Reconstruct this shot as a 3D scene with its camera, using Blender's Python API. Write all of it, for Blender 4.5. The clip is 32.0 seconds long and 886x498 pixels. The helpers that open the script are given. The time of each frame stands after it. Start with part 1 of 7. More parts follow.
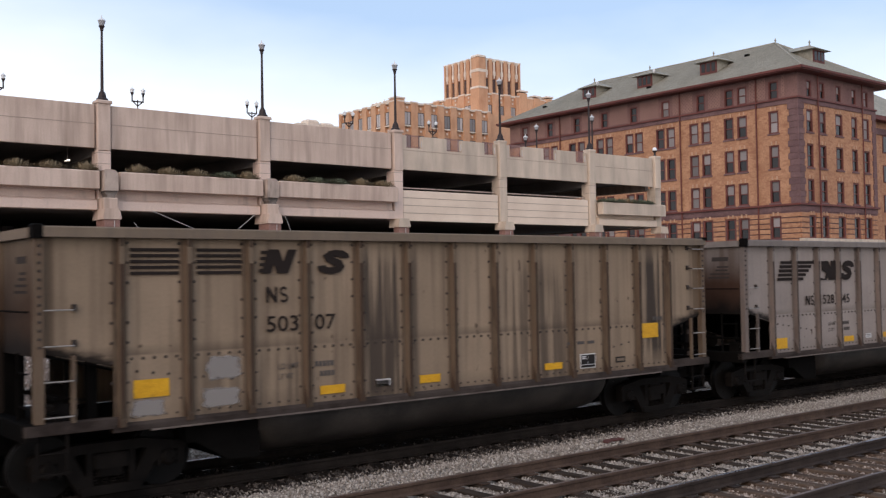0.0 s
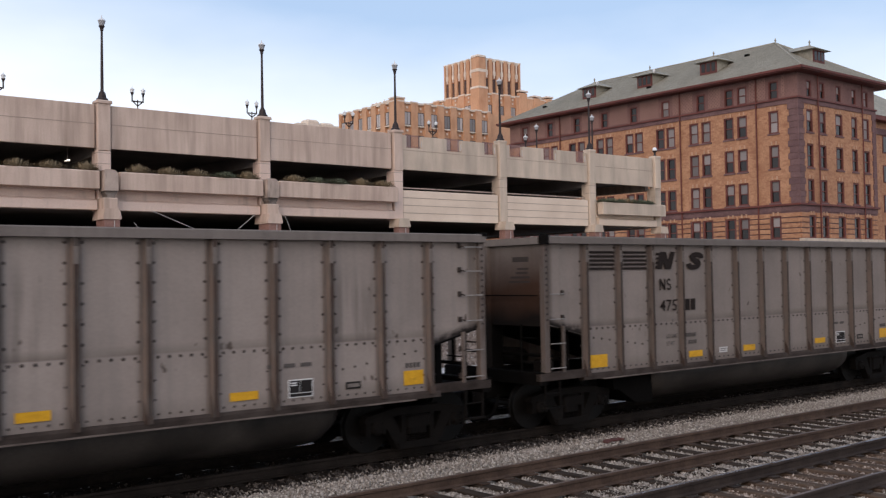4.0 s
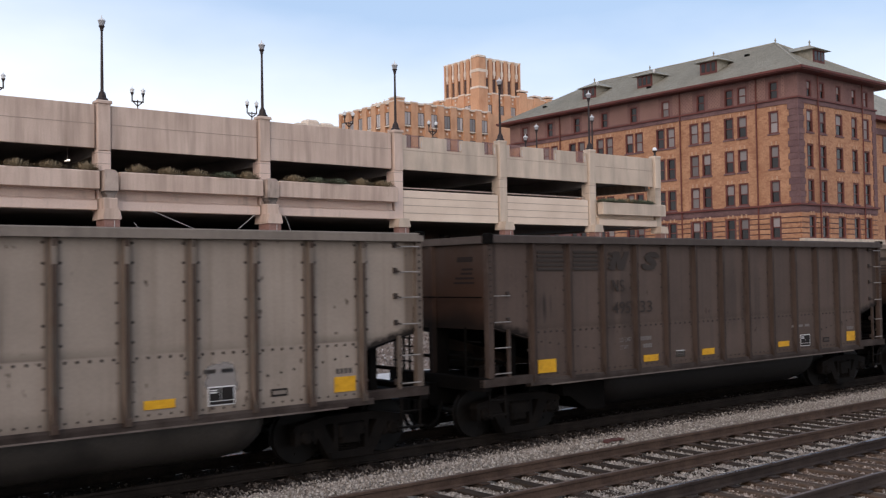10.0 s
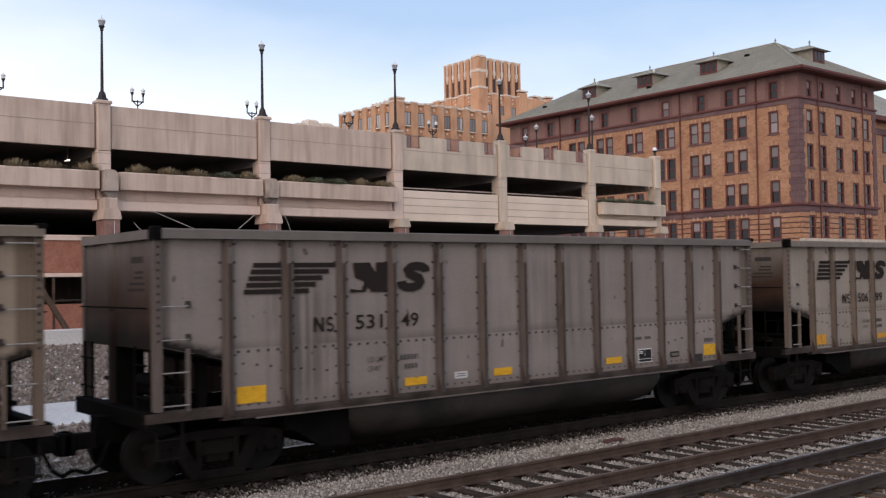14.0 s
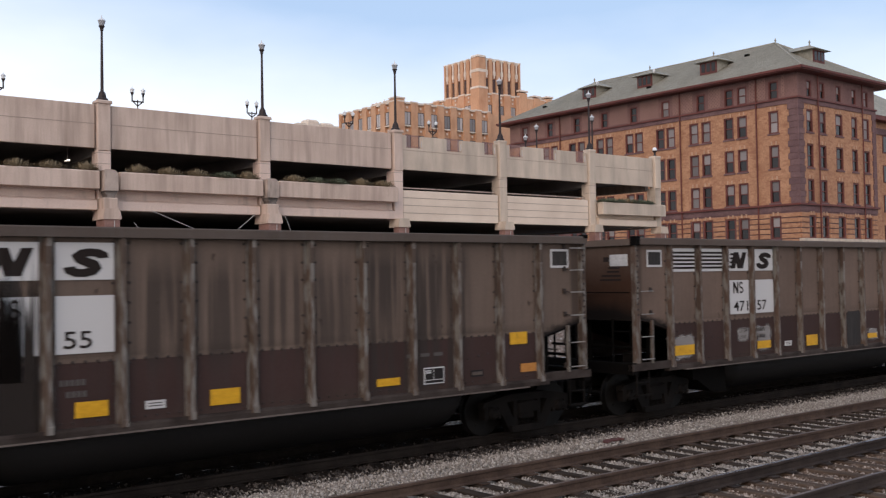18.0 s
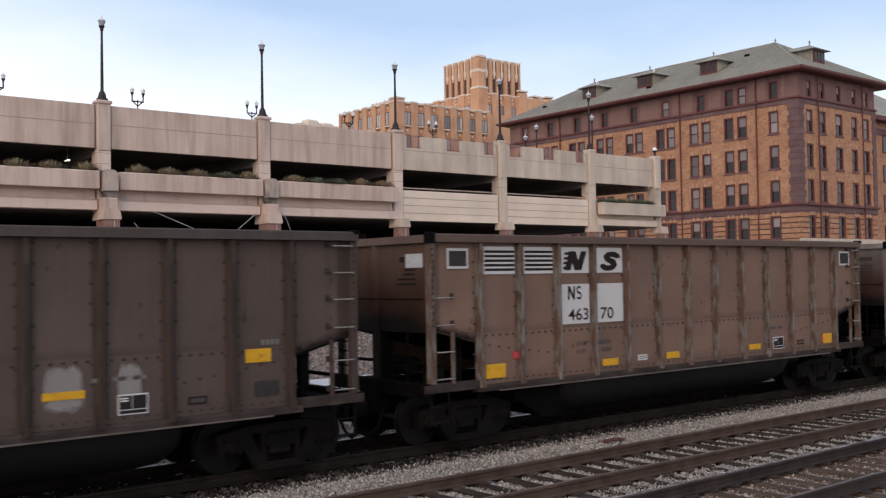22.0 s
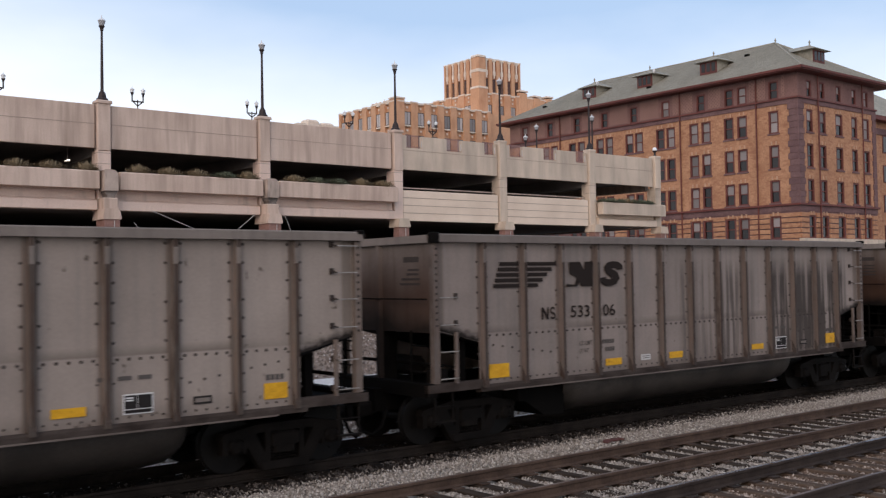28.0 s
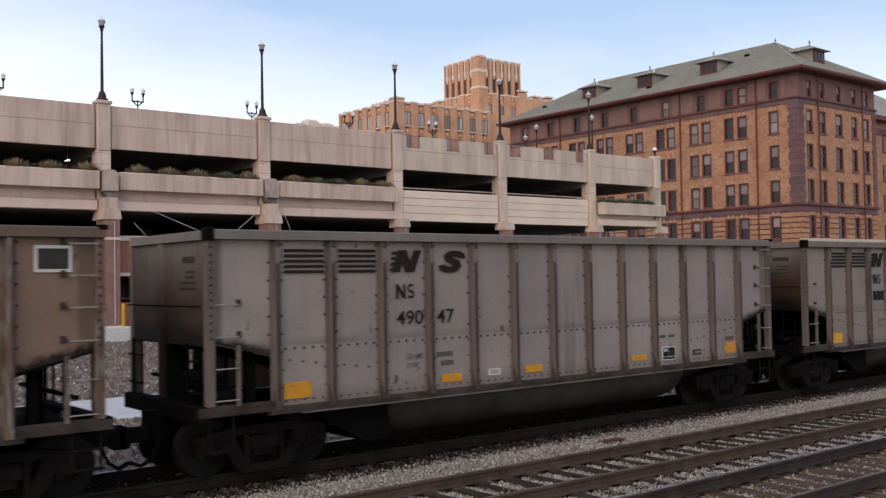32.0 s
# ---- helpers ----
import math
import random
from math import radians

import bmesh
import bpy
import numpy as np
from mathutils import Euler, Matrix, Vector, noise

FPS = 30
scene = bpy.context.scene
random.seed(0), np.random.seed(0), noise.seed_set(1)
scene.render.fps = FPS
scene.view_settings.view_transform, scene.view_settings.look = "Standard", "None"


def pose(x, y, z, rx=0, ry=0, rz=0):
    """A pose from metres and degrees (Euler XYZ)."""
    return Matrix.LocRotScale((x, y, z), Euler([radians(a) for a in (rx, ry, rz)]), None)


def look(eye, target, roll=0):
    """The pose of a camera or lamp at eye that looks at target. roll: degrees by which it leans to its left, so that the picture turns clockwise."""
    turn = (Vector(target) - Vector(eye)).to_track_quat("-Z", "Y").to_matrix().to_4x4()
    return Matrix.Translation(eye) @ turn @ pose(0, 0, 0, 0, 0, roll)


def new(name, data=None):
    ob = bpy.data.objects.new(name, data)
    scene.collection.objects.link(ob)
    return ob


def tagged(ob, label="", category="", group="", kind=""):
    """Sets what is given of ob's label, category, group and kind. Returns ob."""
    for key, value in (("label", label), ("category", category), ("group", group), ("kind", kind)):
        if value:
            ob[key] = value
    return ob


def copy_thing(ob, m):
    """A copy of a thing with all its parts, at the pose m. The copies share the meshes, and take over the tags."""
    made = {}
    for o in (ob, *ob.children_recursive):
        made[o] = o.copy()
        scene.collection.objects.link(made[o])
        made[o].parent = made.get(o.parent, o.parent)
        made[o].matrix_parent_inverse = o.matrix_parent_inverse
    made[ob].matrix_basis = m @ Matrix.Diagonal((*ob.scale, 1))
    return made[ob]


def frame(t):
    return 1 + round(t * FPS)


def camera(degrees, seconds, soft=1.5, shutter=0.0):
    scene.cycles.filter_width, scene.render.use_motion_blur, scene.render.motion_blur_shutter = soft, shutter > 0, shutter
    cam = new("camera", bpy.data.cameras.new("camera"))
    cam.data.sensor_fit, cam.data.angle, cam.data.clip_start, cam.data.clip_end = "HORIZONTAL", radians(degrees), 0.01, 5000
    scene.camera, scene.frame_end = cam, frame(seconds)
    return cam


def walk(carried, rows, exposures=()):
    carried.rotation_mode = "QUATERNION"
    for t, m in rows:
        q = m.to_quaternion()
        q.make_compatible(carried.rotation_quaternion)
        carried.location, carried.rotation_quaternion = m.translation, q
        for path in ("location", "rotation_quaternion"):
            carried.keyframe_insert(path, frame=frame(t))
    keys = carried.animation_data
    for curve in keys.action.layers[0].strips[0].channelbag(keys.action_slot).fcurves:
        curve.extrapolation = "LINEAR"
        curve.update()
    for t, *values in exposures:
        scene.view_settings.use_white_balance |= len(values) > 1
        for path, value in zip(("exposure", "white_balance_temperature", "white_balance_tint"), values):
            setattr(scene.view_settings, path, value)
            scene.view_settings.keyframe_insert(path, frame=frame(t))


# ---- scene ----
cam = camera(48.26, 32.0, soft=1.3, shutter=0.12)
EYE = Vector((0, 0, 3.3))
YAW, PITCH, ROLL = radians(38.942), radians(1.6925), -0.945
AIM = EYE + 50 * Vector((math.sin(YAW) * math.cos(PITCH), math.cos(YAW) * math.cos(PITCH), math.sin(PITCH)))
VIEW = look(EYE, AIM, ROLL)
walk(cam, [(0, VIEW), (32, VIEW)], exposures=[(0, 0.06, 6500, 13), (1, 0.02, 6500, 13), (3, 0.0, 6500, 13), (6, -0.09, 6500, 13), (8, -0.01, 6500, 13), (26, 0.0, 6500, 13), (28, -0.04, 6500, 13), (32, -0.04, 6500, 13)])

# ---- world and sun ----
SUN_EL, SUN_AZ = 32.0, 234.0     # degrees; azimuth clockwise from +Y
world = bpy.data.worlds.new("world")
scene.world = world
world.use_nodes = True
wn, wl = world.node_tree.nodes, world.node_tree.links
bg = wn["Background"]
sky = wn.new("ShaderNodeTexSky")
sky.sky_type = "NISHITA"
sky.sun_disc = False
sky.sun_elevation, sky.sun_rotation = radians(SUN_EL), radians(SUN_AZ)
sky.air_density, sky.dust_density, sky.ozone_density = 1.0, 2.0, 1.0
# thin blue-white veil, thickening to a pale haze towards the horizon
wc = wn.new("ShaderNodeTexCoord")
veil = wn.new("ShaderNodeMixRGB")
veil.inputs[0].default_value, veil.inputs[2].default_value = 0.5, (8.8, 12.0, 16.4, 1)
wl.new(sky.outputs["Color"], veil.inputs[1])
wm = wn.new("ShaderNodeMapping")
wm.inputs["Scale"].default_value = (1.0, 1.0, 2.6)
cloud = wn.new("ShaderNodeTexNoise")
cloud.inputs["Scale"].default_value, cloud.inputs["Detail"].default_value = 2.2, 5
dirs = wn.new("ShaderNodeSeparateXYZ")
tilt = wn.new("ShaderNodeMath")
tilt.operation = "MULTIPLY_ADD"
tilt.inputs[1].default_value = 0.09
puff = wn.new("ShaderNodeMath")
puff.operation = "MULTIPLY_ADD"
puff.inputs[1].default_value = -0.22
haze = wn.new("ShaderNodeMapRange")
haze.inputs[1].default_value, haze.inputs[2].default_value = 0.235, 0.05
mixc = wn.new("ShaderNodeMixRGB")
mixc.inputs[2].default_value = (13.3, 14.0, 14.8, 1)
wl.new(wc.outputs["Generated"], wm.inputs["Vector"])
wl.new(wc.outputs["Generated"], dirs.inputs[0])
wl.new(wm.outputs["Vector"], cloud.inputs["Vector"])
wl.new(dirs.outputs[0], tilt.inputs[0])
wl.new(dirs.outputs[2], tilt.inputs[2])
wl.new(cloud.outputs["Fac"], puff.inputs[0])
wl.new(tilt.outputs[0], puff.inputs[2])
wl.new(puff.outputs[0], haze.inputs[0])
wl.new(haze.outputs[0], mixc.inputs[0])
wl.new(veil.outputs["Color"], mixc.inputs[1])
wl.new(mixc.outputs["Color"], bg.inputs["Color"])
bg.inputs["Strength"].default_value = 0.087

sun_data = bpy.data.lights.new("sun", "SUN")
sun_data.energy, sun_data.angle, sun_data.color = 1.5, radians(60), (1.0, 0.80, 0.64)
sun = new("sun", sun_data)
az, el = radians(SUN_AZ), radians(SUN_EL)
to_sun = Vector((math.sin(az) * math.cos(el), math.cos(az) * math.cos(el), math.sin(el)))
sun.matrix_world = look(to_sun * 200, (0, 0, 0))


# ---- mesh builder ----
class Geo:
    """Collects vertices and faces; made into a mesh once."""

    def __init__(self):
        self.v, self.f = [], []

    def add(self, verts, faces):
        o = len(self.v)
        self.v += verts
        self.f += [tuple(i + o for i in q) for q in faces]
        return self

    def box(self, x0, x1, y0, y1, z0, z1):
        return self.add([(x, y, z) for z in (z0, z1) for y in (y0, y1) for x in (x0, x1)],
                        [(0, 2, 3, 1), (4, 5, 7, 6), (0, 1, 5, 4), (2, 6, 7, 3), (0, 4, 6, 2), (1, 3, 7, 5)])

    def cbox(self, x0, x1, y0, y1, z0, z1, c=0.02):
        """A box with chamfered vertical and top edges."""
        def ring(z, i):
            a, b, p, q = x0 + i, x1 - i, y0 + i, y1 - i
            return [(a + c, p, z), (b - c, p, z), (b, p + c, z), (b, q - c, z), (b - c, q, z), (a + c, q, z), (a, q - c, z), (a, p + c, z)]
        vs = ring(z0, 0) + ring(z1 - c, 0) + ring(z1, c * 0.8)
        fs = [tuple(range(7, -1, -1)), tuple(range(16, 24))]
        for r in (0, 8):
            fs += [(r + k, r + (k + 1) % 8, r + 8 + (k + 1) % 8, r + 8 + k) for k in range(8)]
        return self.add(vs, fs)

    def prism(self, poly, a0, a1, axis):
        """A polygon pushed along an axis: 'x' takes (y, z), 'y' takes (x, z), 'z' takes (x, y)."""
        put = {"x": lambda a, p: (a, p[0], p[1]), "y": lambda a, p: (p[0], a, p[1]), "z": lambda a, p: (p[0], p[1], a)}[axis]
        n = len(poly)
        vs = [put(a0, p) for p in poly] + [put(a1, p) for p in poly]
        return self.add(vs, [tuple(range(n)), tuple(range(2 * n - 1, n - 1, -1))] + [(k, n + k, n + (k + 1) % n, (k + 1) % n) for k in range(n)])

    def tube(self, p0, p1, r, n=8, r2=None):
        p0, p1 = Vector(p0), Vector(p1)
        q = (p1 - p0).to_track_quat("Z", "Y")
        r2 = r if r2 is None else r2
        vs = []
        for p, rr in ((p0, r), (p1, r2)):
            vs += [tuple(p + q @ Vector((rr * math.cos(2 * math.pi * k / n), rr * math.sin(2 * math.pi * k / n), 0))) for k in range(n)]
        return self.add(vs, [tuple(range(n - 1, -1, -1)), tuple(range(n, 2 * n))] + [(k, (k + 1) % n, n + (k + 1) % n, n + k) for k in range(n)])

    def lathe(self, prof, at, axis="z", n=16):
        """A profile of (radius, height) turned round an axis through the point at."""
        vs = []
        for r, h in prof:
            for k in range(n):
                c, s = r * math.cos(2 * math.pi * k / n), r * math.sin(2 * math.pi * k / n)
                d = (c, s, h) if axis == "z" else (c, h, -s)
                vs.append((at[0] + d[0], at[1] + d[1], at[2] + d[2]))
        fs = [(j * n + k, j * n + (k + 1) % n, (j + 1) * n + (k + 1) % n, (j + 1) * n + k) for j in range(len(prof) - 1) for k in range(n)]
        fs += [tuple(range(n - 1, -1, -1)), tuple(range((len(prof) - 1) * n, len(prof) * n))]
        return self.add(vs, fs)

    def mesh(self, name, mat=None, smooth=False):
        me = bpy.data.meshes.new(name)
        me.from_pydata(self.v, [], self.f)
        bm = bmesh.new()
        bm.from_mesh(me)
        bmesh.ops.recalc_face_normals(bm, faces=bm.faces)
        bm.to_mesh(me)
        bm.free()
        me.materials.append(mat)
        if smooth:
            me.shade_smooth()
        return me


def part(name, geo, mat, parent, label="", at=None, smooth=False):
    """Links geometry (or a shared mesh) as ONE mesh object under a thing or a part."""
    me = geo if isinstance(geo, bpy.types.Mesh) else geo.mesh(name, mat, smooth)
    ob = new(name, me)
    if me.materials[0] is not mat:
        ob.material_slots[0].link = "OBJECT"
        ob.material_slots[0].material = mat
    ob.parent = parent
    if at is not None:
        ob.matrix_basis = at
    if label:
        tagged(ob, label)
    return ob


def thing(name, label, category, group="", kind="", at=None):
    ob = new(name)
    ob.empty_display_size = 0.2
    if at is not None:
        ob.matrix_basis = at
    return tagged(ob, label, category, group, kind)


def solid(name, geo, mat, label, category, group="", kind="", smooth=False):
    return tagged(new(name, geo.mesh(name, mat, smooth)), label, category, group, kind)


# ---- materials ----
BODY = 14.75      # length of a car body


def start(name):
    m = bpy.data.materials.new(name)
    m.use_nodes = True
    t = m.node_tree
    return m, t.nodes, t.links, t.nodes["Principled BSDF"]


def put(nodes, links, kind, ins=(), **props):
    n = nodes.new(kind)
    for k, val in props.items():
        if k == "operation":
            n.operation = val
        elif k == "blend_type":
            n.blend_type = val
        elif k == "noise_dimensions":
            n.noise_dimensions = val
    for k, val in dict(ins).items():
        if hasattr(val, "links"):
            links.new(val, n.inputs[k])
        else:
            n.inputs[k].default_value = val
    return n


def rgba(c):
    return (c[0], c[1], c[2], 1)


def surf(name, c1, c2, scale=1.0, stretch=(1, 1, 1), rough=0.75, metal=0.0, bump=0.15, fine=25.0, stain=None, spread=0.35, spec=0.22, grain=0.18):
    """A surface of two tones at one scale, grain at another, optional stains with a colour and a scale."""
    m, n, l, b = start(name)
    tc = put(n, l, "ShaderNodeTexCoord")
    inf = put(n, l, "ShaderNodeObjectInfo")
    off = put(n, l, "ShaderNodeMath", {0: inf.outputs["Random"], 1: 40.0}, operation="MULTIPLY")
    mp = put(n, l, "ShaderNodeMapping", {"Vector": tc.outputs["Object"], "Scale": stretch})
    big = put(n, l, "ShaderNodeTexNoise", {"Vector": mp.outputs[0], "W": off.outputs[0], "Scale": scale, "Detail": 4.0}, noise_dimensions="4D")
    small = put(n, l, "ShaderNodeTexNoise", {"Vector": mp.outputs[0], "W": off.outputs[0], "Scale": fine, "Detail": 3.0}, noise_dimensions="4D")
    ramp = put(n, l, "ShaderNodeMapRange", {0: big.outputs["Fac"], 1: 0.5 - spread / 2, 2: 0.5 + spread / 2})
    mix = put(n, l, "ShaderNodeMixRGB", {0: ramp.outputs[0], 1: rgba(c1), 2: rgba(c2)})
    gr = put(n, l, "ShaderNodeMapRange", {0: small.outputs["Fac"], 1: 0.3, 2: 0.7, 3: 1 - grain, 4: 1 + grain * 0.8})
    mul = put(n, l, "ShaderNodeMixRGB", {0: 1.0, 1: mix.outputs[0], 2: gr.outputs[0]}, blend_type="MULTIPLY")
    col = mul.outputs[0]
    if stain:
        sc, ssz, lo, hi, sst = stain
        smp = put(n, l, "ShaderNodeMapping", {"Vector": tc.outputs["Object"], "Scale": sst})
        sn = put(n, l, "ShaderNodeTexNoise", {"Vector": smp.outputs[0], "W": off.outputs[0], "Scale": ssz, "Detail": 5.0}, noise_dimensions="4D")
        sr = put(n, l, "ShaderNodeMapRange", {0: sn.outputs["Fac"], 1: lo, 2: hi})
        col = put(n, l, "ShaderNodeMixRGB", {0: sr.outputs[0], 1: col, 2: rgba(sc)}).outputs[0]
    l.new(col, b.inputs["Base Color"])
    rr = put(n, l, "ShaderNodeMapRange", {0: big.outputs["Fac"], 1: 0.2, 2: 0.8, 3: max(0.05, rough - 0.1), 4: min(1.0, rough + 0.1)})
    l.new(rr.outputs[0], b.inputs["Roughness"])
    b.inputs["Metallic"].default_value = metal
    b.inputs["Specular IOR Level"].default_value = spec
    if bump:
        bp = put(n, l, "ShaderNodeBump", {"Height": small.outputs["Fac"], "Strength": bump, "Distance": 0.02})
        l.new(bp.outputs[0], b.inputs["Normal"])
    return m


def plain(name, c, rough=0.6, metal=0.0, emit=None, spec=0.25):
    m, n, l, b = start(name)
    b.inputs["Base Color"].default_value = rgba(c)
    b.inputs["Roughness"].default_value, b.inputs["Metallic"].default_value = rough, metal
    b.inputs["Specular IOR Level"].default_value = spec
    if emit:
        b.inputs["Emission Color"].default_value, b.inputs["Emission Strength"].default_value = rgba(emit[0]), emit[1]
    return m


def paint(name, base, dirt, amount=0.4, stains=(), lower=None, seed=0.0, rough=0.62, ribs=0.0, mottle=None, soot=0.0):
    """Weathered car paint in car space: patchy tone, vertical runs, grime, and streaks (x0, x1, z0, z1, strength)."""
    m, n, l, b = start(name)
    tc = put(n, l, "ShaderNodeTexCoord")
    xyz = put(n, l, "ShaderNodeSeparateXYZ", {0: tc.outputs["Object"]})
    big = put(n, l, "ShaderNodeTexNoise", {"Vector": tc.outputs["Object"], "W": seed, "Scale": 0.9, "Detail": 5.0}, noise_dimensions="4D")
    mp = put(n, l, "ShaderNodeMapping", {"Vector": tc.outputs["Object"], "Scale": (4.5, 3.0, 0.2)})
    run = put(n, l, "ShaderNodeTexNoise", {"Vector": mp.outputs[0], "W": seed + 7, "Scale": 1.6, "Detail": 6.0}, noise_dimensions="4D")
    grain = put(n, l, "ShaderNodeTexNoise", {"Vector": tc.outputs["Object"], "W": seed, "Scale": 22.0, "Detail": 4.0}, noise_dimensions="4D")
    col = rgba(base)
    if lower:
        zl, lc = lower
        wob = put(n, l, "ShaderNodeMath", {0: big.outputs["Fac"], 1: 0.02, 2: zl}, operation="MULTIPLY_ADD")
        step = put(n, l, "ShaderNodeMath", {0: xyz.outputs[2], 1: wob.outputs[0]}, operation="LESS_THAN")
        col = put(n, l, "ShaderNodeMixRGB", {0: step.outputs[0], 1: col, 2: rgba(lc)}).outputs[0]
    tone = put(n, l, "ShaderNodeMapRange", {0: big.outputs["Fac"], 1: 0.3, 2: 0.7, 3: 0.85, 4: 1.12})
    col = put(n, l, "ShaderNodeMixRGB", {0: 1.0, 1: col, 2: tone.outputs[0]}, blend_type="MULTIPLY").outputs[0]
    rr = put(n, l, "ShaderNodeMapRange", {0: run.outputs["Fac"], 1: 0.48, 2: 0.75, 3: 0.0, 4: amount})
    col = put(n, l, "ShaderNodeMixRGB", {0: rr.outputs[0], 1: col, 2: rgba(dirt)}).outputs[0]
    if ribs:
        fr = put(n, l, "ShaderNodeMath", {0: xyz.outputs[0], 1: 1 / 1.0283, 2: -1.17 / 1.0283 + 20.5}, operation="MULTIPLY_ADD")
        fr = put(n, l, "ShaderNodeMath", {0: fr.outputs[0]}, operation="FRACT")
        fr = put(n, l, "ShaderNodeMath", {0: fr.outputs[0], 1: -0.5}, operation="ADD")
        fr = put(n, l, "ShaderNodeMath", {0: fr.outputs[0]}, operation="ABSOLUTE")
        nr = put(n, l, "ShaderNodeMath", {0: run.outputs["Fac"], 1: -0.2, 2: 0.24}, operation="MULTIPLY_ADD")
        rb = put(n, l, "ShaderNodeMapRange", {0: fr.outputs[0], 1: nr.outputs[0], 2: 0.07, 3: 0.0, 4: ribs})
        col = put(n, l, "ShaderNodeMixRGB", {0: rb.outputs[0], 1: col, 2: rgba([c * w for c, w in zip(dirt, (0.5, 0.41, 0.34))])}).outputs[0]
        # grime lying above the seam and along the sill, and sparse rust pocks
        sz = put(n, l, "ShaderNodeMapRange", {0: xyz.outputs[2], 1: 2.255, 2: 2.28})
        sy = put(n, l, "ShaderNodeMapRange", {0: xyz.outputs[2], 1: 2.42, 2: 2.27})
        sl = put(n, l, "ShaderNodeMapRange", {0: xyz.outputs[2], 1: 1.62, 2: 1.25})
        sb = put(n, l, "ShaderNodeMath", {0: sz.outputs[0], 1: sy.outputs[0]}, operation="MULTIPLY")
        sb = put(n, l, "ShaderNodeMath", {0: sb.outputs[0], 1: sl.outputs[0]}, operation="MAXIMUM")
        sn = put(n, l, "ShaderNodeMapRange", {0: big.outputs["Fac"], 1: 0.35, 2: 0.6, 3: 0.1, 4: 0.55})
        sb = put(n, l, "ShaderNodeMath", {0: sb.outputs[0], 1: sn.outputs[0]}, operation="MULTIPLY")
        col = put(n, l, "ShaderNodeMixRGB", {0: sb.outputs[0], 1: col, 2: (0.055, 0.04, 0.03, 1)}).outputs[0]
        pm = put(n, l, "ShaderNodeMapping", {"Vector": tc.outputs["Object"], "Scale": (1.0, 1.0, 0.55)})
        pock = put(n, l, "ShaderNodeTexNoise", {"Vector": pm.outputs[0], "W": seed + 3, "Scale": 7.0, "Detail": 2.0}, noise_dimensions="4D")
        pk = put(n, l, "ShaderNodeMapRange", {0: pock.outputs["Fac"], 1: 0.695, 2: 0.73, 3: 0.0, 4: 0.75})
        col = put(n, l, "ShaderNodeMixRGB", {0: pk.outputs[0], 1: col, 2: (0.045, 0.03, 0.022, 1)}).outputs[0]
    if ribs:
        inf = put(n, l, "ShaderNodeObjectInfo")
        per = put(n, l, "ShaderNodeMapRange", {0: inf.outputs["Random"], 3: 0.93, 4: 1.06})
        col = put(n, l, "ShaderNodeMixRGB", {0: 1.0, 1: col, 2: per.outputs[0]}, blend_type="MULTIPLY").outputs[0]
        # soot thrown up over the slanted lower edge of the end sheets
        back = put(n, l, "ShaderNodeMath", {0: BODY, 1: xyz.outputs[0]}, operation="SUBTRACT")
        dist = put(n, l, "ShaderNodeMath", {0: xyz.outputs[0], 1: back.outputs[0]}, operation="MINIMUM")
        over = put(n, l, "ShaderNodeMath", {0: dist.outputs[0], 1: 0.25, 2: -2.39}, operation="MULTIPLY_ADD")
        over = put(n, l, "ShaderNodeMath", {0: over.outputs[0], 1: xyz.outputs[2]}, operation="ADD")
        fray = put(n, l, "ShaderNodeTexNoise", {"Vector": tc.outputs["Object"], "W": seed + 4, "Scale": 9.0, "Detail": 3.0}, noise_dimensions="4D")
        over = put(n, l, "ShaderNodeMath", {0: fray.outputs["Fac"], 1: -0.22, 2: over.outputs[0]}, operation="MULTIPLY_ADD")
        edge = put(n, l, "ShaderNodeMapRange", {0: over.outputs[0], 1: 0.06, 2: -0.06, 3: 0.0, 4: 0.95})
        ends = put(n, l, "ShaderNodeMath", {0: dist.outputs[0], 1: 1.17}, operation="LESS_THAN")
        edge = put(n, l, "ShaderNodeMath", {0: edge.outputs[0], 1: ends.outputs[0]}, operation="MULTIPLY")
        col = put(n, l, "ShaderNodeMixRGB", {0: edge.outputs[0], 1: col, 2: (0.012, 0.009, 0.0075, 1)}).outputs[0]
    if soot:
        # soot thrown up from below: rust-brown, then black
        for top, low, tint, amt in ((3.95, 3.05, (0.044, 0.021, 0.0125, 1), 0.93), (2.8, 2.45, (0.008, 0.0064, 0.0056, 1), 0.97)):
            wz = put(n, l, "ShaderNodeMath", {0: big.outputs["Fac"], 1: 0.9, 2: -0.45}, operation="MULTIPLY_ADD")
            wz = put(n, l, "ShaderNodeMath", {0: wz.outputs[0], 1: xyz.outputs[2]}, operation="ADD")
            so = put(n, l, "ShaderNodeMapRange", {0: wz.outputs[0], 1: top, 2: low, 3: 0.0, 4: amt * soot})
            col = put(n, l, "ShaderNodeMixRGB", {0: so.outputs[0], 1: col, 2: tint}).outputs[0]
    if mottle:
        mm = put(n, l, "ShaderNodeMapping", {"Vector": tc.outputs["Object"], "Scale": (12.0, 6.0, 2.6)})
        mn = put(n, l, "ShaderNodeTexNoise", {"Vector": mm.outputs[0], "W": seed + 11, "Scale": 1.2, "Detail": 5.0}, noise_dimensions="4D")
        mr = put(n, l, "ShaderNodeMapRange", {0: mn.outputs["Fac"], 1: 0.46, 2: 0.6, 3: 0.0, 4: 0.85})
        col = put(n, l, "ShaderNodeMixRGB", {0: mr.outputs[0], 1: col, 2: rgba(mottle)}).outputs[0]
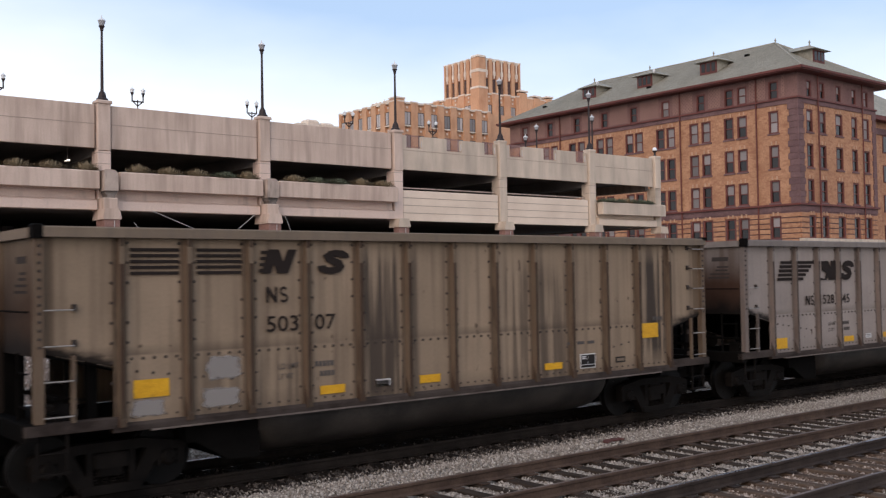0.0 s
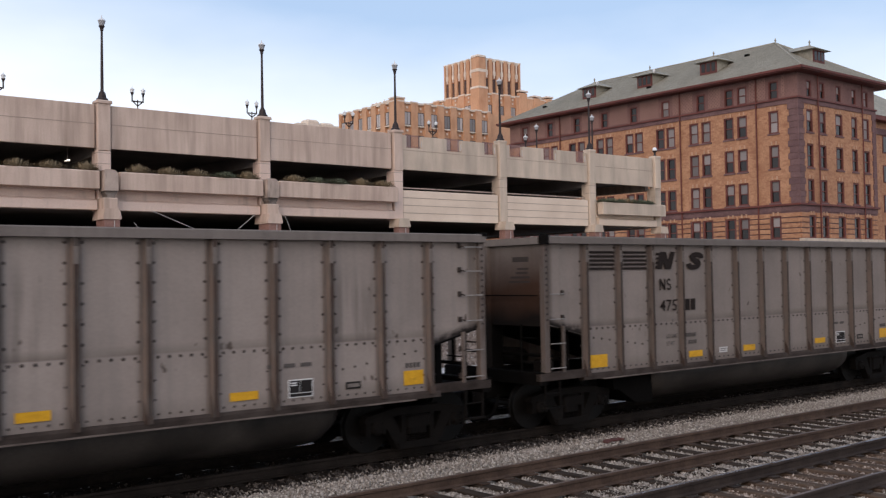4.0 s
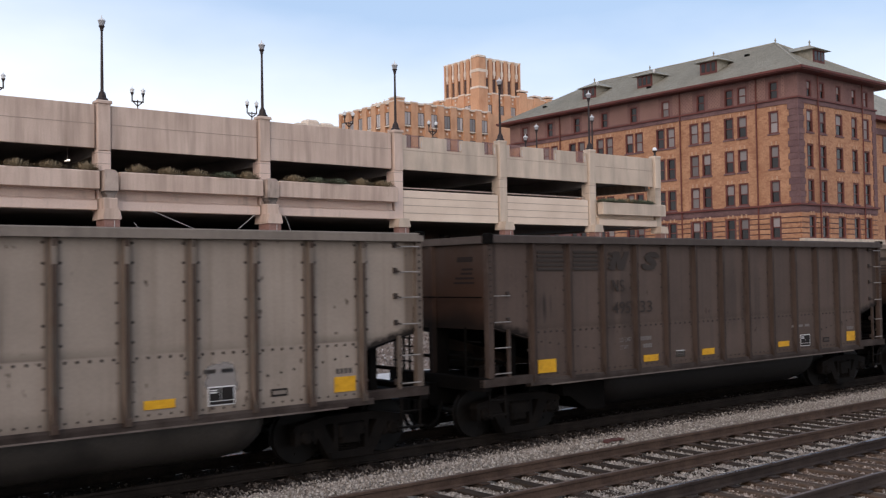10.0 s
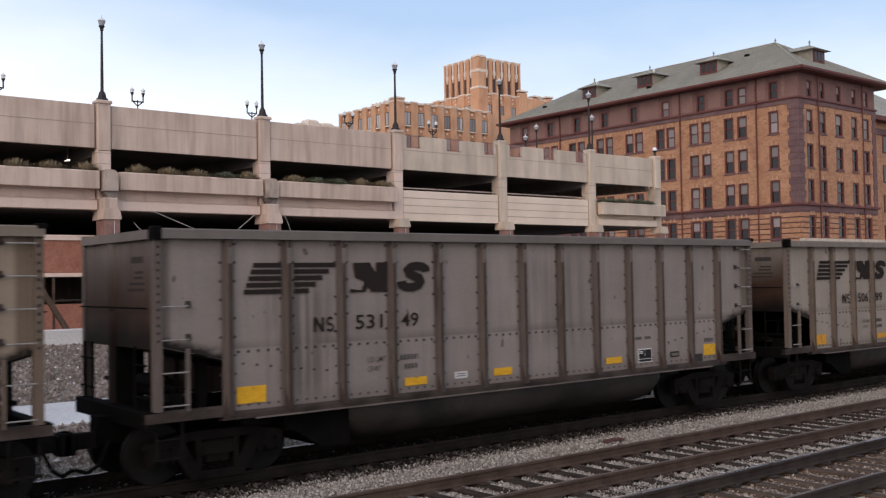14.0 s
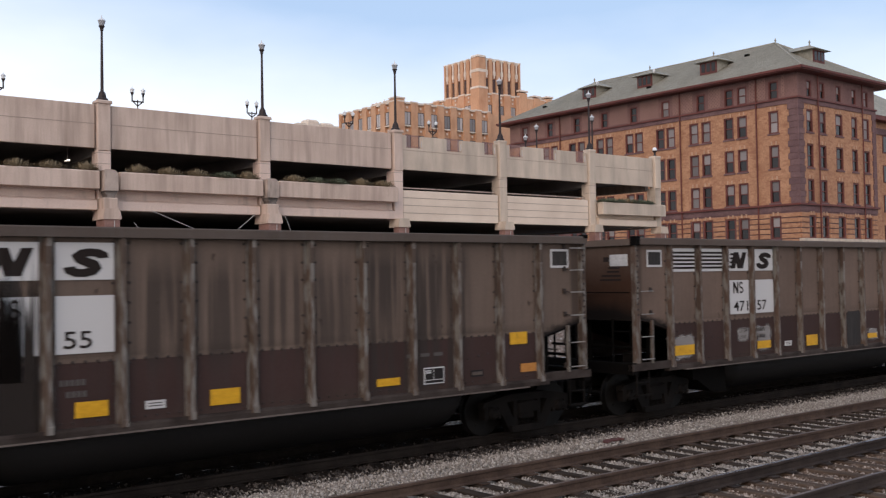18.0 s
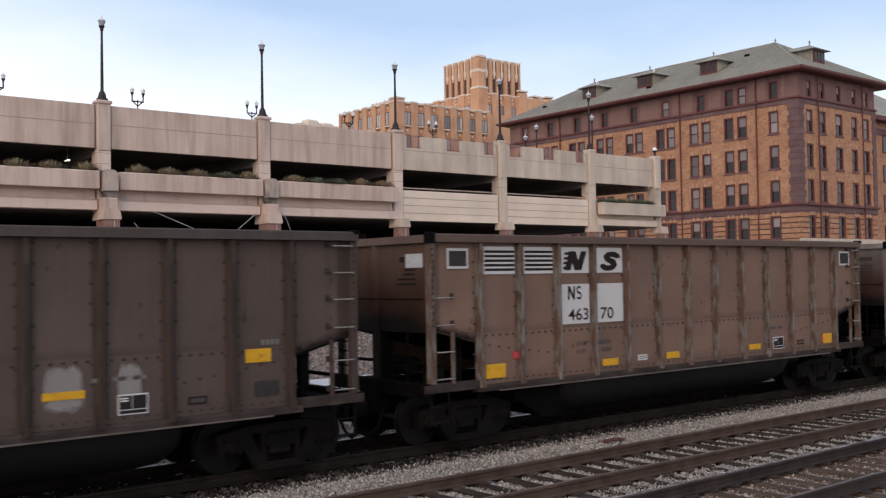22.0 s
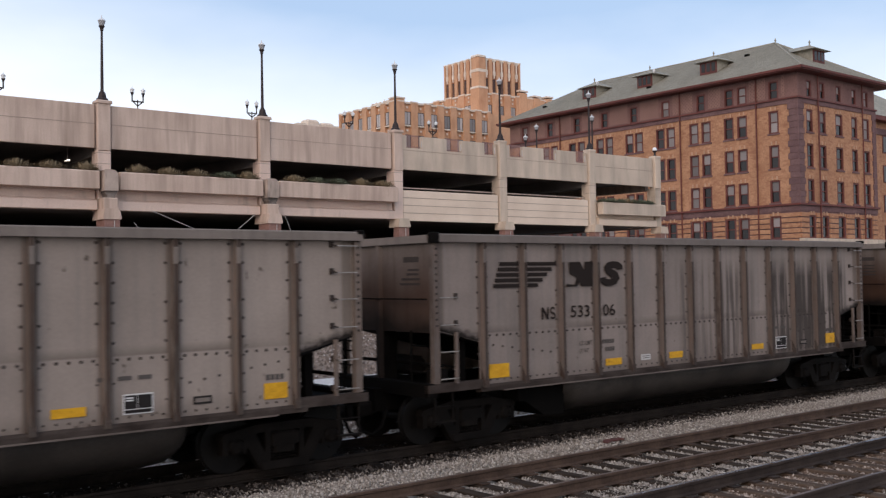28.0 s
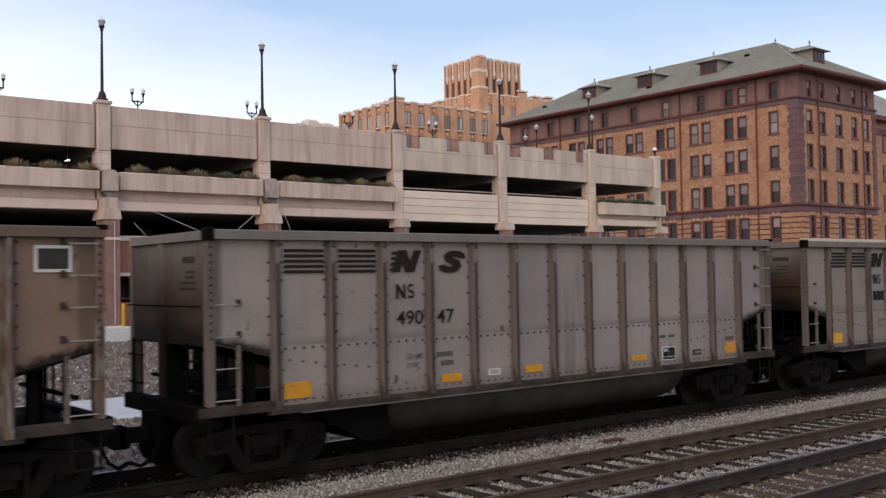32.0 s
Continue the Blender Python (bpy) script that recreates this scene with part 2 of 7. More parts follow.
    gg = put(n, l, "ShaderNodeMapRange", {0: grain.outputs["Fac"], 1: 0.3, 2: 0.7, 3: 0.94, 4: 1.05})
    col = put(n, l, "ShaderNodeMixRGB", {0: 1.0, 1: col, 2: gg.outputs[0]}, blend_type="MULTIPLY").outputs[0]
    for x0, x1, z0, z1, k in stains:
        soft = min(0.12, 0.25 * (x1 - x0))
        a = put(n, l, "ShaderNodeMapRange", {0: xyz.outputs[0], 1: x0 - soft, 2: x0 + soft})
        c = put(n, l, "ShaderNodeMapRange", {0: xyz.outputs[0], 1: x1 + soft, 2: x1 - soft})
        d = put(n, l, "ShaderNodeMapRange", {0: xyz.outputs[2], 1: z1 + 0.1, 2: z1 - 0.4 * min(1.0, z1 - z0)})
        e = put(n, l, "ShaderNodeMapRange", {0: xyz.outputs[2], 1: z0 - 0.25, 2: z0 + 0.15})
        r = put(n, l, "ShaderNodeMapRange", {0: run.outputs["Fac"], 1: 0.41, 2: 0.55})
        p = put(n, l, "ShaderNodeMath", {0: a.outputs[0], 1: c.outputs[0]}, operation="MULTIPLY")
        q = put(n, l, "ShaderNodeMath", {0: d.outputs[0], 1: e.outputs[0]}, operation="MULTIPLY")
        s = put(n, l, "ShaderNodeMath", {0: p.outputs[0], 1: q.outputs[0]}, operation="MULTIPLY")
        s = put(n, l, "ShaderNodeMath", {0: s.outputs[0], 1: r.outputs[0]}, operation="MULTIPLY")
        s = put(n, l, "ShaderNodeMath", {0: s.outputs[0], 1: k}, operation="MULTIPLY")
        col = put(n, l, "ShaderNodeMixRGB", {0: s.outputs[0], 1: col, 2: (0.036, 0.028, 0.024, 1)}).outputs[0]
    l.new(col, b.inputs["Base Color"])
    b.inputs["Roughness"].default_value = rough
    b.inputs["Specular IOR Level"].default_value = 0.08
    bp = put(n, l, "ShaderNodeBump", {"Height": big.outputs["Fac"], "Strength": 0.12, "Distance": 0.06})
    l.new(bp.outputs[0], b.inputs["Normal"])
    return m


CONCRETE = surf("concrete_precast", (0.50, 0.375, 0.305), (0.60, 0.465, 0.385), 0.5, rough=0.85, bump=0.05, fine=18, grain=0.05,
                stain=((0.35, 0.262, 0.207), 1.3, 0.42, 0.75, (1.9, 1.9, 0.16)))
CONCRETE_SMOOTH = surf("concrete_beam", (0.60, 0.455, 0.38), (0.69, 0.535, 0.45), 0.4, rough=0.85, bump=0.04, fine=14, grain=0.05,
                       stain=((0.40, 0.315, 0.265), 1.0, 0.55, 0.8, (1.5, 1.5, 0.3)))
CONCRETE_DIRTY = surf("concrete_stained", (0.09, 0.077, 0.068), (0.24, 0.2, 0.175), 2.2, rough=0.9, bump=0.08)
JOINT = plain("dark_joint", (0.33, 0.265, 0.22), 0.9)
CREAM_PANEL = surf("concrete_cream_panel", (0.62, 0.495, 0.39), (0.73, 0.595, 0.475), 0.5, rough=0.85, bump=0.05, fine=18, grain=0.05)
CONCRETE_CREAM = surf("concrete_cream", (0.50, 0.40, 0.315), (0.62, 0.505, 0.40), 0.5, rough=0.85, bump=0.05, fine=18, grain=0.05,
                      stain=((0.36, 0.30, 0.24), 1.0, 0.42, 0.76, (1.3, 1.3, 0.2)))
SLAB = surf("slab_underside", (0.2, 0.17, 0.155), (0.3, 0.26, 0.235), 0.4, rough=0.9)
BRICK_RED = surf("brick_red", (0.26, 0.105, 0.072), (0.34, 0.15, 0.1), 2.0, rough=0.85, fine=12)
BRICK_PIER = surf("brick_pier_mauve", (0.20, 0.11, 0.092), (0.27, 0.155, 0.128), 2.0, rough=0.85, fine=12)
BRICK_TAN = surf("brick_tan", (0.365, 0.18, 0.1), (0.475, 0.257, 0.148), 0.7, rough=0.85, bump=0.3, fine=6,
                 stain=((0.27, 0.118, 0.068), 1.7, 0.48, 0.74, (1, 1, 2.2)))
BRICK_PALE = surf("brick_pale_voussoir", (0.44, 0.27, 0.175), (0.52, 0.33, 0.22), 1.0, rough=0.85, fine=6)
BRICK_PURPLE = surf("brick_purple", (0.125, 0.07, 0.07), (0.185, 0.108, 0.102), 0.8, rough=0.85, bump=0.3, fine=6)
BRICK_DARK = surf("brick_attic", (0.165, 0.088, 0.078), (0.225, 0.125, 0.107), 0.8, rough=0.85, bump=0.3, fine=6)
TRIM_RED = surf("painted_cornice_red", (0.105, 0.032, 0.026), (0.155, 0.05, 0.04), 0.6, rough=0.6, bump=0.05)
SLATE = surf("slate_grey_green", (0.265, 0.243, 0.195), (0.345, 0.318, 0.258), 0.5, rough=0.8, bump=0.35, fine=5,
             stain=((0.21, 0.193, 0.155), 2.0, 0.5, 0.75, (1, 1, 0.5)))
TOWER_BRICK = surf("brick_orange", (0.54, 0.30, 0.175), (0.62, 0.365, 0.225), 0.3, rough=0.85, bump=0.1, fine=4, grain=0.07,
                   stain=((0.42, 0.21, 0.12), 1.0, 0.5, 0.8, (1, 1, 0.4)))
TOWER_STONE = surf("cream_stone", (0.64, 0.53, 0.43), (0.76, 0.66, 0.56), 0.5, rough=0.85, bump=0.1, fine=5)


def window_glass(name, tint, rough=0.08):
    m, n, l, b = start(name)
    b.inputs["Base Color"].default_value = rgba(tint)
    b.inputs["Roughness"].default_value = rough
    b.inputs["IOR"].default_value = 1.4
    inf = put(n, l, "ShaderNodeObjectInfo")
    r = put(n, l, "ShaderNodeMapRange", {0: inf.outputs["Random"], 3: 0.55, 4: 1.5})
    c = put(n, l, "ShaderNodeMixRGB", {0: 1.0, 1: rgba(tint), 2: r.outputs[0]}, blend_type="MULTIPLY")
    l.new(c.outputs[0], b.inputs["Base Color"])
    return m


GLASS = window_glass("window_glass", (0.018, 0.015, 0.0145), 0.14)
BLIND = window_glass("window_blind", (0.22, 0.19, 0.18), 0.4)
IRON = surf("black_iron", (0.026, 0.018, 0.017), (0.042, 0.03, 0.028), 3, rough=0.5, metal=0.1)
TOWER_BLIND = window_glass("pale_window_blind", (0.34, 0.31, 0.30), 0.4)
TOWER_DARK = window_glass("dark_red_window", (0.11, 0.05, 0.035), 0.3)
TOWER_RECESS = surf("brick_recess", (0.25, 0.105, 0.06), (0.31, 0.14, 0.08), 0.5, rough=0.85, fine=5)
BRICK_LATTICE = surf("brick_lattice", (0.245, 0.138, 0.115), (0.30, 0.175, 0.142), 0.8, rough=0.85, fine=6)
MESH_PINK = surf("faded_railing", (0.22, 0.125, 0.115), (0.31, 0.19, 0.175), 2, rough=0.7, bump=0.05)
CONCRETE_GREY = surf("concrete_weathered", (0.34, 0.27, 0.225), (0.47, 0.375, 0.315), 1.2, rough=0.9, bump=0.04, grain=0.07, stain=((0.17, 0.14, 0.12), 1.6, 0.5, 0.75, (2.0, 2.0, 0.5)))
SMOKED = plain("smoked_lantern_glass", (0.32, 0.32, 0.33), 0.25)
CAP_WHITE = plain("pale_lantern_cap", (0.62, 0.62, 0.62), 0.35)
LAMP_GLASS = plain("lamp_glass", (0.75, 0.75, 0.74), 0.15)
STEEL_RAIL = surf("rail_steel_worn", (0.46, 0.45, 0.47), (0.6, 0.59, 0.61), 2, rough=0.28, metal=0.9, bump=0.05)
RAIL_RUST = surf("rail_rust", (0.048, 0.031, 0.023), (0.088, 0.058, 0.043), 3, rough=0.85, bump=0.2, spec=0.12)
TIE = surf("tie_wood", (0.026, 0.019, 0.015), (0.058, 0.044, 0.034), 3, stretch=(6, 0.7, 3), rough=0.95, bump=0.5, fine=18, spec=0.04)
BALLAST = surf("ballast_bed", (0.19, 0.162, 0.135), (0.33, 0.288, 0.245), 7.0, rough=0.95, bump=0.9, fine=28, spread=0.3)
GRAVEL_DIRT = surf("gravel_dirt", (0.16, 0.12, 0.092), (0.26, 0.205, 0.16), 0.9, rough=0.95, bump=0.8, fine=14,
                   stain=((0.11, 0.095, 0.085), 0.5, 0.5, 0.7, (1, 1, 1)))
GROUND = surf("ground_far", (0.10, 0.095, 0.085), (0.17, 0.155, 0.14), 0.05, rough=0.95, bump=0.3, fine=2)
PAVING = surf("pale_concrete", (0.48, 0.45, 0.43), (0.60, 0.57, 0.54), 0.6, rough=0.9, fine=12)
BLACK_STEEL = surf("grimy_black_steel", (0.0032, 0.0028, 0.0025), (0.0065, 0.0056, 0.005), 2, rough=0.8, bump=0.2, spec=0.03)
GRIME_SILL = surf("grimy_sill", (0.024, 0.017, 0.014), (0.062, 0.048, 0.041), 1.2, stretch=(2, 1, 3), rough=0.8, bump=0.2, spec=0.1)
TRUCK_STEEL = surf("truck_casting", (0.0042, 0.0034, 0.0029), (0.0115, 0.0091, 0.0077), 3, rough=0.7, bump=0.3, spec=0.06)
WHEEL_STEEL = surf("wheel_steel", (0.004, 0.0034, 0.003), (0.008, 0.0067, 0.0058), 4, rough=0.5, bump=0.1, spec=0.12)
RIVET = plain("rusty_rivet", (0.034, 0.025, 0.021), 0.7)
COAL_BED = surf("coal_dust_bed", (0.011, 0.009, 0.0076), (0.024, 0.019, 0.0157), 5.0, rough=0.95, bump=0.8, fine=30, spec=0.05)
WHITE = plain("white_paint", (0.50, 0.475, 0.455), 0.6)
BLACK = plain("black_paint", (0.022, 0.019, 0.018), 0.75, spec=0.08)
STENCIL = plain("stencil_white", (0.62, 0.6, 0.58), 0.6)
YELLOW = surf("yellow_reflector", (0.52, 0.262, 0.012), (0.64, 0.34, 0.018), 3, rough=0.45, bump=0, stain=((0.16, 0.09, 0.02), 2.5, 0.6, 0.76, (1.2, 1, 0.6)))
BARE = surf("bare_primer_patch", (0.40, 0.39, 0.38), (0.48, 0.47, 0.46), 3, rough=0.6, bump=0)
REDSCRAP = surf("red_scrap_metal", (0.075, 0.03, 0.026), (0.13, 0.055, 0.047), 6, rough=0.7, bump=0.2)
SIGN_WHITE = plain("sign_white", (0.82, 0.8, 0.78), 0.5)
RUNG = surf("worn_rung_steel", (0.17, 0.155, 0.14), (0.3, 0.275, 0.255), 8, rough=0.5, bump=0)
CREAM = plain("cream_paint", (0.47, 0.33, 0.245), 0.7)

# ---- ground ----
solid("ground", Geo().box(-1500, 2500, -800, 2500, -1.2, -0.25), GROUND, "dull grey-brown earth spreading to the horizon", "ground", kind="structure")
solid("ballast_bed", Geo().prism([(2.0, -0.24), (3.6, -0.03), (17.6, -0.03), (18.6, -0.24)], -60, 500, "x"), BALLAST,
      "grey crushed-stone ballast bed beneath the tracks", "ballast", kind="structure")
solid("gravel_yard", Geo().prism([(18.4, -0.24), (18.4, -0.1), (24, -0.06), (24, -0.24)], -60, 400, "x"), GRAVEL_DIRT,
      "bare dirt and gravel verge behind the tracks", "ground", kind="structure")
solid("service_road", Geo().prism([(24, -0.24), (24, -0.02), (28.6, -0.02), (28.6, -0.24)], -60, 400, "x"), PAVING,
      "pale bleached concrete service road", "road", kind="structure")
solid("gravel_bank", Geo().prism([(28.6, -0.24), (28.6, -0.05), (46, 0.55), (46, -0.24)], -60, 400, "x"), GRAVEL_DIRT,
      "littered gravel bank rising to the garage", "ground", kind="structure")
solid("retaining_kerb", Geo().cbox(-60, 66, 46, 46.6, -0.24, 1.25, 0.05), PAVING, "low pale concrete retaining wall", "wall", kind="structure")
solid("pavement", Geo().box(-60, 66, 46.6, 50.2, -0.24, 0.9), PAVING, "raised concrete pavement beside the garage", "pavement", kind="structure")


def stones(name, count, spots, label, lo, hi, mat):
    """Loose stones strewn over strips (x0, x1, y0, y1, z), as one object."""
    rng = np.random.default_rng(5)
    base = np.array([(1, 0, 0), (-1, 0, 0), (0, 1, 0), (0, -1, 0), (0, 0, 1), (0, 0, -0.5)], float)
    tris = np.array([(0, 2, 4), (2, 1, 4), (1, 3, 4), (3, 0, 4), (2, 0, 5), (1, 2, 5), (3, 1, 5), (0, 3, 5)])
    vs, fs, made = [], [], 0
    total = sum(s[5] for s in spots)
    for x0, x1, y0, y1, z, share, *rise in spots:
        k = int(count * share / total)
        # denser where the strip is near
        u = rng.random(k)
        px = x0 + (x1 - x0) * u ** 1.6
        py = rng.uniform(y0, y1, k)
        pz = z + (py - y0) / (y1 - y0) * (rise[0] if rise else 0.0)
        c = np.stack([px, py, pz + rng.uniform(-0.015, 0.02, k)], 1)
        size = rng.uniform(lo, hi, k)[:, None, None] * rng.uniform(0.6, 1.3, (k, 6, 1)) * rng.uniform(0.7, 1.2, (k, 1, 3))
        a = rng.uniform(0, 6.28, k)
        ca, sa = np.cos(a)[:, None], np.sin(a)[:, None]
        b = base[None] * size
        b = np.stack([b[..., 0] * ca - b[..., 1] * sa, b[..., 0] * sa + b[..., 1] * ca, b[..., 2]], -1) + c[:, None, :]
        vs.append(b.reshape(-1, 3))
        fs.append((tris[None] + (made + np.arange(k))[:, None, None] * 6).reshape(-1, 3))
        made += k
    me = bpy.data.meshes.new(name)
    me.from_pydata(np.concatenate(vs).tolist(), [], np.concatenate(fs).tolist())
    me.materials.append(mat)
    return tagged(new(name, me), label, "stones", kind="stuff")


def stone_mat(name="ballast_stone", dark=(0.15, 0.125, 0.104), mid=(0.28, 0.242, 0.205), light=(0.47, 0.425, 0.375)):
    m, n, l, b = start(name)
    g = put(n, l, "ShaderNodeNewGeometry")
    r = n.new("ShaderNodeValToRGB")
    e = r.color_ramp.elements
    e[0].position, e[0].color = 0.0, rgba(dark)
    e[1].position, e[1].color = 1.0, rgba(light)
    k = e.new(0.6)
    k.color = rgba(mid)
    l.new(g.outputs["Random Per Island"], r.inputs[0])
    l.new(r.outputs[0], b.inputs["Base Color"])
    b.inputs["Roughness"].default_value = 0.9
    return m


STONE = stone_mat()
RUBBLE = stone_mat("bank_rubble_stone", (0.09, 0.065, 0.051), (0.16, 0.122, 0.1), (0.28, 0.23, 0.2))
RUSTY_STONE = stone_mat("rust_stained_stone", (0.09, 0.06, 0.044), (0.18, 0.125, 0.092), (0.46, 0.38, 0.32))
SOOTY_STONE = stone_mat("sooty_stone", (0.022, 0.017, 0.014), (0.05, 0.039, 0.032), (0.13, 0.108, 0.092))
stones("ballast_stones", 190000, [(2, 60, 12.2, 13.75, 0.0, 6), (4, 60, 10.5, 11.95, -0.016, 6), (5, 60, 9.25, 10.4, 0.0, 5), (5, 40, 5.5, 7.55, -0.02, 1),
                                 (1, 60, 13.6, 14.1, 0.0, 1.4), (-3, 45, 16.4, 18.5, -0.03, 4)],
       "loose grey and buff crushed ballast stones", 0.014, 0.031, STONE)
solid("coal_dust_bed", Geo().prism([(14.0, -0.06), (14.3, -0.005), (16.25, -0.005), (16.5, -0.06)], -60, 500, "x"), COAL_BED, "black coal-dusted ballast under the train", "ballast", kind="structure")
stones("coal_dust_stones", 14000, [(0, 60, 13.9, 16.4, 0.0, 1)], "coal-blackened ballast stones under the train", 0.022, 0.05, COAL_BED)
stones("rust_stained_stones", 24000, [(5, 50, 7.8, 9.1, -0.012, 1)], "rust-brown ballast stones between the polished rails", 0.014, 0.031, RUSTY_STONE)
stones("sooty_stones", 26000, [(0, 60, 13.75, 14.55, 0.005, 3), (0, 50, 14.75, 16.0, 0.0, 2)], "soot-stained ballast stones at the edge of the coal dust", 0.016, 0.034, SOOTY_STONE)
stones("bank_rubble", 40000, [(2, 40, 18.5, 24, -0.09, 1, 0.03), (2, 48, 28.7, 46, -0.04, 3, 0.6)], "scattered rubble on the gravel bank", 0.018, 0.105, RUBBLE)
stones("bank_litter", 1500, [(2, 40, 18.5, 24, -0.03, 1, 0.03), (2, 48, 28.7, 46, 0.02, 3, 0.6)], "bright scraps of litter strewn over the gravel bank", 0.02, 0.06, WHITE)


scrap = thing("rust_scrap", "flattened scrap of rust-red painted metal on the ballast", "scrap metal")
for k, (dx, dy, w, turn) in enumerate(((0, 0, 0.24, 12), (0.24, 0.03, 0.2, -8), (0.42, 0.02, 0.12, 20))):
    part("plate", Geo().prism([(-w / 2, -0.07), (w / 2, -0.05), (w * 0.4, 0.06), (0, 0.09), (-w / 2, 0.05)], 0.0, 0.025, "z"), REDSCRAP, scrap, at=pose(14.75 + dx, 13.2 + dy, 0.035, 6, -5 + k * 4, turn))


# ---- tracks ----
RAIL_TOP = surf("rail_brown_top", (0.085, 0.055, 0.04), (0.14, 0.095, 0.072), 3, rough=0.5, bump=0.05, spec=0.5)
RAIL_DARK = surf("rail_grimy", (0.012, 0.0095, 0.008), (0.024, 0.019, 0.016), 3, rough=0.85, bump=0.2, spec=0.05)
RAIL_BROWN = surf("rail_dark_brown", (0.027, 0.019, 0.0155), (0.052, 0.038, 0.031), 3, rough=0.8, bump=0.2, spec=0.15)
TIE_BROWN = surf("tie_brown", (0.06, 0.04, 0.029), (0.115, 0.08, 0.058), 3, stretch=(6, 0.7, 3), rough=0.95, bump=0.5, fine=18, spec=0.04)
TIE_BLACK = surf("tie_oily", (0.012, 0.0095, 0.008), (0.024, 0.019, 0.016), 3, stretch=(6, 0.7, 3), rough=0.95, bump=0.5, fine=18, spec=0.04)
RAIL_PROFILE = [(-0.07, 0.0), (0.07, 0.0), (0.07, 0.015), (0.012, 0.035), (0.012, 0.125), (0.036, 0.138), (0.036, 0.168), (0.028, 0.178), (-0.028, 0.178), (-0.036, 0.168),
                (-0.036, 0.138), (-0.012, 0.125), (-0.012, 0.035), (-0.07, 0.015)]


def track(name, ys, mats, label, tie_span, rng, tie_mat):
    t = thing(name, label, "railway track", "railway tracks", "structure")
    for y, (web, top) in zip(ys, mats):
        r = part("rail", Geo().prism([(y + a, 0.052 + b) for a, b in RAIL_PROFILE], -60, 480, "x"), web, t, "rusty steel rail")
        part("rail_head", Geo().box(-60, 480, y - 0.027, y + 0.027, 0.2295, 0.2325), top, r, "worn running surface of the rail")
    mid = (ys[0] + ys[1]) / 2
    me = Geo().cbox(-0.11, 0.11, -1.28, 1.28, -0.12, 0.03, 0.015).mesh("tie", tie_mat)
    x = tie_span[0]
    while x < tie_span[1]:
        part("tie", me, tie_mat, t, at=pose(x + rng.uniform(-0.03, 0.03), mid + rng.uniform(-0.04, 0.04), rng.uniform(-0.012, 0.012), 0, 0, rng.uniform(-1.5, 1.5)))
        x += 0.53
    far = Geo()
    while x < 200:
        far.box(x - 0.115, x + 0.115, mid - 1.28, mid + 1.28, -0.1, 0.03)
        x += 0.53
    tagged(part("tie_run", far, tie_mat, t), kind="stuff")
    plates = Geo()
    for k in range(90):
        for y in ys:
            plates.box(tie_span[0] + k * 0.53 - 0.09, tie_span[0] + k * 0.53 + 0.09, y - 0.17, y + 0.17, 0.03, 0.052)
    tagged(part("tie_plates", plates, mats[0][0], t), kind="stuff")
    return t


tr_rng = random.Random(3)
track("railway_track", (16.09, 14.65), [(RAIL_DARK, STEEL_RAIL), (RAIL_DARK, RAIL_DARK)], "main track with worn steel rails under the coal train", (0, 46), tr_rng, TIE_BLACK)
track("railway_track", (12.0, 10.46), [(RAIL_RUST, RAIL_TOP)] * 2, "rusty little-used track on dark wooden ties", (4, 57), tr_rng, TIE)
track("railway_track", (9.2, 7.66), [(RAIL_BROWN, STEEL_RAIL), (RAIL_BROWN, RAIL_TOP)], "track with one polished rail on weathered ties", (4, 50), tr_rng, TIE_BROWN)


# ---- parking garage ----
BAYS = [-9.3, -0.1, 9.1, 18.2, 27.4, 36.8, 45.7, 54.65, 62.2]
FY = 50.0
garage = thing("parking_garage", "three-level precast concrete parking garage with planters and brick piers", "parking garage")


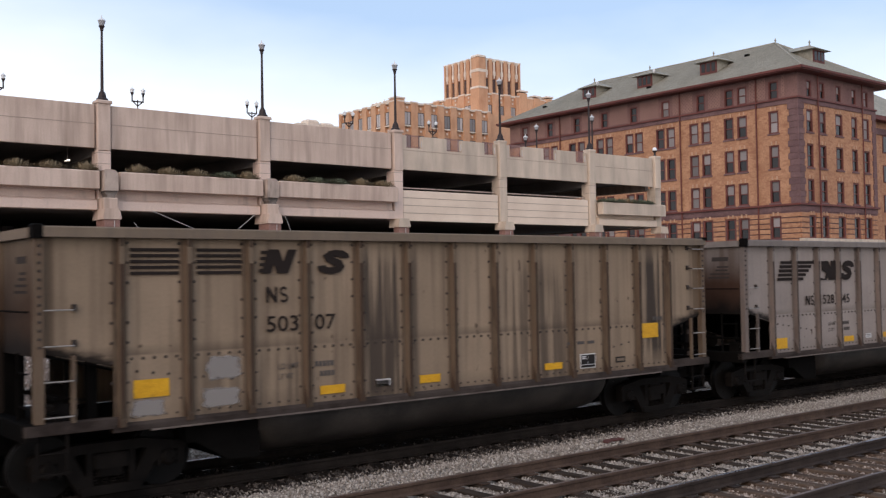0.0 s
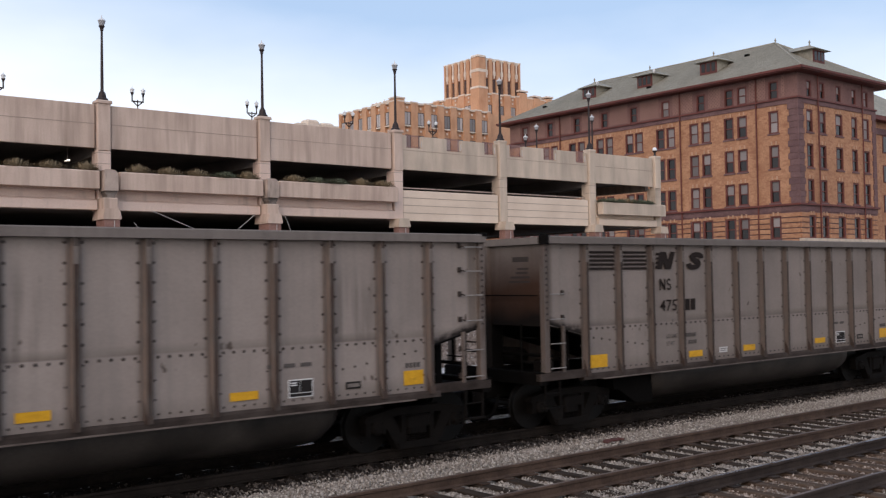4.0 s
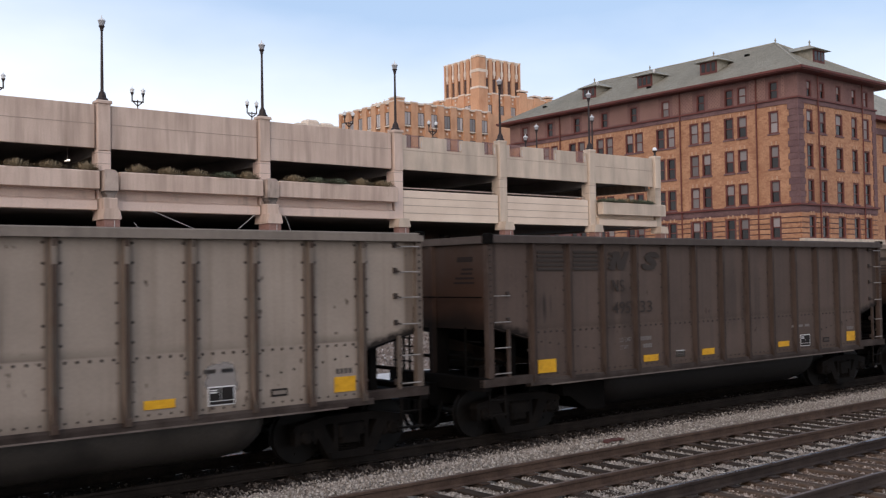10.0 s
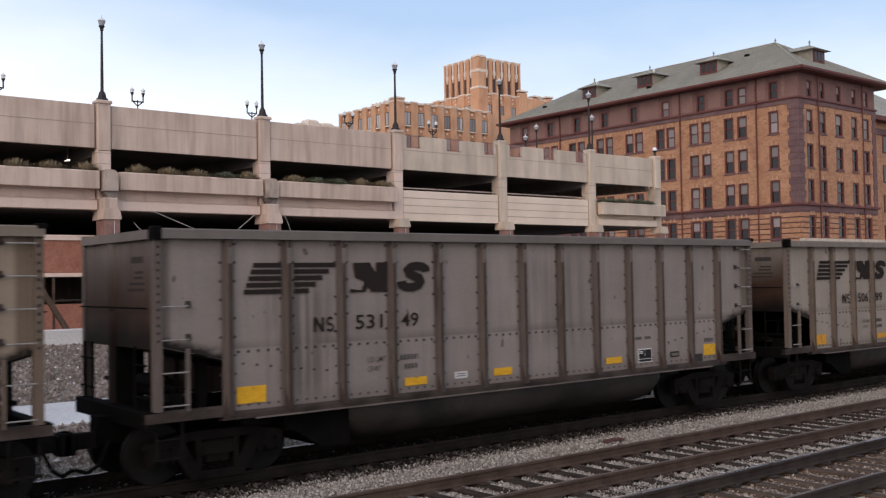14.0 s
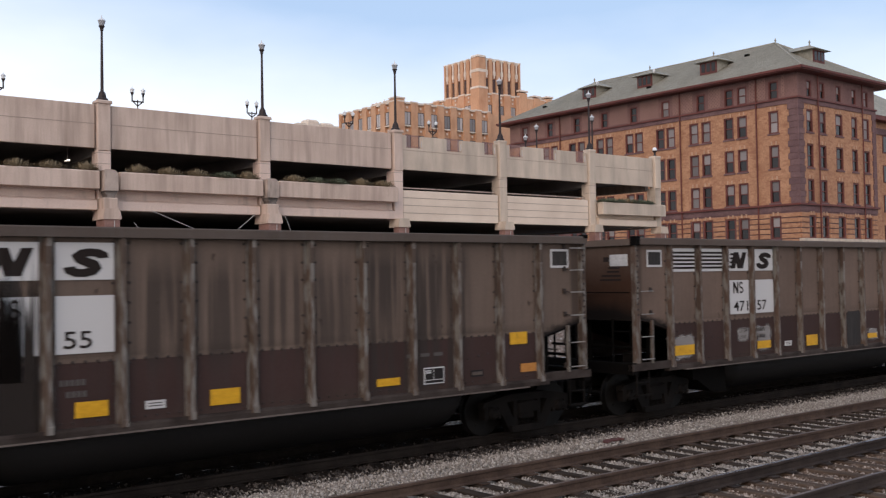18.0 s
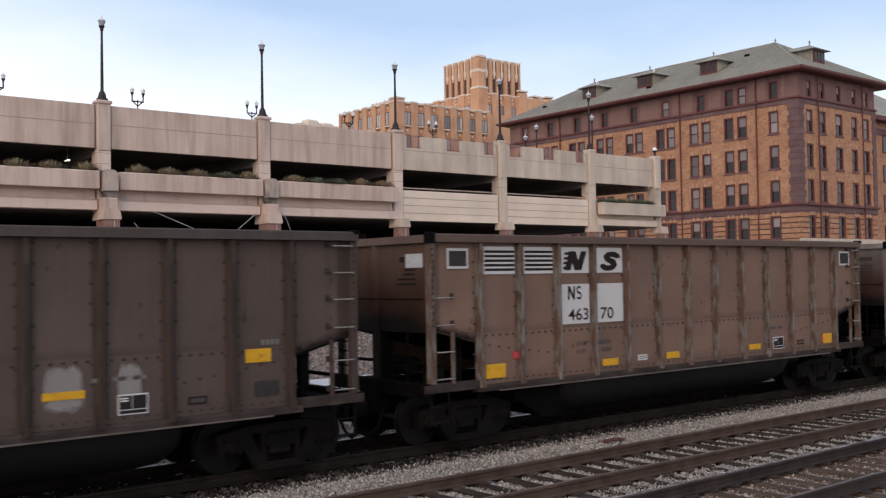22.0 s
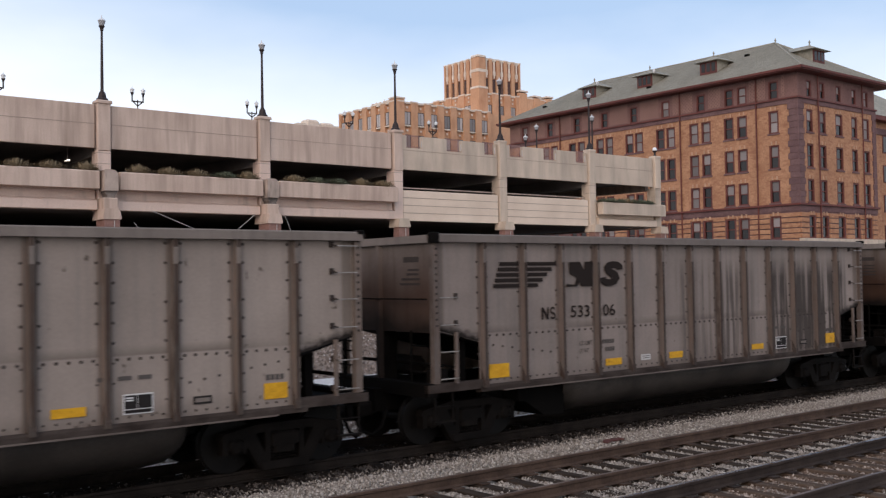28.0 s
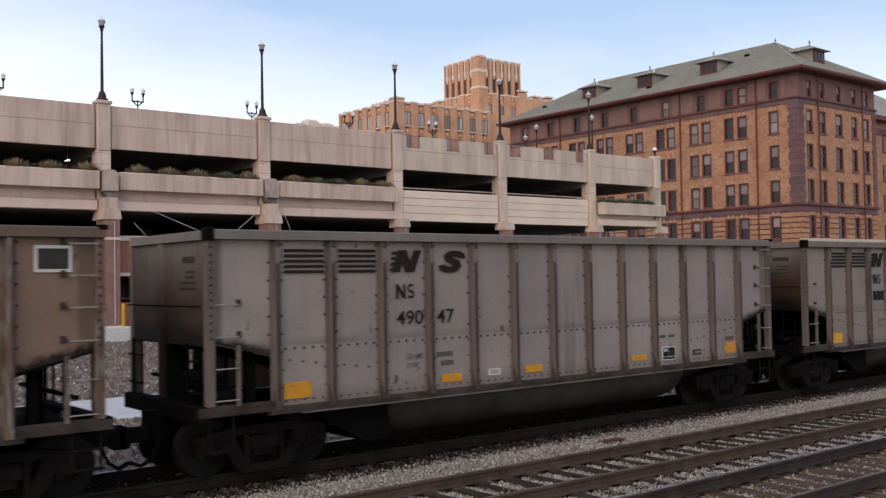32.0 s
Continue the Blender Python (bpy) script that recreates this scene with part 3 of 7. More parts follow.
def garage_build():
    G = garage
    for a, b in zip(BAYS[:-1], BAYS[1:]):
        a1, b1 = a + 0.42, b - 0.42
        notched = a > 36
        # parapet, with notches in the newer bays
        pp = Geo()
        if not notched or a > 54:
            pp.cbox(a1, b1, FY, FY + 0.3, 10.22, 12.44, 0.03)
        else:
            pp.box(a1, b1, FY, FY + 0.3, 10.22, 11.62)
            cuts = [(a1 + 0.35 + k * 3.3, a1 + 1.6 + k * 3.3) for k in range(3)]
            cuts = [(c, min(d, b1 - 0.15)) for c, d in cuts]
            x = a1
            for c, d in cuts:
                pp.cbox(x, c, FY, FY + 0.3, 11.62, 12.4, 0.02)
                x = d
            pp.cbox(x, b1, FY, FY + 0.3, 11.62, 12.4, 0.02)
        body = CONCRETE_CREAM if notched else CONCRETE
        p = part("parapet", pp, body, G, "streaked precast parapet panel")
        part("joint_line", Geo().box(a1, b1, FY - 0.012, FY + 0.01, 11.44, 11.47), JOINT, p)
        if notched and a < 54:
            for c, d in cuts:
                rl = Geo().tube((c, FY + 0.22, 12.42), (d, FY + 0.22, 12.42), 0.025, 6).tube((c, FY + 0.22, 11.72), (d, FY + 0.22, 11.72), 0.02, 6)
                for k in range(1, 16):
                    xx = c + (d - c) * k / 16
                    rl.tube((xx, FY + 0.22, 11.64), (xx, FY + 0.22, 12.5), 0.016, 5)
                part("notch_railing", rl, MESH_PINK, G, "faded pinkish picket railing in a parapet notch")
                part("jamb_flashing", Geo().box(d - 0.012, d - 0.002, FY + 0.02, FY + 0.12, 11.7, 12.15), WHITE, p, "white flashing on the notch edge")
        if not (36 < a < 54):
            # planter trough
            zp = 7.85 if notched else 8.08
            g = Geo().cbox(a1 + (0.0 if notched else 0.15), b1 + (0.62 if notched else 0.0), FY - 0.75, FY - 0.17 if notched else FY + 0.02, zp, zp + 0.9, 0.06)
            tr = part("planter", g, body, G, "projecting concrete planter trough")
            part("soil", Geo().box(a1 + 0.3, b1 - 0.2, FY - 0.6, FY - 0.18, zp + 0.82, zp + 0.915), GROUND, tr)
            part("spandrel_beam", Geo().prism([(FY + 0.05, 7.05), (FY + 0.45, 7.05), (FY + 0.45, 8.9), (FY + 0.02, 8.9), (FY + 0.02, 7.62), (FY - 0.3, 7.5), (FY - 0.3, 7.05)], a1, b1, "x"), CREAM_PANEL if notched else CONCRETE_SMOOTH, G)
        else:
            sp = part("spandrel_panel", Geo().cbox(a1, b1, FY - 0.05, FY + 0.3, 6.98, 8.9, 0.03), CREAM_PANEL, G, "ribbed pale spandrel panel")
            for zz in (7.45, 7.93, 8.41):
                part("groove", Geo().box(a1, b1, FY - 0.062, FY - 0.02, zz, zz + 0.035), JOINT, sp)
            part("guard_cable", Geo().tube((a1, FY + 0.3, 9.08), (b1, FY + 0.3, 9.08), 0.045, 6), CONCRETE_GREY, G, "pale horizontal guard pipe")
        # lower tier, mostly behind the train
        ls = part("lower_spandrel", Geo().box(a1, b1, FY + 0.05, FY + 0.4, 3.86, 5.5), BRICK_RED, G, "red brick lower spandrel")
        part("pale_cap", Geo().cbox(a1, b1, FY - 0.03, FY + 0.45, 5.5, 5.76, 0.03), CONCRETE_SMOOTH, ls)
        part("pale_sill", Geo().cbox(a1, b1, FY - 0.03, FY + 0.45, 3.68, 3.86, 0.03), CONCRETE_SMOOTH, ls)
        bw = part("base_wall", Geo().box(a1, b1, FY + 0.05, FY + 0.4, 0.9, 2.32), BRICK_RED, G, "red brick base wall")
        part("guard_rail", Geo().tube((a1, FY + 0.1, 2.5), (b1, FY + 0.1, 2.5), 0.05, 6), IRON, bw)
        for q in range(1, 4):
            xx = a1 + (b1 - a1) * q / 4
            part("mullion_post", Geo().box(xx - 0.06, xx + 0.06, FY + 0.02, FY + 0.14, 0.9, 3.7), RAIL_RUST, bw)
    for x in BAYS:
        w = 0.34
        pil = part("pilaster", Geo().cbox(x - w, x + w, FY - 0.2, FY + 0.4, 10.1, 12.56, 0.04), CONCRETE_CREAM if x > 40 else CONCRETE, G, "streaked concrete pilaster carrying a lamp")
        e = 0.02 if x > 40 else 0.06
        part("pilaster_cap", Geo().cbox(x - w - e, x + w + e, FY - 0.22 - e, FY + 0.45, 12.5, 12.66, 0.04), CONCRETE_CREAM if x > 40 else CONCRETE, pil)
        col = part("column", Geo().cbox(x - 0.35, x + 0.35, FY - 0.16, FY + 0.7, 7.0, 10.1, 0.04), CONCRETE_CREAM if x > 40 else CONCRETE_SMOOTH, G, "square concrete column")
        for zz in (9.95, 9.4):
            part("column_joint", Geo().box(x - 0.355, x + 0.355, FY - 0.165, FY + 0.3, zz, zz + 0.03), JOINT, col)
        old = x < 36
        if old:
            # rounded end of the trough over a stained corbel and the forward leg of the pier
            lobe = [(x - 0.3, 7.98), (x + 0.42, 7.98), (x + 0.42, 8.72), (x + 0.38, 8.88), (x + 0.27, 9.0), (x + 0.12, 9.05), (x - 0.22, 9.05), (x - 0.3, 8.98)]
            part("planter_bracket", Geo().prism(lobe, FY - 0.98, FY + 0.1, "y"), CONCRETE_GREY, col, "rounded weathered planter end")
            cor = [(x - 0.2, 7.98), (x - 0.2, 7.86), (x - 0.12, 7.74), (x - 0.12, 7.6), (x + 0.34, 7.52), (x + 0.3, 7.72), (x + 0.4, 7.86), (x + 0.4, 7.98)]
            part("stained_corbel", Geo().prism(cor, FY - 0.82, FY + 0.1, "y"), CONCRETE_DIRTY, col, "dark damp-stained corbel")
            part("pier_leg", Geo().cbox(x - 0.36, x + 0.4, FY - 1.0, FY + 0.05, 7.0, 7.62, 0.04), CONCRETE, col, "short concrete leg under the corbel")
        fr = FY - 1.2 if old else FY - 0.65
        part("pier_cap", Geo().prism([(x - 0.38, 7.06), (x - 0.41, 6.9), (x - 0.46, 6.64), (x - 0.46, 6.52), (x + 0.46, 6.52), (x + 0.46, 6.64), (x + 0.41, 6.9), (x + 0.38, 7.06)], fr - 0.06, FY + 0.3, "y"), CONCRETE_CREAM if not old else CONCRETE, G, "tapered concrete pier cap")
        pier = part("brick_pier", Geo().cbox(x - 0.4, x + 0.4, fr, FY - 0.05, 1.2, 6.52, 0.02), BRICK_PIER, G, "mauve brick pier with a pale band")
        part("pale_band", Geo().box(x - 0.43, x + 0.43, fr - 0.03, FY - 0.02, 5.5, 5.62), CONCRETE_SMOOTH, pier)
        part("pier_base", Geo().box(x - 0.45, x + 0.45, fr - 0.04, FY, 0.9, 1.2), CONCRETE_SMOOTH, pier)
        part("downpipe", Geo().tube((x + 0.1, fr - 0.03, 1.3), (x + 0.1, fr - 0.03, 6.45), 0.022, 6), WHITE, pier, "thin pale conduit")
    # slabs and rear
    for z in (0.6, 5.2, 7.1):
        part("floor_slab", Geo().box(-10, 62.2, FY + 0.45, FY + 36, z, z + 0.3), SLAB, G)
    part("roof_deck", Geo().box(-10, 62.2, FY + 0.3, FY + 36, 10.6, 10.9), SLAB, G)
    for z0, z1 in ((0, 8.9), (10.2, 11.7)):
        part("rear_wall", Geo().box(-10, 62.2, FY + 36, FY + 36.4, z0, z1), CONCRETE, G)
    part("end_wall", Geo().box(61.9, 62.3, FY + 0.9, FY + 30, 9.95, 12.3), CONCRETE, G)
    part("end_wall", Geo().box(-10.3, -9.8, FY + 0.4, FY + 36, 0, 12.3), CONCRETE, G)
    for z0, z1 in ((6.95, 8.85), (3.4, 5.4)):
        part("end_spandrel", Geo().box(61.9, 62.3, FY + 0.9, FY + 30, z0, z1), CONCRETE_SMOOTH, G)
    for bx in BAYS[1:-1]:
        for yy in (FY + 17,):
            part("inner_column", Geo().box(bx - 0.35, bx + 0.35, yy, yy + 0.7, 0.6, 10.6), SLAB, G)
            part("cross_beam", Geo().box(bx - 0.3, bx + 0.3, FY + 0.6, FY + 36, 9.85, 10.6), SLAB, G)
    part("light_fitting", Geo().prism([(16.78, 9.64), (17.06, 9.68), (17.06, 9.74), (16.98, 9.74)], FY + 1.6, FY + 1.7, "y"), plain("lit_tube", (0.9, 0.85, 0.75), 0.4, emit=((1, 0.9, 0.75), 3)), G, "lit fluorescent fitting")
    part("light_hanger", Geo().tube((16.95, FY + 1.65, 9.72), (16.95, FY + 1.65, 10.6), 0.02, 6), SLAB, G)
    # bracing cables beside two piers
    for x0, z0, x1, z1 in ((20.6, 7.05, 22.8, 6.2), (26.5, 7.0, 25.5, 6.2), (28.45, 7.0, 28.8, 6.2), (19.6, 6.4, 20.4, 5.6)):
        part("stay_cable", Geo().tube((x0, FY - 0.5, z0), (x0 + 2 * (x1 - x0), FY - 0.5, z0 + 2 * (z1 - z0)), 0.015, 5), WHITE, G, "thin white stay cable")


garage_build()


def garage_sign():
    """White capitals fixed to the brick of the lower spandrel."""
    for ch, x0, x1 in (("P", 21.4, 21.81), ("A", 22.32, 22.83), ("R", 23.41, 23.84), ("K", 24.49, 24.9)):
        cu = bpy.data.curves.new("sign_letter", "FONT")
        cu.body, cu.offset, cu.extrude = ch, 0.03, 0.02
        tmp = new("sign_source", cu)
        me = bpy.data.meshes.new_from_object(tmp)
        bpy.data.objects.remove(tmp)
        co = np.empty(len(me.vertices) * 3)
        me.vertices.foreach_get("co", co)
        co = co.reshape(-1, 3)
        lo, hi = co.min(0), co.max(0)
        w = (co - lo) / (hi - lo)
        me.vertices.foreach_set("co", np.stack([x0 + w[:, 0] * (x1 - x0), FY + 0.045 - w[:, 2] * 0.06, 4.86 + w[:, 1] * 0.48], 1).reshape(-1))
        me.materials.clear()
        me.materials.append(SIGN_WHITE)
        me.name = "sign_letter"
        part("sign_letter", me, SIGN_WHITE, garage, "white capital letter on red brick")


garage_sign()

# timber post and brace by the retaining wall
brace = thing("timber_brace", "weathered brown timber post with a diagonal brace", "timber post")
part("post", Geo().cbox(13.85, 14.1, 46.75, 47.0, 0.9, 3.9, 0.02), TIE_BROWN, brace)
part("diagonal", Geo().prism([(13.95, 3.25), (14.15, 3.35), (15.6, 0.95), (15.35, 0.9)], 46.78, 46.95, "y"), TIE_BROWN, brace)
part("side_post", Geo().cbox(13.2, 13.4, 46.75, 46.95, 0.9, 3.9, 0.02), TIE_BROWN, brace)
bollard = thing("bollard", "yellow painted steel bollard beside a brick pier", "bollard")
part("post", Geo().lathe([(0.11, 0), (0.11, 1.3), (0.07, 1.4), (0.02, 1.43)], (18.75, 48.9, 0.9), n=10), YELLOW, bollard)
part("foot", Geo().box(18.5, 19.05, 48.7, 49.1, 0.9, 1.15), YELLOW, bollard)


# ---- lamps on the garage ----
def lamp_head(g, x, y, z, s=1.0):
    g.lathe([(0.05 * s, -0.34 * s), (0.10 * s, -0.3 * s), (0.13 * s, -0.1 * s), (0.2 * s, 0.0), (0.2 * s, 0.03 * s)], (x, y, z), n=10)


def lamp_globe(x, y, z, s=1.0):
    return Geo().lathe([(0.17 * s, 0.03 * s), (0.25 * s, 0.3 * s), (0.26 * s, 0.36 * s), (0.15 * s, 0.38 * s)], (x, y, z), n=10)


def lamp_cap(x, y, z, s=1.0):
    return Geo().lathe([(0.27 * s, 0.36 * s), (0.28 * s, 0.4 * s), (0.15 * s, 0.52 * s), (0.05 * s, 0.58 * s), (0.03 * s, 0.7 * s), (0.005, 0.8 * s)], (x, y, z), n=10)


def single_lamp():
    t = thing("street_lamp", "black iron lamp post with a pale lantern on a garage pilaster", "street lamp", "parapet lamps")
    part("post", Geo().lathe([(0.3, 0), (0.3, 0.1), (0.22, 0.16), (0.17, 0.4), (0.1, 0.5), (0.085, 0.6), (0.06, 3.45), (0.06, 3.6)], (0, 0, 0), n=10), IRON, t, smooth=False)
    g = Geo()
    lamp_head(g, 0, 0, 3.85, 0.8)
    part("lantern_base", g, IRON, t)
    part("lantern_glass", lamp_globe(0, 0, 3.85, 0.7), SMOKED, t, "greyish lantern glass")
    part("lantern_cap", lamp_cap(0, 0, 3.85, 0.74), CAP_WHITE, t, "pale lantern cap")
    return t


LAMP = single_lamp()
LAMP.matrix_basis = pose(BAYS[3], FY + 0.1, 12.66)
for k in (1, 2, 4, 5, 6, 7):
    copy_thing(LAMP, pose(BAYS[k], FY + 0.1, 12.66))


def double_lamp():
    t = thing("street_lamp", "black twin-lantern lamp post on the roof deck", "street lamp", "roof deck lamps")
    g = Geo().lathe([(0.16, 0), (0.16, 0.2), (0.07, 0.4), (0.045, 6.2), (0.05, 6.62)], (0, 0, 0), n=8)
    part("post", g, IRON, t)
    part("crossarm", Geo().tube((-0.45, 0, 6.5), (0.45, 0, 6.5), 0.055, 6).tube((-0.44, 0, 6.45), (-0.44, 0, 6.9), 0.055, 6).tube((0.44, 0, 6.45), (0.44, 0, 6.9), 0.055, 6).tube((-0.35, 0, 6.45), (0, 0, 6.15), 0.045, 6).tube((0.35, 0, 6.45), (0, 0, 6.15), 0.045, 6), IRON, t)
    for s in (-0.44, 0.44):
        g = Geo()
        lamp_head(g, s, 0, 7.15, 0.75)
        part("lantern_base", g, IRON, t)
        part("lantern_glass", lamp_globe(s, 0, 7.15, 0.65), LAMP_GLASS, t, "milky lantern glass")
        part("lantern_cap", lamp_cap(s, 0, 7.15, 0.65), CAP_WHITE, t, "pale lantern cap")
    return t


DLAMP = double_lamp()
DLAMP.matrix_basis = pose(29.85, 74.5, 10.95)
for x in (39.75, 49.5, 59.15, 19.5):
    copy_thing(DLAMP, pose(x, 74.5, 10.95))


for x, y, z in ((57.6, 60.0, 10.9), (58.9, 60.0, 11.9), (59.25, 54.0, 11.9)):
    short = copy_thing(LAMP, pose(x, y, z))
    tagged(short, "slim black lamp post with a pale lantern on the roof deck", "street lamp", "roof deck lamps")
globe = thing("globe_lamp", "short black globe lamp on the last garage pilaster", "street lamp", "parapet lamps", at=pose(62.2, FY + 0.1, 12.66))
part("post", Geo().lathe([(0.14, 0), (0.14, 0.05), (0.08, 0.12), (0.08, 0.3)], (0, 0, 0), n=10), IRON, globe)
part("lantern_base", Geo().lathe([(0.07, 0.28), (0.12, 0.34), (0.185, 0.42), (0.19, 0.45)], (0, 0, 0), n=12), IRON, globe)
part("lantern_glass", Geo().lathe([(0.17, 0.45), (0.185, 0.52), (0.16, 0.62), (0.09, 0.69), (0.03, 0.71)], (0, 0, 0), n=12), LAMP_GLASS, globe, "milky lantern glass")

# ---- planting in the planters ----
LEAF_DRY = surf("dry_grass_blade", (0.17, 0.13, 0.085), (0.26, 0.20, 0.12), 6, rough=0.8, bump=0)
LEAF_GREEN = surf("dusty_green_blade", (0.07, 0.085, 0.05), (0.13, 0.135, 0.09), 6, rough=0.7, bump=0)


def shrub(seed, spread, height, mat, label):
    rng = random.Random(seed)
    g = Geo()
    for _ in range(420):
        a, r = rng.uniform(0, 6.28), rng.uniform(0, 1)
        d = Vector((math.cos(a), math.sin(a) * 0.5, 0)) * spread * r ** 0.7
        h = height * rng.uniform(0.3, 1.05) * (1 - 0.55 * r * r)
        w = rng.uniform(0.01, 0.026)
        s = Vector((-math.sin(a), math.cos(a), 0)) * w
        b0 = d * rng.uniform(0.3, 0.7)
        m1, top = b0 + d * 0.4 + Vector((0, 0, h * 0.65)), d + Vector((0, 0, h))
        g.add([tuple(b0 - s), tuple(b0 + s), tuple(m1 + s), tuple(m1 - s), tuple(top)], [(0, 1, 2, 3), (3, 2, 4)])
    t = thing("planter_shrub", label, "shrub", "planter shrubs")
    part("foliage", g, mat, t)
    return t


SHRUBS = [shrub(1, 0.95, 0.5, LEAF_DRY, "tufted dry ornamental grass in a planter"), shrub(2, 1.05, 0.44, LEAF_GREEN, "low dusty green shrub in a planter"),
          shrub(3, 0.8, 0.56, LEAF_DRY, "spiky straw-coloured grass tuft in a planter")]
PLACES = [(13.9, 0), (15.5, 0), (17.2, 2), (19.9, 2), (21.6, 0), (23.2, 0), (24.9, 1), (26.2, 2), (29.2, 0), (30.7, 1), (32.2, 1), (33.8, 2), (35.4, 0), (10.5, 1), (12.2, 0),
          (55.8, 1), (56.6, 1), (57.4, 1), (58.2, 0), (59.0, 1), (59.8, 1), (60.6, 1)]
used = set()
for x, k in PLACES:
    m = pose(x, FY - 0.4, 8.72 if x > 50 else 8.95, 0, 0, (x * 77) % 40 - 20)
    if k in used:
        copy_thing(SHRUBS[k], m)
    else:
        SHRUBS[k].matrix_basis = m
        used.add(k)


# ---- brick office building ----
BX, BY = 101.0, 61.0
BX1, BY1 = 118.2, 108.5
ROWS = [(11.3, 13.92), (15.25, 17.95), (19.3, 21.9)]     # window sills and heads, storey by storey


def sash_window(parent, cx, z0, z1, w, face, blind, arch):
    """A recessed sash window in the west ('w') or south ('s') face."""
    if face == "w":
        tr = lambda a0, a1, d0, d1, lo, hi: Geo().box(BX + d0, BX + d1, cx + a0, cx + a1, lo, hi)
    else:
        tr = lambda a0, a1, d0, d1, lo, hi: Geo().box(cx + a0, cx + a1, BY + d0, BY + d1, lo, hi)
    h = w / 2
    fr = tr(-h, -h + 0.2, 0.03, 0.3, z0, z1)
    for args in ((h - 0.2, h, 0.03, 0.3, z0, z1), (-h + 0.2, h - 0.2, 0.03, 0.3, z1 - 0.18, z1), (-h + 0.2, h - 0.2, 0.03, 0.3, z0, z0 + 0.14)):
        o = tr(*args)
        fr.add(o.v, o.f)
    win = part("window", fr, TRIM_RED, parent, "dark red timber sash window")
    zm = (z0 + z1) / 2
    part("meeting_rail", tr(-h + 0.2, h - 0.2, 0.12, 0.24, zm - 0.055, zm + 0.055), TRIM_RED, win)
    part("pane", tr(-h + 0.08, h - 0.08, 0.2, 0.24, zm, z1 - 0.05), BLIND if blind > 0.35 else GLASS, win)
    part("pane", tr(-h + 0.08, h - 0.08, 0.2, 0.24, z0 + 0.05, zm), BLIND if blind > 0.75 else GLASS, win)
    part("sill", tr(-h - 0.12, h + 0.12, -0.1, 0.14, z0 - 0.18, z0), BRICK_PURPLE, win)
    if arch:
        part("lintel", tr(-h - 0.1, h + 0.1, -0.02, 0.12, z1, z1 + 0.3), BRICK_TAN, win)
        for q in (-0.3, 0.3):
            part("keystone", tr(q - 0.09, q + 0.09, -0.06, 0.12, z1 + 0.04, z1 + 0.44), BRICK_PALE, win)


def wall_with_holes(name, holes, u0, u1, z0, z1, face, mat, parent, label=""):
    """A wall slab cut by openings (u0, u1, z0, z1), made of the strips between them."""
    us = sorted({u0, u1, *[h[0] for h in holes], *[h[1] for h in holes]})
    g = Geo()
    for a, b in zip(us[:-1], us[1:]):
        m = (a + b) / 2
        z = z0
        for h in sorted([q for q in holes if q[0] < m < q[1]], key=lambda q: q[2]):
            if h[2] > z:
                g.box(*((BX, BX + 0.5, a, b) if face == "w" else (a, b, BY, BY + 0.5)), z, h[2])
            z = h[3]
        if z < z1:
            g.box(*((BX, BX + 0.5, a, b) if face == "w" else (a, b, BY, BY + 0.5)), z, z1)
    return part(name, g, mat, parent, label)


W_COLS = [(64.1, 1.32), (68.3, 1.38), (70.15, 1.38), (73.4, 1.38), (75.2, 1.38), (78.75, 1.38), (80.4, 1.38), (83.9, 1.38), (85.5, 1.38), (89.0, 1.38), (90.65, 1.38), (94.1, 1.38), (95.8, 1.38), (99.3, 1.38),
          (101.0, 1.38), (104.4, 1.38), (106.0, 1.38)]
W_ATTIC = [64.05, 68.25, 70.05, 74.1, 79.5, 84.7, 89.75, 94.85, 100.1, 105.3]
S_COLS = [(103.4, 1.4), (106.2, 1.4), (109.8, 1.65), (113.3, 1.4), (116.1, 1.45)]


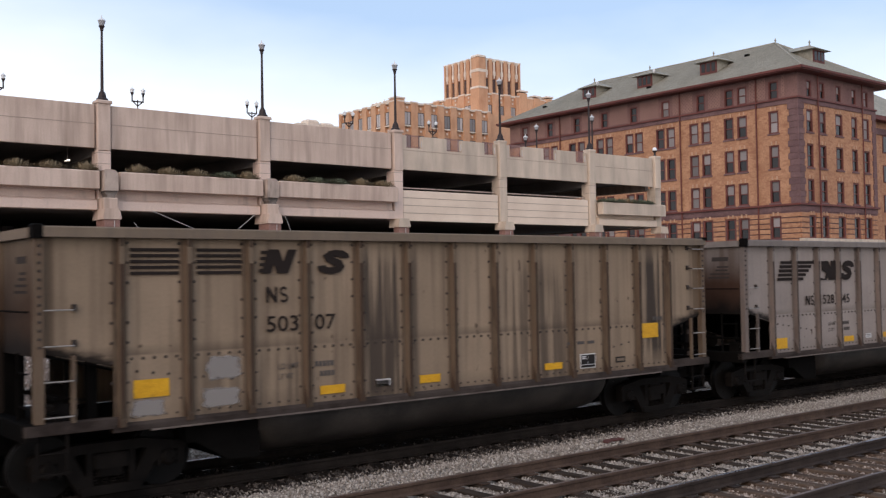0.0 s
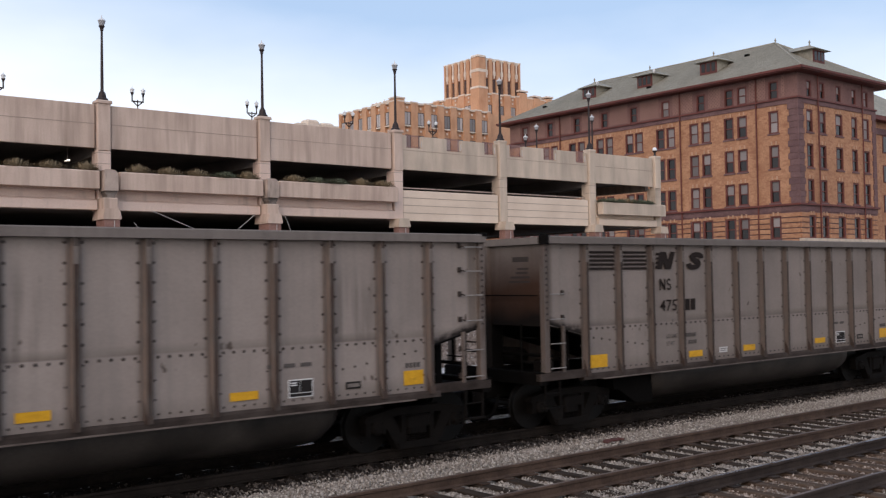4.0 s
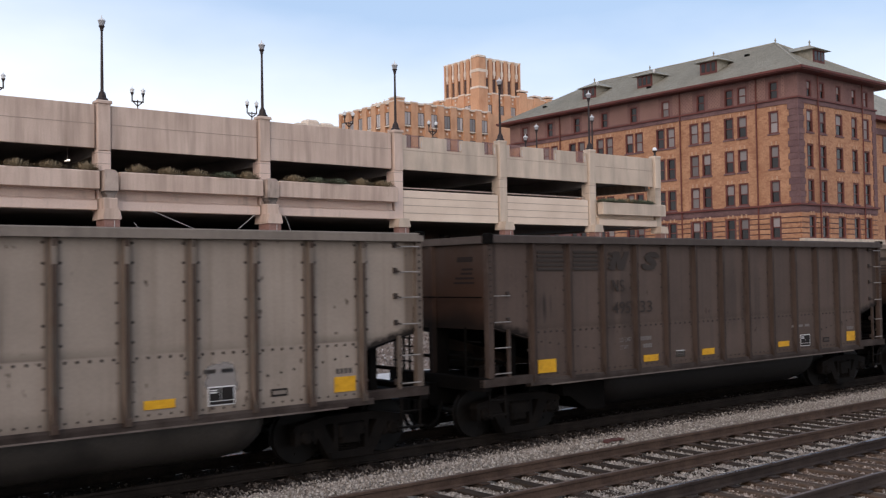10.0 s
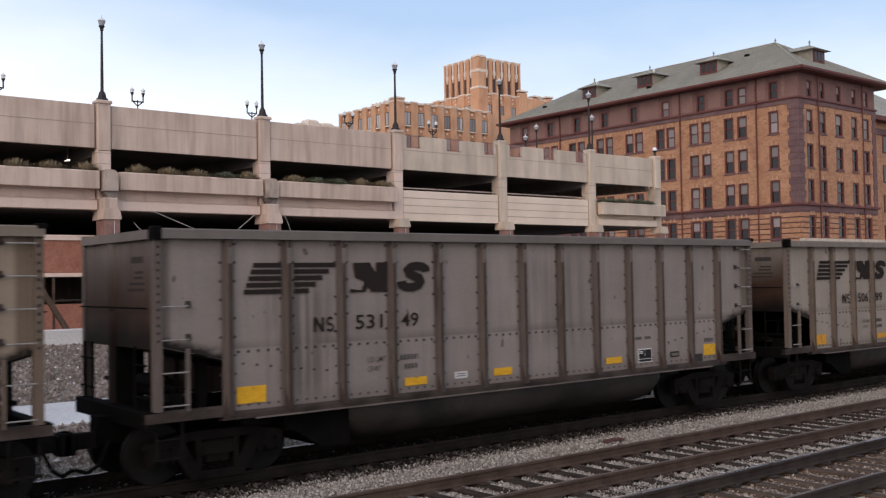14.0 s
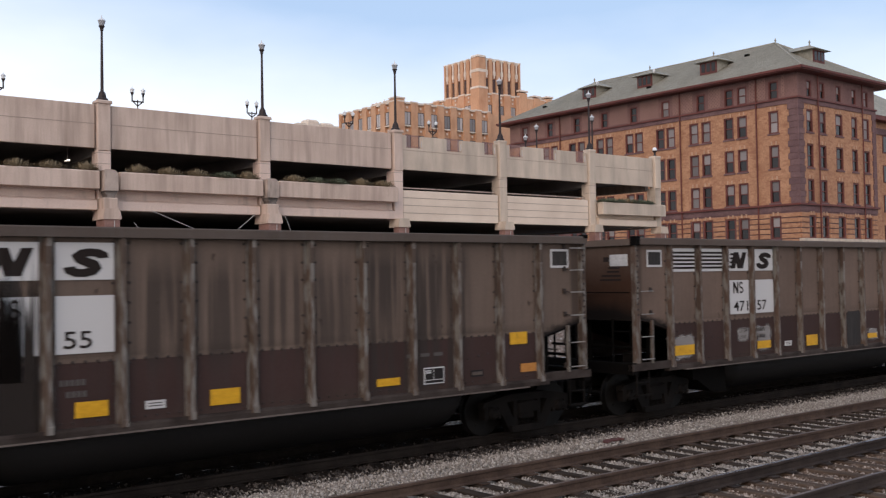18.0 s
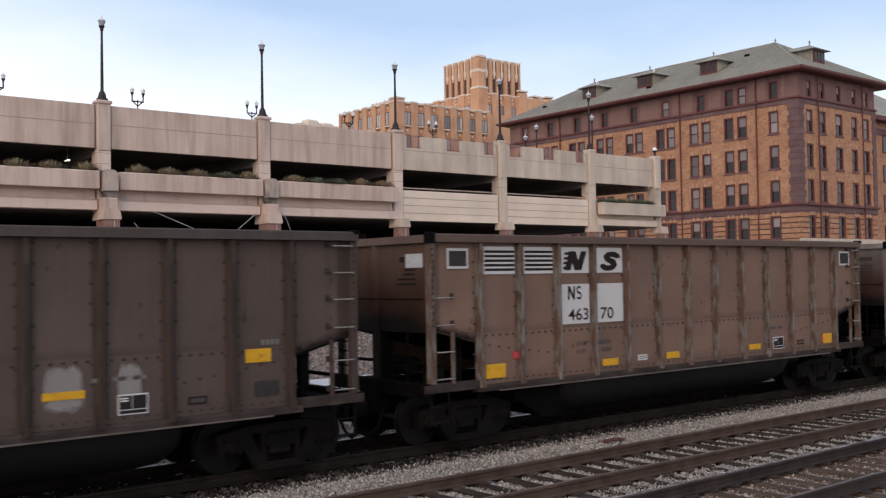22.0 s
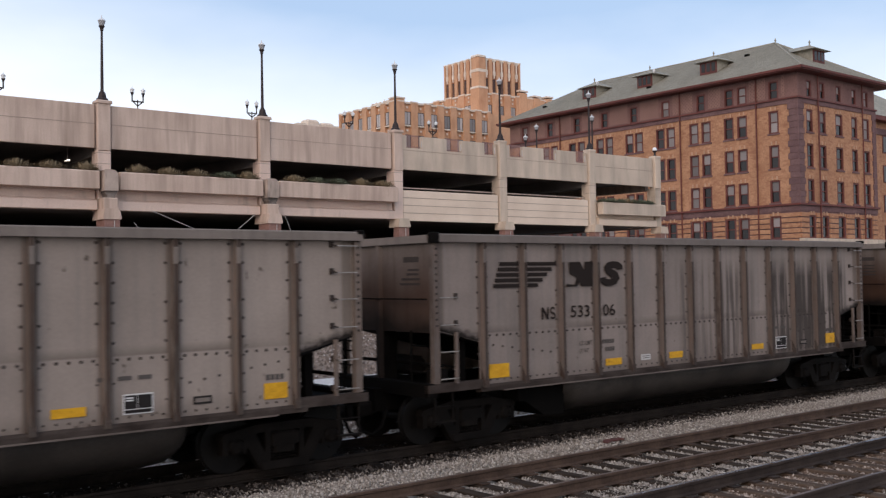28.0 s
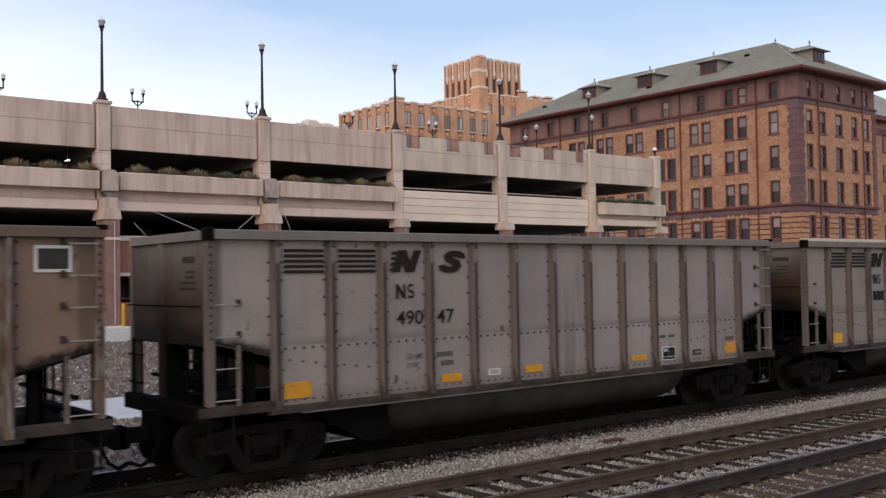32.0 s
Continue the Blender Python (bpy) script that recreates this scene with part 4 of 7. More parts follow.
def office_building():
    rng = random.Random(11)
    B = thing("office_building", "six-storey orange brick office building with a slate hipped roof", "office building")
    hw, hs = [], []
    for y, w in W_COLS:
        for z0, z1 in ROWS + [(7.2, 9.8), (2.5, 5.4)]:
            hw.append((y - w / 2, y + w / 2, z0, z1))
    for x, w in S_COLS:
        for z0, z1 in ROWS + [(7.2, 9.8), (2.5, 5.4)]:
            hs.append((x - w / 2, x + w / 2, z0, z1))
    at_w = [(y - 0.66, y + 0.66, 23.25, 25.35) for y in W_ATTIC]
    at_s = [(x - 0.58, x + 0.58, 23.3, 25.3) for x, _ in S_COLS]
    wall_with_holes("wall", [h for h in hw if h[2] > 11], BY + 0.5, BY1, 11.0, 22.9, "w", BRICK_TAN, B, "mottled orange brick wall")
    wall_with_holes("wall", [h for h in hs if h[2] > 11], BX, BX1, 11.0, 22.9, "s", BRICK_TAN, B, "mottled orange brick wall")
    wall_with_holes("base_wall", [h for h in hw if h[2] < 11], BY + 0.5, BY1, -0.2, 10.9, "w", BRICK_PURPLE, B, "banded brick base wall")
    wall_with_holes("base_wall", [h for h in hs if h[2] < 11], BX, BX1, -0.2, 10.9, "s", BRICK_PURPLE, B, "banded brick base wall")
    wall_with_holes("attic_wall", at_w, BY + 0.5, BY1, 23.2, 26.2, "w", BRICK_DARK, B, "patterned dark brick attic wall")
    wall_with_holes("attic_wall", at_s, BX, BX1, 23.2, 26.2, "s", BRICK_DARK, B, "patterned dark brick attic wall")
    for y, w in W_COLS:
        for i, (z0, z1) in enumerate(ROWS + [(7.2, 9.8)]):
            sash_window(B, y, z0, z1, w, "w", rng.random() + (0.25 if i == 2 else -0.1), True)
    for x, w in S_COLS:
        for i, (z0, z1) in enumerate(ROWS + [(7.2, 9.8)]):
            sash_window(B, x, z0, z1, w, "s", rng.random() * 0.6 + (0.4 if i == 2 else -0.25), True)
    for y in W_ATTIC:
        sash_window(B, y, 23.25, 25.35, 1.32, "w", rng.random(), False)
    for x, _ in S_COLS:
        sash_window(B, x, 23.3, 25.3, 1.16, "s", 0.5 + rng.random() * 0.4, False)
    # belts
    for nm, z0, z1, d, mat in (("cornice_belt", 23.02, 23.2, 0.25, TRIM_RED), ("belt_course", 22.5, 23.02, 0.1, BRICK_PURPLE), ("water_table", 10.9, 11.12, 0.3, TRIM_RED),
                               ("base_belt", 10.25, 10.9, 0.08, BRICK_PURPLE)):
        part(nm, Geo().box(BX - d, BX + 0.1, BY - d, BY1, z0, z1), mat, B, "projecting string course")
        part(nm, Geo().box(BX + 0.1, BX1 + d, BY - d, BY + 0.1, z0, z1), mat, B, "projecting string course")
    # diaper pattern of raised brick in the attic
    dia = Geo()
    gaps = [BY + 1.5] + [q + d for q in sorted(W_ATTIC) for d in (-0.95, 0.95)] + [BY1]
    for g0, g1 in zip(gaps[0::2], gaps[1::2]):
        cells = int((g1 - g0) / 0.44)
        for c in range(cells):
            ya = g0 + (g1 - g0 - cells * 0.44) / 2 + c * 0.44
            for r in range(6):
                za = 23.4 + r * 0.42
                dia.prism([(ya, za), (ya + 0.1, za), (ya + 0.44, za + 0.32), (ya + 0.44, za + 0.42), (ya + 0.34, za + 0.42), (ya, za + 0.1)], BX - 0.03, BX + 0.05, "x")
                dia.prism([(ya + 0.44, za), (ya + 0.44, za + 0.1), (ya + 0.1, za + 0.42), (ya, za + 0.42), (ya, za + 0.32), (ya + 0.34, za)], BX - 0.035, BX + 0.05, "x")
    tagged(part("diaper_pattern", dia, BRICK_LATTICE, B, "raised diamond lattice of paler brick"), kind="stuff")
    # quoins at the corners
    for cx, cy in ((BX, BY), (BX1, BY)):
        for k in range(16):
            big = k % 2
            a = 1.18 if big else 0.98
            z0 = 11.14 + k * 0.713
            x0, x1 = (cx - 0.12, cx + a) if cx == BX else (cx - a * 0.7, cx + 0.12)
            part("quoin", Geo().cbox(x0, x1, cy - 0.12, cy + (a + 0.1 if cx == BX else 0.5), z0, z0 + 0.69, 0.05), BRICK_PURPLE, B)
    # rusticated courses of the base storeys
    for face in "ws":
        cols, e0, e1 = (W_COLS, BY, BY1) if face == "w" else (S_COLS, BX, BX1)
        edges = sorted([e0] + [c + s * (w / 2 + 0.1) for c, w in cols for s in (-1, 1)] + [e1])
        for a, b in zip(edges[0::2], edges[1::2]):
            if face == "w" and a > 92:
                continue
            for k in range(8):
                z0 = 5.4 + k * 0.6
                g = Geo().cbox(*((BX - 0.14, BX + 0.05, a, b) if face == "w" else (a, b, BY - 0.14, BY + 0.05)), z0, z0 + 0.47, 0.035)
                part("rusticated_course", g, BRICK_TAN, B)
    part("street_ledge", Geo().cbox(BX - 0.6, BX1 + 0.4, BY - 0.75, BY - 0.14, -0.2, 7.12, 0.04), CONCRETE_CREAM, B, "pale ledge along the foot of the wall")
    # downpipes
    for y in (66.25, 77.15, 98.0):
        part("downpipe", Geo().tube((BX - 0.2, y, 0), (BX - 0.2, y, 26.0), 0.09, 8), TRIM_RED, B, "red-brown rain downpipe")
    for x in (104.9, 114.85):
        part("downpipe", Geo().tube((x, BY - 0.25, 0), (x, BY - 0.25, 26.0), 0.085, 8), TRIM_RED, B, "red-brown rain downpipe")
    # closing walls
    part("rear_wall", Geo().box(BX1 - 0.4, BX1, BY + 0.5, BY1, -0.2, 26.2), BRICK_TAN, B)
    part("rear_wall", Geo().box(BX + 0.5, BX1 - 0.4, BY1 - 0.4, BY1, -0.2, 26.2), BRICK_TAN, B)
    part("inner_core", Geo().box(BX + 2.5, BX1 - 2.5, BY + 2.5, BY1 - 2.5, 0, 26.0), plain("dark_interior", (0.03, 0.028, 0.026), 0.9), B)
    # eaves and roof
    o = 1.45
    x0, x1, y0, y1 = BX - o, BX1 + o + 1.2, BY - o, BY1 + o
    part("soffit", Geo().box(x0 + 0.1, x1 - 0.1, y0 + 0.1, y1 - 0.1, 25.95, 26.15), TRIM_RED, B, "dark red eaves soffit")
    gut = Geo().box(x0 - 0.08, x0 + 0.12, y0 - 0.08, y1, 26.08, 26.34).box(x0 + 0.12, x1, y0 - 0.08, y0 + 0.12, 26.08, 26.34)
    part("gutter", gut, TRIM_RED, B, "red-brown gutter edge")
    zr, xm = 32.1, 110.3
    rin = 9.9
    rv = [(x0, y0, 26.3), (x1, y0, 26.3), (x1, y1, 26.3), (x0, y1, 26.3), (xm, y0 + rin, zr), (xm, y1 - rin, zr)]
    roof = part("roof", Geo().add(rv, [(0, 1, 4), (1, 2, 5, 4), (2, 3, 5), (3, 0, 4, 5), (3, 2, 1, 0)]), SLATE, B, "grey-green slate hipped roof")
    def cap(p, q, r):
        part("ridge_cap", Geo().tube(p, q, r, 6), SLATE, roof)
    cap(rv[4], rv[5], 0.13)
    cap(rv[0], rv[4], 0.11)
    cap(rv[1], rv[4], 0.11)
    part("finial", Geo().lathe([(0.16, 0), (0.07, 0.18), (0.15, 0.35), (0.05, 0.5), (0.02, 0.65)], (xm, y0 + rin, zr), n=8), SLATE, roof)
    # slate courses as thin raised lines on the west and south slopes
    cs = Geo()
    for k in range(1, 26):
        f = k / 26
        cs.tube((x0 + (xm - x0) * f - 0.01, y0 + rin * f, 26.33 + (zr - 26.3) * f), (x0 + (xm - x0) * f - 0.01, y1 - rin * f, 26.33 + (zr - 26.3) * f), 0.022, 3)
        cs.tube((x0 + (xm - x0) * f, y0 + rin * f, 26.33 + (zr - 26.3) * f), (x1 + (xm - x1) * f, y0 + rin * f, 26.33 + (zr - 26.3) * f), 0.022, 3)
    tagged(part("slate_course", cs, SLATE, roof), kind="stuff")
    for y, f in ((103, 0.32), (88.3, 0.7), (83.0, 0.25), (79.5, 0.86), (71.5, 0.72)):
        px, pz = x0 + (xm - x0) * f, 26.3 + (zr - 26.3) * f
        part("roof_vent", Geo().prism([(px - 0.25, pz - 0.1), (px + 0.3, pz + 0.12), (px - 0.2, pz + 0.2)], y - 0.3, y + 0.3, "y"), BLACK_STEEL, roof, "small dark roof vent")
    # dormers
    def dormer(c, face, f, w=1.25):
        sl = (zr - 26.3) / (xm - x0)
        if face == "w":
            fx = x0 + (xm - x0) * f
            mk = lambda d0, d1, a0, a1, lo, hi: Geo().box(fx + d0, fx + d1, c + a0, c + a1, lo, hi)
            pt = lambda d, a, z: (fx + d, c + a, z)
        else:
            sl = (zr - 26.3) / rin
            fx = y0 + rin * f
            mk = lambda d0, d1, a0, a1, lo, hi: Geo().box(c + a0, c + a1, fx + d0, fx + d1, lo, hi)
            pt = lambda d, a, z: (c + a, fx + d, z)
        zb = 26.3 + (zr - 26.3) * f
        zt = zb + 1.5
        dep = 1.5 / sl
        dm = part("dormer", mk(0, dep, -w, w, zb - 0.2, zt), SLATE, roof, "hipped roof dormer")
        part("dormer_frame", mk(-0.08, 0.0, -w, w, zb - 0.1, zt - 0.01), TRIM_RED, roof)
        for s in (-0.74, 0, 0.74):
            part("dormer_pane", mk(-0.11, -0.06, s - 0.26, s + 0.26, zb + 0.25, zt - 0.2), GLASS, roof)
        e = 0.65
        rise = 0.85
        vs = [pt(-e, -w - e, zt), pt(-e, w + e, zt), pt(dep + 1.2, w + e, zt), pt(dep + 1.2, -w - e, zt), pt(1.1, 0, zt + rise), pt(dep + 2.4, 0, zt + rise)]
        part("dormer_roof", Geo().add(vs, [(0, 1, 4), (1, 2, 5, 4), (2, 3, 5), (3, 0, 4, 5), (0, 3, 2, 1)]), SLATE, roof)
        part("finial", Geo().lathe([(0.13, -0.1), (0.06, 0.2), (0.14, 0.38), (0.05, 0.52), (0.02, 0.65)], pt(1.1, 0, zt + rise), n=8), SLATE, roof)
    for y in (74.3, 84.4, 94.3):
        dormer(y, "w", 0.33)
    for y in (84.4, 94.3):
        fx = x0 + (xm - x0) * 0.33
        part("dormer_fitting", Geo().lathe([(0.05, -0.2), (0.17, 0.0), (0.2, 0.25), (0.1, 0.4)], (fx - 0.5, y - 1.95, 26.3 + (zr - 26.3) * 0.33 + 1.6), n=8), CAP_WHITE, roof, "small pale fitting on the dormer corner")
    dormer(108.8, "s", 0.33)
    # rear wing across a narrow court
    wing = part("rear_wing", Geo().box(121.5, 150, 66, 108, -0.2, 23.3), BRICK_TAN, B, "shaded brick rear wing")
    part("wing_eave", Geo().box(120.3, 151, 64.8, 109, 23.3, 23.9), TRIM_RED, B)
    wr = [(120.3, 64.8, 23.9), (151, 64.8, 23.9), (151, 109, 23.9), (120.3, 109, 23.9), (130, 74.5, 31.5), (142, 99, 31.5)]
    part("wing_roof", Geo().add(wr, [(0, 1, 4), (1, 2, 5, 4), (2, 3, 5), (3, 0, 4, 5), (3, 2, 1, 0)]), SLATE, B)
    part("wing_belt", Geo().box(121.3, 150, 65.8, 66.1, 21.6, 22.4), BRICK_PURPLE, B)
    for z0 in (7.2, 11.3, 15.3, 19.3):
        for x in (123.6, 127, 130.5):
            part("wing_window", Geo().box(x - 0.6, x + 0.6, 65.9, 66.2, z0, z0 + 2.1), GLASS, B)
            part("wing_window_frame", Geo().box(x - 0.75, x + 0.75, 65.94, 66.1, z0 - 0.15, z0 + 2.25), TRIM_RED, B)
    return B


office_building()


# ---- art deco tower behind the garage ----
def deco_building():
    T = thing("deco_tower_building", "orange brick art deco block with stepped tower and cream copings", "tower block")

    def face(o, u, n, length, z0, z1, bays, zrows, pier=0.9, first=0.0, tall=False, glassm=None):
        """Piers and recessed windows along a face: o origin, u along, n outward."""
        o, u, n = Vector(o), Vector(u), Vector(n)

        def slab(a0, a1, d0, d1, lo, hi):
            ps = [o + u * a + n * d for a, d in ((a0, d0), (a1, d0), (a1, d1), (a0, d1))]
            return Geo().prism([(p.x, p.y) for p in ps], lo, hi, "z")
        step = (length - first) / bays
        for k in range(bays + 1):
            a = first + k * step
            w = pier / 2
            a0, a1 = max(0, a - w), min(length, a + w)
            pr = part("pier", slab(a0, a1, -0.3, 0.22, z0, z1), TOWER_BRICK, T)
            part("pier_cap", slab(a0 - 0.03, a1 + 0.03, -0.35, 0.26, z1, z1 + 0.22), TOWER_STONE, T, "cream stone pier cap")
        for k in range(bays):
            a = first + (k + 0.5) * step
            part("coping", slab(a - step / 2 + pier / 2, a + step / 2 - pier / 2, -0.3, 0.06, z1 - 0.15, z1 + 0.12), TOWER_STONE, T)
            w = (step - pier) / 2 - 0.05
            for lo, hi in zrows:
                if tall:
                    part("fin", slab(a - 0.14, a + 0.14, 0.0, 0.18, hi + 0.2, z1 + 0.1), TOWER_STONE, T, "cream stone fin")
                    part("recess_panel", slab(a - w, a + w, 0.0, 0.04, hi, z1 - 0.4), TOWER_RECESS, T, "red-brown recessed brick strip")
                    part("medallion", slab(a - 0.26, a + 0.26, 0.0, 0.2, hi + 0.7, hi + 1.5), TOWER_STONE, T)
                    w = 0.3
                fr = part("window", slab(a - w, a + w, 0.0, 0.05, lo, hi), IRON, T, "dark metal framed window")
                part("pane", slab(a - w + 0.12, a - 0.04, 0.03, 0.07, lo + 0.1, hi - 0.1), glassm or TOWER_BLIND, fr)
                part("pane", slab(a + 0.04, a + w - 0.12, 0.03, 0.07, lo + 0.1, hi - 0.1), glassm or TOWER_BLIND, fr)
                part("sill", slab(a - w, a + w, 0.0, 0.12, lo - 0.2, lo), TOWER_STONE, fr)
                if not tall:
                    for q in (0.5, 1.2):
                        part("inset_tile", slab(a - 0.16, a + 0.16, 0.0, 0.05, hi + q, hi + q + 0.3), TOWER_STONE, fr)

    S, Wd = (0, -1, 0), (-1, 0, 0)
    rows = [(k, k + 2.05) for k in (26.95, 23.4, 19.85, 16.3)]
    part("low_block", Geo().box(89.25, 128, 121.25, 137, 0, 30.3), TOWER_BRICK, T)
    face((89, 121, 0), (1, 0, 0), S, 19.2, 14, 30.4, 7, rows, 1.25, 0.8)
    face((89, 121, 0), (0, 1, 0), Wd, 15.6, 14, 30.4, 6, rows, 1.15, 0.8)
    part("corner_block", Geo().cbox(88.8, 90.6, 120.8, 122.6, 14, 30.9, 0.1), TOWER_BRICK, T)
    part("corner_cap", Geo().cbox(88.72, 90.7, 120.72, 122.7, 30.9, 31.15, 0.1), TOWER_STONE, T)
    part("mid_block", Geo().box(110.3, 128, 126.2, 141, 0, 34.6), TOWER_BRICK, T)
    face((110.2, 126, 0), (1, 0, 0), S, 17.5, 18, 34.8, 6, [(30.6, 32.9), (27.0, 29.2), (23.4, 25.6)], 1.5, 0.9)
    face((110.2, 126, 0), (0, 1, 0), Wd, 15, 18, 34.8, 4, [(30.6, 32.9)], 1.5, 0.9)
    part("corner_block", Geo().cbox(109.8, 112.0, 125.6, 127.8, 14, 35.6, 0.12), TOWER_BRICK, T)
    part("corner_cap", Geo().cbox(109.74, 112.06, 125.54, 127.86, 35.5, 35.85, 0.1), TOWER_STONE, T)
    # tower shaft
    part("tower_shaft", Geo().box(110.7, 120.0, 126.7, 135.2, 30, 40.6), TOWER_BRICK, T)
    face((110.5, 126.4, 0), (1, 0, 0), S, 9.7, 34, 40.8, 5, [(34.6, 37.4)], 0.72, 0.9, True, TOWER_DARK)
    face((110.5, 126.4, 0), (0, 1, 0), Wd, 9.0, 34, 40.8, 5, [(34.6, 37.4)], 0.72, 0.9, True, TOWER_DARK)
    part("tower_corner", Geo().cbox(110.1, 112.0, 126.0, 127.9, 34, 41.0, 0.15), TOWER_BRICK, T)
    part("tower_corner_cap", Geo().cbox(110.05, 112.05, 125.95, 127.95, 40.95, 41.35, 0.15), TOWER_STONE, T)
    part("tower_band", Geo().cbox(110.05, 112.05, 125.95, 127.95, 38.4, 39.0, 0.15), TOWER_STONE, T)
    part("tower_coping", Geo().box(110.4, 120.2, 126.3, 135.4, 40.6, 41.0), TOWER_STONE, T)
    for x0, x1, zt in ((119.4, 121.4, 36.2), (123.0, 124.6, 35.6), (126.2, 127.7, 35.8)):
        part("roof_pier", Geo().cbox(x0, x1, 125.7, 127.5, 30, zt - 0.5, 0.1), TOWER_BRICK, T)
        part("roof_pier_cap", Geo().cbox(x0 - 0.1, x1 + 0.1, 125.6, 127.6, zt - 0.35, zt - 0.05, 0.06), TOWER_STONE, T)
    mast = Geo()
    for k, h in ((0, 1.6), (1.2, 1.0), (2.2, 1.3), (3.1, 0.9), (-0.9, 0.9)):
        mast.tube((90.5, 126 + k, 30.3), (90.5, 126 + k, 30.8 + h * 0.5), 0.06, 5)
        mast.box(90.3, 90.7, 125.8 + k, 126.2 + k, 30.3, 31.3)
    part("roof_aerials", mast, TOWER_STONE, T, "small pale rooftop vents and aerials")


deco_building()

# ---- low building behind, only its stepped parapet shows ----
low = thing("low_brick_building", "low orange brick building with a cream stepped parapet", "building")
part("wall", Geo().box(89, 104, 150, 165, 0, 30.5), TOWER_BRICK, low)
part("parapet", Geo().box(88.8, 104.2, 149.8, 165.2, 30.5, 30.95), TOWER_STONE, low)
part("parapet_step", Geo().cbox(90.6, 93.3, 149.7, 152, 30.4, 31.75, 0.3), TOWER_STONE, low)
part("parapet_step", Geo().cbox(93.8, 96.4, 149.7, 152, 30.4, 31.4, 0.3), TOWER_STONE, low)


# ---- coal train ----
FIRST, GAP = 4.105, 1.6
# coupled length of each car, from the second car of the train on
LENGTHS = [16.25, 16.45, 16.26, 16.47, 16.48, 16.45, 16.23, 16.42, 16.17, 16.16, 16.22, 16.27, 16.41, 16.22, 16.39, 16.44, 16.41, 16.38, 16.17, 16.38, 16.26, 16.26, 16.21, 16.21, 16.43,
           16.52, 16.5, 16.38, 16.34]
TRAIN_Y, HALF = 15.37, 1.57
RIBS = [1.17 + 1.0283 * k for k in range(13)]
C_RIBS = [1.05, 2.03, 3.0, 4.06, 5.2, 6.3, 7.4, 8.5, 9.56, 10.65, 11.74, 12.67, 13.64]     # the older red car
EDGES = [0.05] + RIBS + [BODY - 0.05]
ZS, ZT = 1.2, 4.1


def travel(t):
    """Metres that the train has rolled to the left by time t."""
    return 13.99683 * t - 0.009155 * t * t


def rivet_slot(me, first, last=None):
    """Gives the faces from the first one on a second material, rusty rivets."""
    me.materials.append(RIVET)
    if first:
        for p in me.polygons[first:last]:
            p.material_index = 1
    return me


